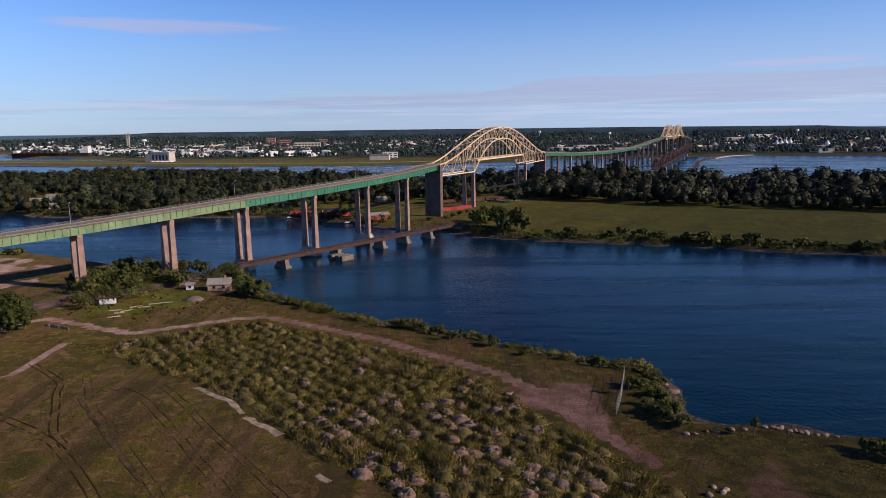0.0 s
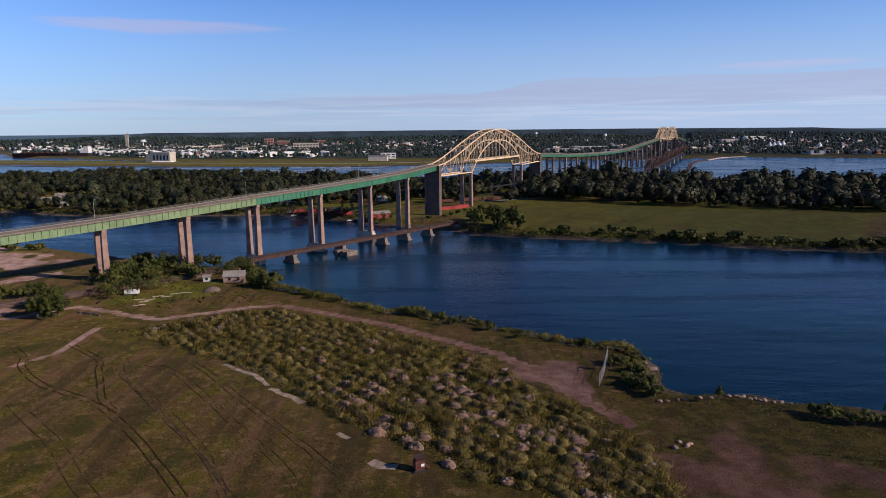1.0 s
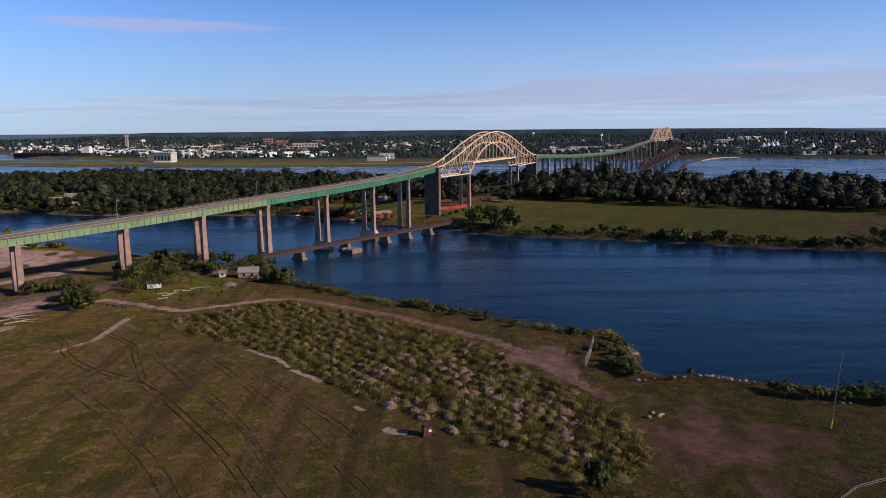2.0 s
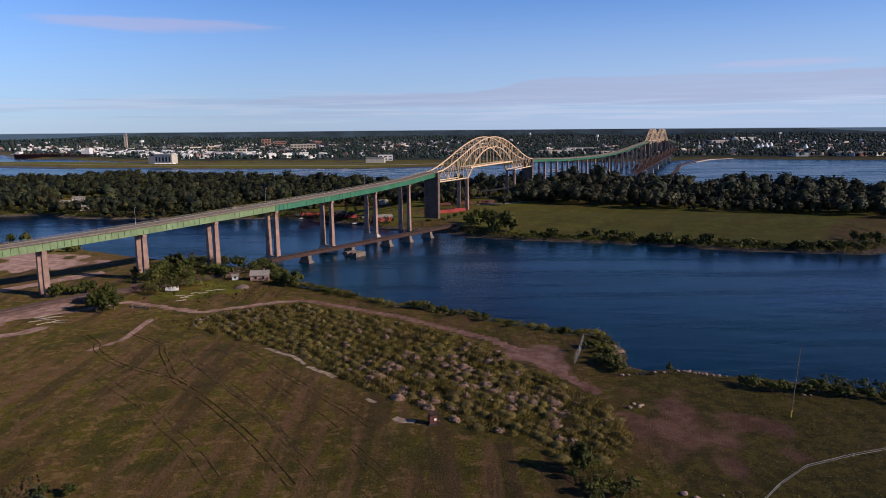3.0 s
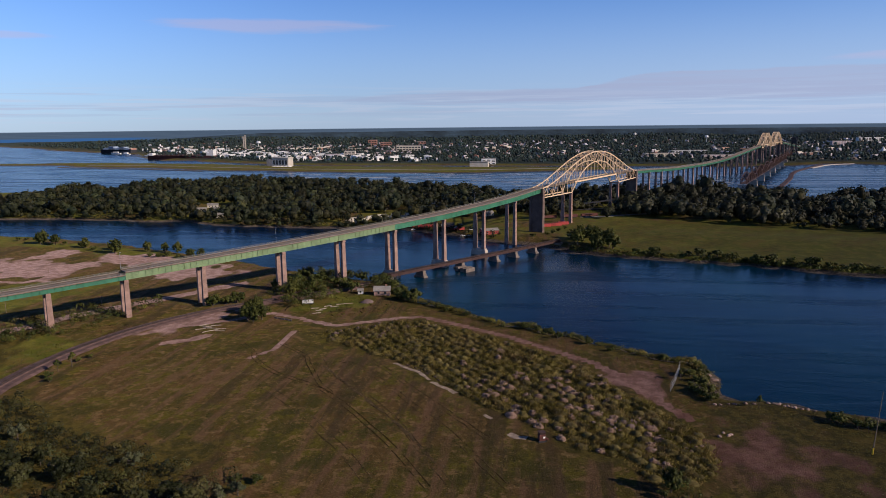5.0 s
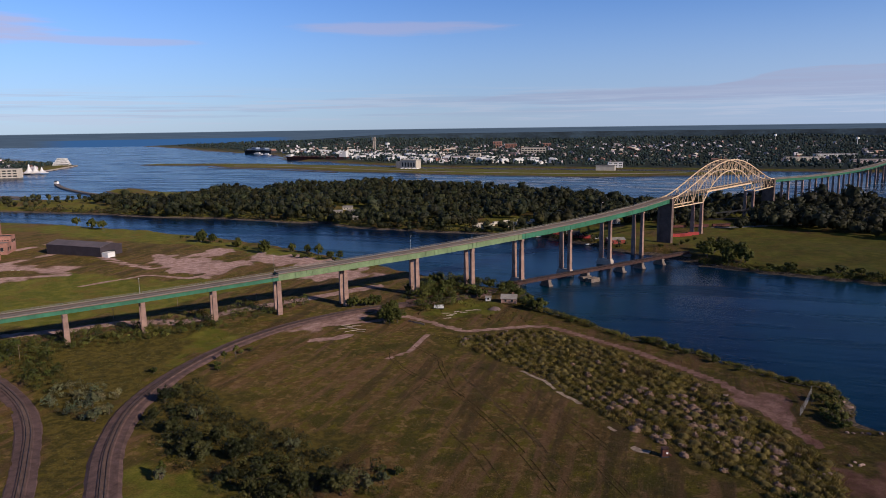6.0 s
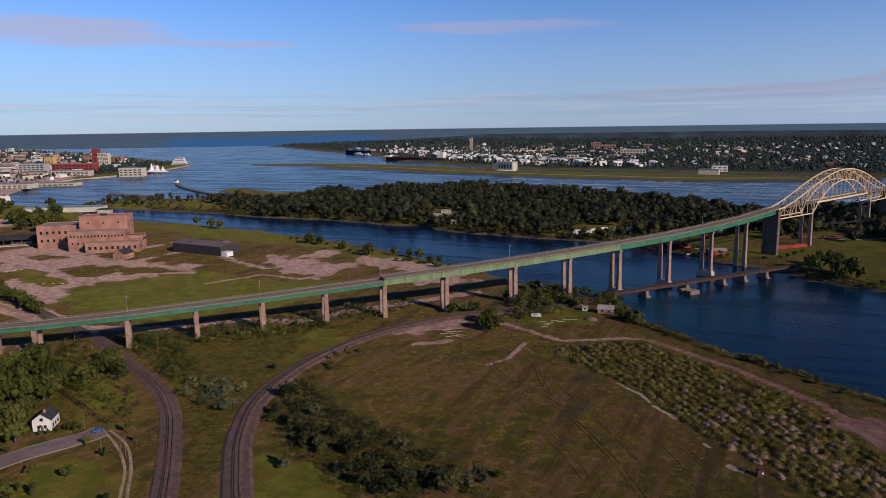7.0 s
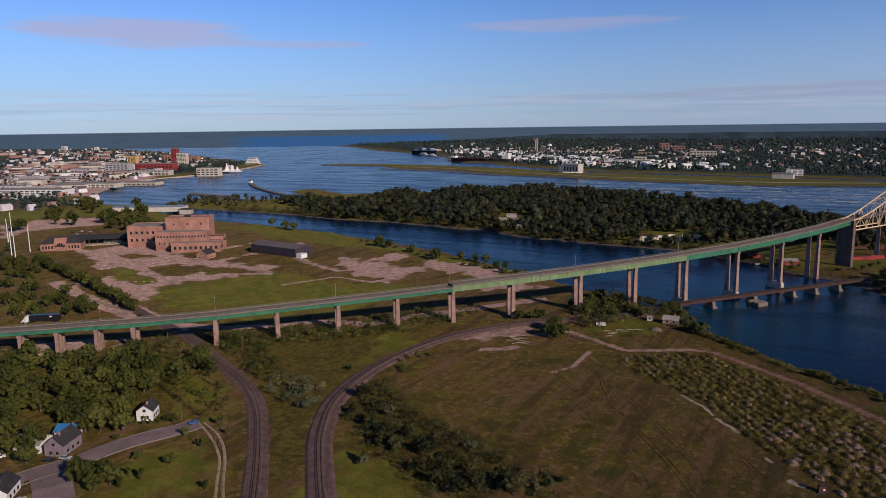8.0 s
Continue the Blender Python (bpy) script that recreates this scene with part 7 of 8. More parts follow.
def mill_block(x0, x1, y0, y1, h, roof, rows=(), w=1.6, wh=2.6, left=True, z0=-0.5):
    """A brick block with a parapet and rows of windows: rows of (sill height, count)."""
    b = part("block", Shape().box(x0, x1, y0, y1, z0, h), M["brick"], mill)
    part("roof", Shape().box(x0 + 0.4, x1 - 0.4, y0 + 0.4, y1 - 0.4, h, h + 0.12), roof, b)
    sh = Shape()
    sh.box(x0 - 0.1, x1 + 0.1, y0 - 0.1, y0 + 0.4, h, h + 0.8), sh.box(x0 - 0.1, x1 + 0.1, y1 - 0.4, y1 + 0.1, h, h + 0.8)
    sh.box(x0 - 0.1, x0 + 0.4, y0 + 0.4, y1 - 0.4, h, h + 0.8), sh.box(x1 - 0.4, x1 + 0.1, y0 + 0.4, y1 - 0.4, h, h + 0.8)
    part("parapet", sh, M["brick"], b)
    for z, n in rows:
        windows(b, n, x0 + 1.5, x1 - 1.5, y0, z, w, wh)
    if left and rows:
        for z, n in rows[:1]:
            windows(b, max(2, int(n * (y1 - y0) / (x1 - x0))), -y1 + 1.5, -y0 - 1.5, x0, z, w, wh, -90)
            windows(b, max(2, int(n * (y1 - y0) / (x1 - x0))), y0 + 1.5, y1 - 1.5, -x1, z, w, wh, 90)


mill_block(0, 50, 0, 14, 10.0, M["roof_grey"], ((3.6, 9),), 2.2, 3.2)
mill_block(-20, 34, 14, 32, 19.5, M["roof_grey"], ((14.0, 16), (7.0, 10)), 1.4, 2.2)
mill_block(-14, 32, 32, 54, 32.5, M["brick"], ((25.0, 3),), 1.4, 2.0)
mill_block(-58, -14.5, 40, 72, 23.0, M["roof_grey"], ((15.0, 7), (7.0, 7)), 2.2, 3.0)
mill_block(34.2, 50, 14.2, 28, 14.5, M["roof_dark"], ((9.4, 6),), 1.4, 2.2)
part("stack_vent", Shape().box(4, 10, 40, 44, 32.6, 34.6), M["dark_steel"], mill)

house("gatehouse", "small brick gabled gatehouse with pale doors", -556, 333, 105, 15, 12, 5.2, 9.0, M["brick"], M["roof_dark"], "mill buildings", 3, False, "building")
shed2 = thing("long_shed", "long dark metal shed with a brown-grey roof", "shed", -503, 385, 3.6, -4, "mill buildings")
part("wall", Shape().house(-33, 31, -12, 12, -0.4, 9.0, 11.6), M["dark_shed"], shed2)
part("roof", Shape().gable(-33, 31, -12, 12, 9.0, 11.6, 0.3), M["town_b"], shed2)
part("sliding_door", Shape().box(-0.05, 0.3, -3.5, 3.5, 0, 5.5), M["dark_steel"], shed2).location = (31, 0, 0)
part("annex", Shape().box(31.1, 38, -11, -3, -0.4, 4.6), M["white"], shed2)

station = thing("station", "red brick station with an arched window and dark hipped roof", "building", -739, 299, 3.6, 42, "mill buildings")
station.scale = (1.0, 1.0, 1.45)
part("wall", Shape().box(-20, 20, -9, 9, -0.4, 5.5), M["brick"], station)
a = [(-21, -10, 5.5), (21, -10, 5.5), (21, 10, 5.5), (-21, 10, 5.5)]
part("roof", Shape().hexa(a, [(-12, -1, 10), (12, -1, 10), (12, 1, 10), (-12, 1, 10)]), M["roof_dark"], station)
part("gable", Shape().house(-6, 6, -11, 0, -0.4, 6.0, 9.5), M["brick"], station)
for k in range(5):
    part("window", Shape().box(-5 + 2 * k + 0.1, -5 + 2 * k + 1.8, -11.15, -10.95, 3.0, 3.0 + 2.6 * math.sin(math.pi * (k + 0.5) / 5) + 0.6), M["glass"], station)
windows(station, 4, -19, -7, -9, 1.4, 1.6, 2.4)
windows(station, 4, 7, 19, -9, 1.4, 1.6, 2.4)

canopy = thing("platform_canopy", "long dark platform canopy on posts", "canopy", -728, 350, 3.6, 42, "mill buildings")
canopy.scale = (1.0, 1.0, 1.3)
part("roof", Shape().gable(-42, 42, -13, 13, 5.6, 8.2, 0.6, 0.4), M["roof_dark"], canopy)
part("back_wall", Shape().box(-40, 40, 4, 5, -0.4, 6.8), M["roof_dark"], canopy)
for k in range(10):
    part("post", Shape().box(-38 + 8.4 * k - 0.25, -38 + 8.4 * k + 0.25, -11.6, -11.1, -0.4, 5.8), M["wood"], canopy)
part("platform", Shape().box(-44, 44, -14, 12, -0.4, 0.9), M["pale_concrete"], canopy)
house("shelter", "low flat-roofed pale hut beside the platform", -728, 352, 42, 20, 9, 3.2, 4.4, M["cream"], M["roof_grey"], "mill buildings", 4, False, "building")

ware = thing("warehouse", "long cream warehouse with a blue-grey roof", "warehouse", -962, 585, 3.6, 31, "mill buildings")
part("wall", Shape().box(-58, 52, -13, 13, -0.4, 7.0), M["cream"], ware)
part("roof", Shape().gable(-58, 52, -13, 13, 7.0, 8.6, 0.5), M["blue_grey_roof"], ware)
for k in range(11):
    part("panel_rib", Shape().box(-53 + 10 * k, -52.6 + 10 * k, -13.15, -13.0, -0.4, 7.0), M["pale_concrete"], ware)
gate = thing("lock_gate", "dark concrete gate house at the canal head", "building", -902, 600, 0.5, 31, "mill buildings")
part("wall", Shape().box(-9, 9, -6, 6, -3, 7), M["pale_concrete"], gate)
part("roof", Shape().box(-10, 10, -7, 7, 7, 7.8), M["roof_dark"], gate)


# ---- far shores, towns, ships ----
def office(name, label, x, y, rz, lx, ly, h, wall, bands=4, group="city buildings", z=None, category="building"):
    """A flat-roofed block with a row of windows for every storey or two."""
    t = thing(name, label, category, x, y, float(height(x, y)) - 0.5 if z is None else z, rz, group)
    part("wall", Shape().box(-lx / 2, lx / 2, -ly / 2, ly / 2, 0, h), wall, t)
    part("roof", Shape().box(-lx / 2 - 0.4, lx / 2 + 0.4, -ly / 2 - 0.4, ly / 2 + 0.4, h, h + 0.7), M["roof_grey"], t)
    for k in range(bands):
        z0 = 1.2 + (h - 1.5) * k / bands
        n = max(3, int(lx / 11))
        w, hh = lx * 0.7 / n, (h - 1.5) / bands * 0.5
        me = shared(("office", round(w, 2), round(hh, 2)), lambda: Shape().box(0, w, -0.15, 0.1, 0, hh).mesh("window", M["glass"]))
        for i in range(n):
            part("window", me, None, t).location = (-lx / 2 + lx * (i + 0.15) / n, -ly / 2, z0)
    return t


for (x, y), lx, ly, h, wall, n, label in zip(
        [(-2233, 1490), (-1873, 1306), (-2248, 1684), (-2018, 1517), (-2002, 1522), (-1572, 1245), (-4285, 2513), (-4022, 2555), (-1891, 1189), (-1719, 1171), (-1438, 671), (-1501, 954), (-1486, 840), (-2399, 1777), (-2284, 1806), (-1817, 935), (-1951, 1117), (-2210, 1083), (-1603, 717), (-1520, 795)],
        (30, 120, 22, 18, 18, 62, 28, 20, 70, 110, 150, 120, 110, 50, 40, 120, 60, 90, 70, 90),
        (24, 40, 22, 20, 20, 30, 22, 20, 30, 30, 40, 40, 40, 30, 30, 50, 40, 50, 40, 40),
        (32, 24, 54, 46, 46, 27, 26, 26, 30, 14, 12, 11, 10, 24, 22, 9, 18, 9, 10, 9),
        ("ochre", "red_paint", "red_paint", "cream", "cream", "cream", "white", "white", "grey_paint", "cream", "white", "cream", "cream", "brick", "brick", "town_a", "town_a", "town_a", "white", "town_a"),
        (8, 5, 12, 10, 10, 4, 6, 6, 5, 3, 3, 2, 2, 5, 5, 2, 4, 2, 2, 2),
        ("ochre apartment block", "long red office complex", "dark red tower block", "cream apartment tower", "cream apartment tower", "large windowless cream block", "white high-rise far off", "white high-rise far off",
         "grey shopping block", "long cream mall building", "long white industrial hall", "low cream waterfront hall", "low pale hall", "brick civic block", "brick civic block", "low pale warehouse", "pale office block", "low pale warehouse", "white low factory", "low pale warehouse")):
    office("city_building", label + " of the near city", x, y, 25, lx, ly, h, M[wall], n)
# tent roofs on the waterfront
for k, ((x, y), h) in enumerate(zip([(-1637, 1370), (-1621, 1375), (-1605, 1381)], (24, 20, 15))):
    sh = Shape()
    n, r = 12, 17
    rings = [(1, 0), (0.5, 0.22), (0.22, 0.52), (0.05, 1)]
    sh.add([(math.cos(6.283 * i / n) * r * f, math.sin(6.283 * i / n) * r * f, h * e) for f, e in rings for i in range(n)],
           [(q * n + i, q * n + (i + 1) % n, q * n + n + (i + 1) % n, q * n + n + i) for q in range(3) for i in range(n)] + [tuple(range(3 * n, 4 * n))])
    ob = part("tent_roof", sh, M["white"])
    ob.location = (x, y, 3.5)
    tagged(ob, "white peaked tent roof on the waterfront", "tent", "tent roofs")
t = thing("stepped_hall", "white stepped waterfront hall on the point", "building", *[(-1885, 1723)][0], 3.0, 30, "city buildings")
for k in range(4):
    part("storey", Shape().box(-26 + 5 * k, 26 - 3 * k, -12 + k, 12 - k, 6 * k, 6 * k + 5.6), M["white"], t)
    part("window_row", Shape().box(-24 + 5 * k, 24 - 3 * k, -12.2 + k, -12 + k, 6 * k + 2, 6 * k + 4), M["glass"], t)

# many lesser buildings in both towns
TOWN_MESH = []
for k, (lx, ly, h, r) in enumerate(((14, 10, 6, 3.4), (18, 12, 7, 4.0), (26, 16, 7, 0), (40, 22, 8, 0), (12, 9, 5, 3.5), (60, 30, 9, 0))):
    if r:
        TOWN_MESH.append((Shape().house(-lx / 2, lx / 2, -ly / 2, ly / 2, -1, h, h + r), Shape().gable(-lx / 2, lx / 2, -ly / 2, ly / 2, h, h + r)))
    else:
        TOWN_MESH.append((Shape().box(-lx / 2, lx / 2, -ly / 2, ly / 2, -1, h), Shape().box(-lx / 2 - 0.3, lx / 2 + 0.3, -ly / 2 - 0.3, ly / 2 + 0.3, h, h + 0.6)))
WALLS = [M["white"], M["town_a"], M["shed_brick"], M["cream"], M["brick"], M["town_a"]]
ROOFS = [M["town_b"], M["roof_grey"], M["town_b"], M["cream"], M["roof_dark"]]
tr = np.random.RandomState(77)


def town(poly, count, label, group, near, far, kinds, big=1.0):
    n = 0
    xs, ys = [p[0] for p in poly], [p[1] for p in poly]
    while n < count:
        x, y = tr.uniform(min(xs), max(xs)), tr.uniform(min(ys), max(ys))
        if float(distance_inside(np.array(x), np.array(y), poly)) < 15 or not near < math.hypot(x, y) < far:
            continue
        k = kinds[tr.randint(len(kinds))]
        wall, roof = WALLS[tr.randint(len(WALLS))], ROOFS[tr.randint(len(ROOFS))]
        t = thing("town_house" if k in (0, 1, 4) else "town_hall", label + (" with a pitched roof" if k in (0, 1, 4) else " with a flat roof"), "building", x, y, float(height(x, y)), tr.uniform(0, 90), group)
        s = tr.uniform(0.8, 1.5) * big
        t.scale = (s, s, tr.uniform(0.8, 1.3) * big)
        part("wall", shared(("tw", k, wall.name), lambda: TOWN_MESH[k][0].mesh("wall", wall)), None, t)
        part("roof", shared(("tr", k, roof.name), lambda: TOWN_MESH[k][1].mesh("roof", roof)), None, t)
        n += 1


town([(-2516, 1179), (-2564, 1450), (-2304, 1526), (-1899, 1374), (-1704, 1216), (-1458, 863), (-1321, 705), (-1429, 600)], 110, "small pale city building", "city houses", 1000, 4000, (0, 1, 2, 3, 2, 5))
town([(-3957, 1946), (-3555, 2406), (-2360, 1746), (-1948, 1369), (-2455, 1147)], 60, "distant pale city house", "city houses", 1500, 4500, (0, 1, 2, 3), 1.3)
town([(-1900, 2850), (-1500, 2620), (-1150, 2250), (-700, 1950), (-200, 1900), (400, 2000), (500, 2500), (0, 3000), (-700, 3300), (-1500, 3400)], 210, "small pale town house", "far town houses", 1500, 4500, (0, 1, 4, 2, 0, 1), 0.95)
town([(-1500, 2700), (-1100, 2350), (-600, 2300), (-300, 2500), (-600, 2900), (-1300, 3100)], 40, "pale downtown block of the far town", "far town houses", 1500, 4500, (2, 3, 3, 1), 1.05)
town([(500, 2050), (1100, 1950), (2000, 1900), (2500, 2600), (1200, 3200), (500, 2800)], 80, "small pale town house", "far town houses", 1500, 4500, (0, 1, 2, 3, 0), 1.0)
town([(620, 1720), (760, 1790), (1000, 1720), (1700, 1680), (1700, 1800), (900, 1850)], 22, "low harbour shed on the far shore", "harbour sheds", 1500, 3500, (2, 3, 5, 3), 1.0)
for (x, y), lx, h, wall in zip([(-475, 2522), (-756, 3152), (-662, 3009), (-590, 2105), (-639, 2074), (-126, 1722), (-530, 3148), (483, 2267), (502, 1924), (1233, 2996), (1468, 3283), (360, 2078)], (90, 40, 50, 34, 40, 36, 50, 120, 110, 80, 110, 90), (26, 30, 24, 22, 14, 14, 20, 12, 12, 16, 16, 11),
                             ("cream", "brick", "brick", "cream", "town_a", "white", "brick", "white", "town_a", "town_a", "white", "cream")):
    office("town_building", "large pale building of the far town", x, y, 8, lx, 26, h, M[wall], 3, "far town buildings")



def far_houses(name, label, poly, count, mat, seed, near=1200, big=1.0):
    """Houses too far off to count: one mesh of small gabled boxes."""
    rs, sh, n = np.random.RandomState(seed), Shape(), 0
    xs, ys = [p[0] for p in poly], [p[1] for p in poly]
    x, y = rs.uniform(min(xs), max(xs), count * 6), rs.uniform(min(ys), max(ys), count * 6)
    ok = (distance_inside(x, y, poly) > 12) & (np.hypot(x, y) > near) & (waves(x, y, 170, seed) > rs.uniform(-1.0, 0.5, x.size))
    x, y = x[ok][:count], y[ok][:count]
    for px, py, z in zip(x, y, height(x, y)):
        a, l, w, h = rs.uniform(0, 3.14), rs.uniform(5, 10) * big, rs.uniform(3.5, 6) * big, rs.uniform(5, 8) * big
        u, v = Vector((math.cos(a), math.sin(a), 0)), Vector((-math.sin(a), math.cos(a), 0))
        c, r = Vector((px, py, z)), rs.choice([0.0, 3.0])
        q = [c - u * l - v * w, c + u * l - v * w, c + u * l + v * w, c - u * l + v * w]
        up_ = Vector((0, 0, h))
        sh.add([tuple(p) for p in q] + [tuple(p + up_) for p in q] + [tuple(c - u * l + up_ + Vector((0, 0, r))), tuple(c + u * l + up_ + Vector((0, 0, r)))],
               [(0, 1, 5, 4), (2, 3, 7, 6), (1, 2, 6, 9, 5), (3, 0, 4, 8, 7), (4, 5, 9, 8), (6, 7, 8, 9)])
    tagged(part(name, sh, mat), label, "houses", kind="stuff")


FAR_STREETS = [(-1900, 2850), (-1500, 2560), (-1150, 2200), (-700, 1900), (-200, 1850), (400, 1950), (1100, 1900), (2200, 1850), (3000, 2500), (1500, 3700), (-700, 3900), (-2000, 3600)]
far_houses("distant_houses", "countless small pale houses of the far town", FAR_STREETS, 420, M["pale_house"], 101)
far_houses("distant_houses", "countless small brick houses of the far town", FAR_STREETS, 180, M["brick_house"], 102)
far_houses("distant_houses", "bright white sheds and houses along the far waterfront", [(-1900, 2820), (-1500, 2560), (-1150, 2200), (-700, 1900), (-300, 1830), (-300, 2000), (-700, 2250), (-1100, 2600), (-1600, 2950)], 190, M["white"], 105, 1200, 1.5)
far_houses("distant_houses", "countless small pale houses of the near city", CITY, 380, M["pale_house"], 103, 1250)
far_houses("distant_houses", "countless small brick houses of the near city", CITY, 170, M["brick_house"], 104, 1250)
tower = thing("observation_tower", "tall slim concrete observation tower in the far town", "tower", -1250, 2840, float(height(-1250, 2840)), 10)
for o in (-3.5, 3.5):
    part("shaft", Shape().box(o - 2.0, o + 2.0, -4, 4, 0, 62 + o), M["pale_concrete"], tower)
for k in range(3):
    part("platform", Shape().box(-8, 8, -6, 6, 50 + 5 * k, 51.5 + 5 * k), M["pale_concrete"], tower)
t = thing("water_tower", "white water tower above the far town", "tower", -1195, 2860, float(height(-1195, 2860)), 0)
part("tank", Shape().tube((0, 0, 30), (0, 0, 38), 11, 8, 14), M["white"], t)
part("stem", Shape().tube((0, 0, 0), (0, 0, 30), 2.4, 1.8, 10), M["white"], t)
for x, y in [(728, 3094), (490, 3563), (1555, 3117)]:
    t = thing("water_tower", "pale water tower on the far horizon", "tower", x, y, float(height(x, y)), 0, "water towers")
    part("tank", Shape().tube((0, 0, 32), (0, 0, 41), 7, 6, 14), M["white"], t)
    part("stem", Shape().tube((0, 0, 0), (0, 0, 32), 1.6, 1.2, 10), M["white"], t)

plant_house = thing("power_house", "cream stone powerhouse with tall openings at the rapids", "building", -652, 1655, 1.5, -14)
part("wall", Shape().box(-22, 26, -12, 12, -3, 23), M["cream"], plant_house)
part("roof", Shape().box(-23, 27, -13, 13, 23, 25), M["cream"], plant_house)
part("side_wing", Shape().box(-38, -22.1, -12, 14, -3, 20), M["pale_concrete"], plant_house)
for k in range(5):
    part("window", Shape().box(-18 + 9 * k, -13.5 + 9 * k, -12.4, -11.9, 7, 18), M["glass"], plant_house)
for k in range(5):
    part("spillway_pier", Shape().box(-14 + 12 * k, -10.5 + 12 * k, -26, -12.2, -5, 4), M["white"], plant_house)
weir = thing("control_dam", "low concrete control dam along the rapids", "dam", 0, 0, 0)
part("wall", Shape().beam((-590, 1600, 1.5), (-430, 1500, 1.5), 6, 5), M["stone"], weir)
for k in range(8):
    q = Vector((-590, 1600, 3)).lerp(Vector((-430, 1500, 3)), k / 7)
    part("gate_tower", Shape().box(q.x - 1.5, q.x + 1.5, q.y - 3, q.y + 3, -2, 4.5), M["stone"], weir)
lockhouse = thing("lock_building", "pale lock control building", "building", -140, 1600, 3.5, -5)
part("wall", Shape().box(-22, 22, -8, 8, -1, 12), M["cream"], lockhouse)
part("roof", Shape().box(-23, 23, -9, 9, 12, 13), M["roof_grey"], lockhouse)


def ship(name, label, x, y, rz, length, beam, deck, hull, houses):
    """A long hull with a raked bow, and deckhouses: (from, to, height, material)."""
    t = thing(name, label, "ship", x, y, 0, rz)
    h, b = length / 2, beam / 2
    low = [(-h + 6, -b * 0.5, -1), (h - 2, -b, -1), (h, 0, -1), (h - 2, b, -1), (-h + 6, b * 0.5, -1), (-h + 3, 0, -1)]
    top = [(-h + 10, -b, deck), (h, -b, deck), (h + 1, 0, deck), (h, b, deck), (-h + 10, b, deck), (-h, 0, deck + 1.5)]
    sh = Shape()
    sh.add(low + top, [(5, 4, 3, 2, 1, 0), (6, 7, 8, 9, 10, 11)] + [(i, (i + 1) % 6, 6 + (i + 1) % 6, 6 + i) for i in range(6)])
    part("hull", sh, hull, t)
    for a, c, z, mat in houses:
        part("deckhouse", Shape().box(a, c, -b * 0.75, b * 0.75, deck + 0.05, deck + z), mat, t)
    return t


s = ship("freighter", "long dark lake freighter with a white superstructure at the quay", -1175, 2135, -4, 250, 26, 13, M["ship_hull"],
         [(108, 122, 19, M["white"]), (96, 107.8, 10, M["white"]), (-112, -100, 8, M["white"])] + [(-90 + 18 * k, -80 + 18 * k, 3, M["rust"]) for k in range(9)])
part("funnel", Shape().tube((115, 0, 30), (115, 0, 40), 3, 2.6, 10), M["rust"], s)
for k in range(3):
    part("derrick", Shape().tube((-60 + 50 * k, 0, 13), (-60 + 50 * k, 0, 34), 0.9, 0.5, 6), M["rust"], s)
s = ship("museum_hall_ship", "dark hulled harbour ship with pale stepped decks", -1745, 2690, -18, 190, 34, 17, M["dark_steel"],
         [(-70, 80, 7, M["white"]), (-40, -10, 13, M["blue_grey_roof"]), (20, 50, 12, M["blue_grey_roof"]), (81, 94, 6, M["brick"])])
for (x, y), l in zip([(-1730, 2650), (-1625, 2551), (-1422, 2379), (-1368, 2342), (-1482, 2525)], (50, 40, 60, 40, 30)):
    ship("boat", "white harbour boat at the far quay", x, y, -10, l, 9, 4, M["white"], [(-l * 0.2, l * 0.25, 6, M["white"])])
# white water in the rapids
fr = np.random.RandomState(91)
foam = Shape()
for k in range(260):
    u = fr.uniform(0, 1)
    c = Vector((-560, 1400, 0)).lerp(Vector((330, 1250, 0)), u) + Vector((fr.uniform(-60, 60), fr.uniform(-190, 110), 0))
    if max(float(distance_inside(np.array(c.x), np.array(c.y), q)) for q in (ISLAND, LOCK_WALL, FAR_TOWN)) > -12:
        continue
    l, w, n = fr.uniform(6, 34), fr.uniform(1.0, 3.2), 10
    a = fr.uniform(-0.35, 0.1)
    ring = []
    for i in range(n):
        b = 6.283 * i / n
        x, y = math.cos(b) * l * fr.uniform(0.7, 1.1), math.sin(b) * w * fr.uniform(0.5, 1.3)
        ring.append((c.x + x * math.cos(a) - y * math.sin(a), c.y + x * math.sin(a) + y * math.cos(a), 0.06))
    foam.add(ring + [(c.x, c.y, 0.25)], [(i, (i + 1) % n, n) for i in range(n)])
tagged(part("white_water", foam, M["foam"]), "broken white water of the shallow rapids", "rapids", kind="stuff")

# breakwaters and piers
def mole(label, line, wide, top, mat):
    pts = resample(line, 25)
    ob = part("breakwater", ribbon(pts, np.zeros(len(pts)), [(-wide / 2 - 2, -2), (-wide / 2, top), (wide / 2, top), (wide / 2 + 2, -2)]), mat)
    tagged(ob, label, "breakwater", kind="structure")


mole("dark timber-and-stone breakwater", [(-1248, 1080), (-1150, 1000), (-1038, 930), (-930, 875), (-840, 835)], 9, 2.2, M["stone"])
mole("stone breakwater of the rapids", [(373, 1065), (450, 1250), (532, 1456), (670, 1690)], 7, 1.6, M["rust"])
mole("low weir across the head of the rapids", [(600, 1560), (690, 1690), (780, 1735)], 5, 1.2, M["pale_concrete"])
mole("dark harbour pier", [(-1170, 838), (-1110, 828), (-1050, 822)], 10, 2.4, M["stone"])
mole("dark low training wall in the river", [(-1300, 1690), (-1000, 1600), (-800, 1515)], 6, 1.3, M["stone"])
light = thing("harbour_light", "small white light hut at the breakwater's end", "lighthouse", -1248, 1080, 2.2)
part("hut", Shape().house(-4, 4, -3, 3, 0, 4.5, 6.5), M["white"], light)
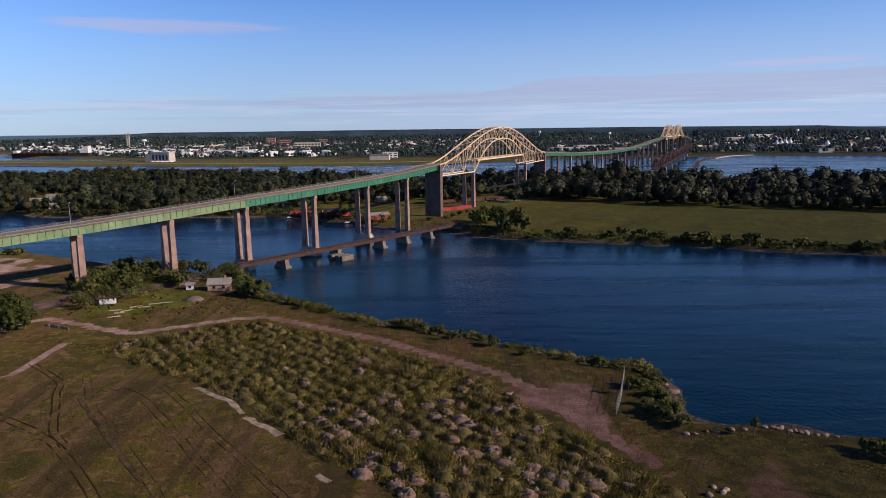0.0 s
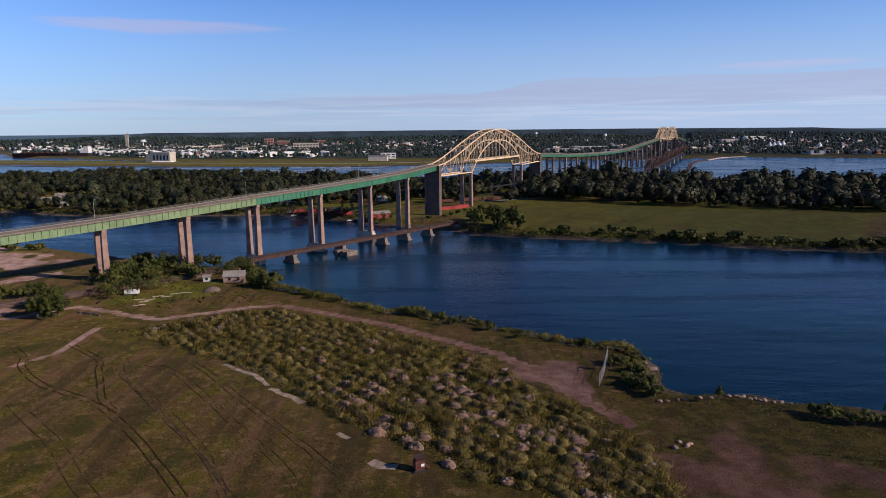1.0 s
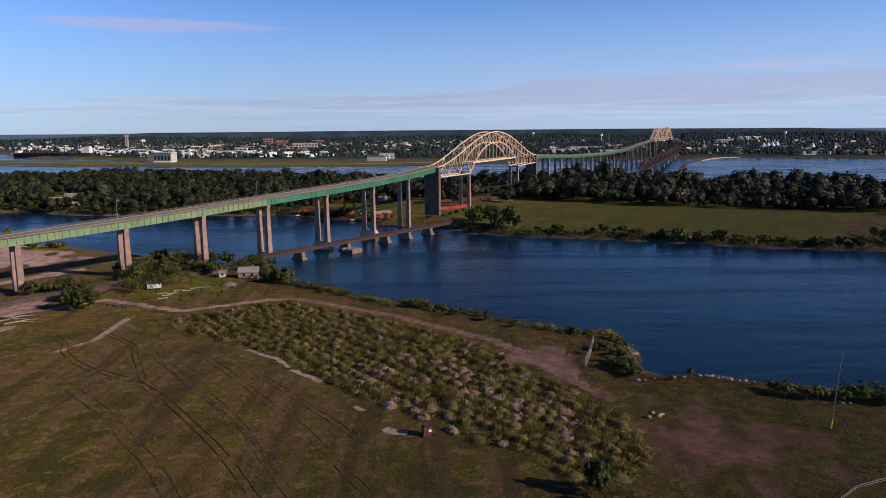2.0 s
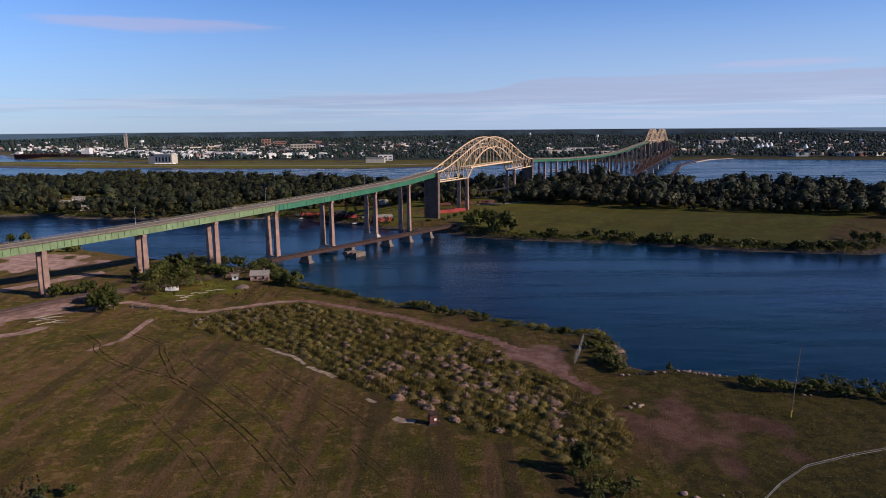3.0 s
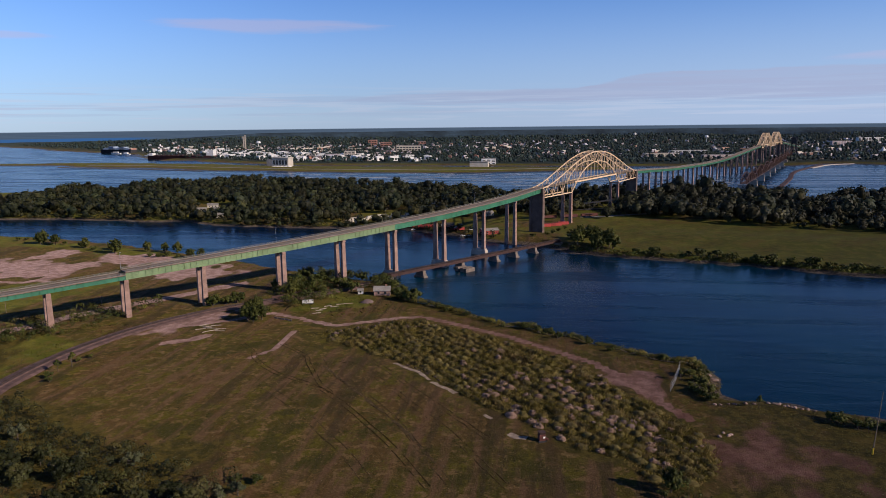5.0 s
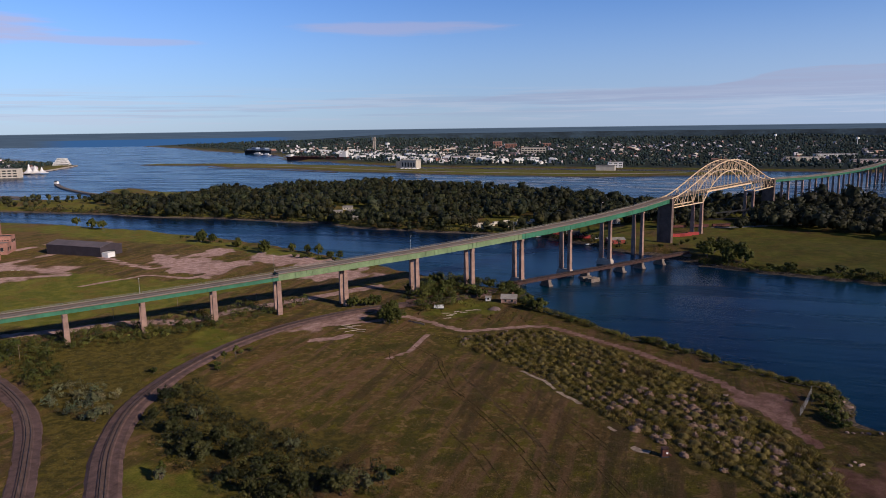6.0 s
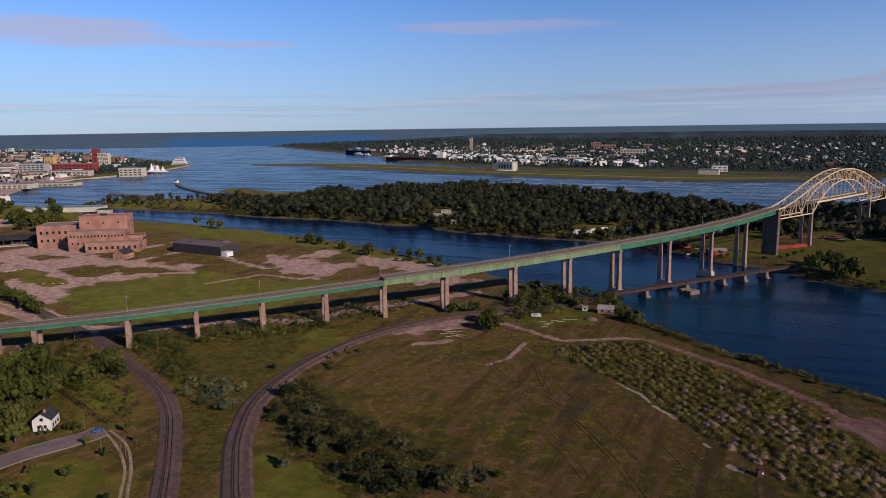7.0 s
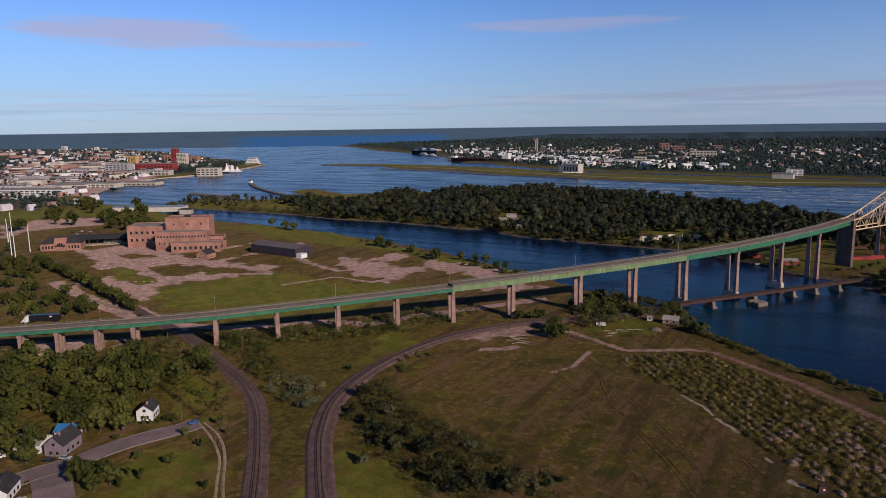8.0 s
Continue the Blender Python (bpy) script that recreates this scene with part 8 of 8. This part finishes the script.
part("roof", Shape().gable(-4, 4, -3, 3, 4.5, 6.5, 0.3), M["roof_dark"], light)
# the sea wall of the city
pts = resample([(-1352, 745), (-1475, 878), (-1584, 1050), (-1604, 1191), (-1648, 1376), (-1707, 1502), (-1835, 1736)], 30)
tagged(part("sea_wall", ribbon(pts, np.zeros(len(pts)), [(-1.5, -2), (-1.5, 3.6), (2.5, 3.8), (2.5, -2)]), M["pale_concrete"]), "pale concrete sea wall of the city", "wall", kind="structure")

# the dark railway trusses and the lift bridge by the second arch
truss = thing("railway_truss_bridge", "rust-brown steel railway truss bridge over the rapids", "bridge")
TA, TB = Vector((300, 1000, 12)), Vector((690, 1960, 12))
td = (TB - TA).normalized()
tn = Vector((-td.y, td.x, 0))
for k in range(9):
    p, q = TA.lerp(TB, k / 9), TA.lerp(TB, (k + 1) / 9)
    for o in (-4, 4):
        n = 8
        zt = lambda f: 3 + 11 * math.sin(math.pi * min(max(f, 0.06), 0.94)) ** 0.6
        low = [p.lerp(q, i / n) + tn * o for i in range(n + 1)]
        high = [a + Vector((0, 0, zt(i / n))) for i, a in enumerate(low)]
        part("lower_chord", Shape().sweep(low, 0.9), M["rust"], truss)
        part("upper_chord", Shape().sweep(high, 0.9), M["rust"], truss)
        for i in range(n):
            a, b = (high[i], low[i + 1]) if i % 2 else (low[i], high[i + 1])
            part("diagonal", Shape().beam(a, b, 0.6), M["rust"], truss)
            part("truss_post", Shape().beam(low[i], high[i], 0.6), M["rust"], truss)
    part("pier", Shape().hexa(*[[p + tn * (8 * f * a) + td * (3 * f * b) + Vector((0, 0, z)) for a, b in ((-1, -1), (-1, 1), (1, 1), (1, -1))] for z, f in ((-14, 1.1), (-1.2, 0.9))]), M["pale_concrete"], truss)
    part("deck", Shape().beam(p, q, 6, 0.8), M["rust"], truss)
lift = thing("lift_bridge", "dark steel vertical-lift railway bridge towers", "bridge", 705, 1985, 0, math.degrees(math.atan2(td.y, td.x)))
for x0 in (0, 62):
    for a, b in ((-4, -5), (4, -5), (-4, 5), (4, 5)):
        part("tower_leg", Shape().beam((x0 + a, b, 0), (x0 + a * 0.7, b, 62), 1.6), M["dark_steel"], lift)
    for k in range(6):
        sh = Shape()
        for b in (-5, 5):
            sh.beam((x0 - 4, b, 10 * k), (x0 + 4, b, 10 * k + 10), 0.9), sh.beam((x0 - 4, b, 10 * k + 10), (x0 + 4, b, 10 * k + 10), 0.9)
        part("tower_brace", sh, M["dark_steel"], lift)
    part("counterweight", Shape().box(x0 - 4, x0 + 4, -6, 6, 44, 58), M["dark_steel"], lift)
part("lift_span", Shape().box(4, 58, -4, 4, 12, 14).box(4, 58, -4.2, -3.6, 14, 24), M["dark_steel"], lift)

for (x, y), h in zip([(1026, 2177), (1064, 2228), (1103, 2280), (1145, 2336), (1152, 2123)], (17, 17, 18, 18, 17)):
    t = thing("storage_dome", "white conical storage dome on the far shore", "tank", x, y, 3.5, 0, "storage domes")
    part("wall", Shape().tube((0, 0, -1), (0, 0, h * 0.45), 9.5, 9.5, 16), M["white"], t)
    part("cap", Shape().tube((0, 0, h * 0.45), (0, 0, h * 1.3), 9.9, 1.0, 16), M["white"], t)
for (x, y), r in zip([(1048, 1886), (1073, 1876), (956, 1825), (818, 1874), (746, 1900)], (26, 18, 16, 14, 14)):
    soil_heap("dark stockpile on the far wharf", x, y, r, r * 0.45, M["stone"], int(r))

# ---- the island by the bridge: trailers, yards, cottages ----
for k, (x, y) in enumerate([(-199, 611), (-199, 628), (-188, 607), (-187, 625), (-185, 643), (-173, 623), (-176, 656), (-166, 643), (-161, 663), (-150, 650), (-147, 670), (-163, 619)]):
    t = thing("camper_van", "cream camper van parked on a gravel lot", "camper", x, y, float(height(x, y)), rnd.uniform(0, 60), "campers")
    part("body", Shape().box(-4.5, 4.5, -1.3, 1.3, 0.7, 3.3), M["cream"], t)
    part("windscreen", Shape().box(4.5, 4.62, -1.1, 1.1, 1.7, 2.7), M["glass"], t)
    part("chassis", Shape().box(-4.2, 4.2, -1.1, 1.1, 0.2, 0.7), M["dark_steel"], t)
for k, (x, y) in enumerate([(-125, 594), (-118, 589), (-111, 585), (-93, 575), (-86, 570), (-80, 566), (2, 593), (7, 596), (20, 609), (13, 600)]):
    t = thing("freight_container", "red freight container near the bridge piers", "container", x, y, float(height(x, y)), 18, "red containers")
    part("body", Shape().box(-5.5, 5.5, -1.3, 1.3, 0.1, 2.9), M["red_paint"], t)
    part("end_frame", Shape().box(-5.6, -5.5, -1.3, 1.3, 0.1, 2.9), M["rust"], t)
for x, y in [(-133, 595), (-128, 586), (-75, 550), (-69, 550), (-68, 565), (-81, 543), (-100, 592)]:
    car("white car parked below the bridge", x, y, 20, M["white"])
house("shed", "low red-brown shed near the river below the bridge", -50, 545, 25, 16, 9, 3.6, 5.2, M["red_shed"], M["roof_grey"], "island sheds", 2, False, "shed")
house("shed", "brown boat shed on the island shore", -92, 582, 15, 10, 7, 3.2, 4.8, M["brick"], M["roof_dark"], "island sheds", 2, False, "shed")
for (x, y), w in zip([(-405, 697), (-388, 705), (-359, 649), (-680, 731), (-554, 820), (-524, 775), (-412, 745), (-59, 677)], (18, 14, 11, 24, 10, 10, 16, 12)):
    house("cottage", "pale cottage among the island trees", x, y, rnd.uniform(0, 30), w * 0.8, 8, 3.2, 5.2, M["cream"], M["roof_grey"], "island cottages", 3, False, "house")
for k in range(3):
    t = thing("goods_wagon", "rust-red goods wagon standing below the arch", "wagon", 6 + 22 * k, 652 + 9 * k, float(height(6 + 22 * k, 652)) + 0.1, 22, "goods wagons")
    part("body", Shape().box(-9.5, 9.5, -1.5, 1.5, 1.0, 3.6), M["rust_red"], t)
    part("bogie", Shape().box(-8, -5, -1.2, 1.2, 0.1, 1.0), M["dark_steel"], t)
    part("bogie", Shape().box(5, 8, -1.2, 1.2, 0.1, 1.0), M["dark_steel"], t)
swing = thing("swing_bridge", "dark steel truss swing bridge over the canal", "bridge")
SA, SB = Vector((36, 728, 5)), Vector((150, 752, 5))
for o in (-3, 3):
    n = 12
    sn = Vector((-(SB - SA).y, (SB - SA).x, 0)).normalized() * o
    low = [SA.lerp(SB, i / n) + sn for i in range(n + 1)]
    high = [a + Vector((0, 0, 5 + 7 * (1 - abs(2 * i / n - 1)))) for i, a in enumerate(low)]
    part("lower_chord", Shape().sweep(low, 0.7), M["dark_steel"], swing)
    part("upper_chord", Shape().sweep(high, 0.7), M["dark_steel"], swing)
    for i in range(n):
        a, b = (high[i], low[i + 1]) if i % 2 else (low[i], high[i + 1])
        part("diagonal", Shape().beam(a, b, 0.5), M["dark_steel"], swing)
part("deck", Shape().beam(SA, SB, 6, 0.8), M["dark_steel"], swing)
lane("road", [(-1240, 1730), (-1020, 1690), (-780, 1600), (-560, 1530), (-320, 1490), (-150, 1480), (40, 1530)], 12, M["pale_gravel"], "pale service road along the lock wall", 0.3)
lane("road", [(40, 668), (62, 672), (120, 702), (150, 708)], 7, M["pale_gravel"], "pale road along the canal behind the grassy bank", 0.2)

# ---- the far hills, and the lake's far shore ----
def ridge(name, label, a0, a1, dist, lo, hi, seed, mat):
    """A long low wooded ridge along an arc, seen from afar; angles to the left of +y."""
    sh, n = Shape(), 160
    rs = np.random.RandomState(seed)
    ph = rs.uniform(0, 6.28, 8)
    vs = []
    for k in range(n + 1):
        u = k / n
        a = radians(a0 + (a1 - a0) * u)
        w = sum(math.sin(u * (3 + 5 * i) + ph[i]) / (i + 1) for i in range(8)) / 2.2
        z = (lo + (hi - lo) * (0.5 + 0.5 * max(-1, min(1, w)))) * min(1.0, 0.1 + 5 * u, 0.1 + 5 * (1 - u))
        for r, h in ((0, -6), (15, z * 0.55), (60, z), (140, z * 0.9)):
            vs.append((-math.sin(a) * (dist + r), math.cos(a) * (dist + r), h))
    sh.add(vs, [(k * 4 + i, k * 4 + i + 1, k * 4 + 5 + i, k * 4 + 4 + i) for k in range(n) for i in range(3)])
    tagged(part(name, sh, mat, None, "", True), label, "hills", kind="structure")


ridge("backdrop_hills", "low wooded hills on the horizon, coloured blue as through haze", -42, 36, 4640, 64, 73, 3, M["hills"])
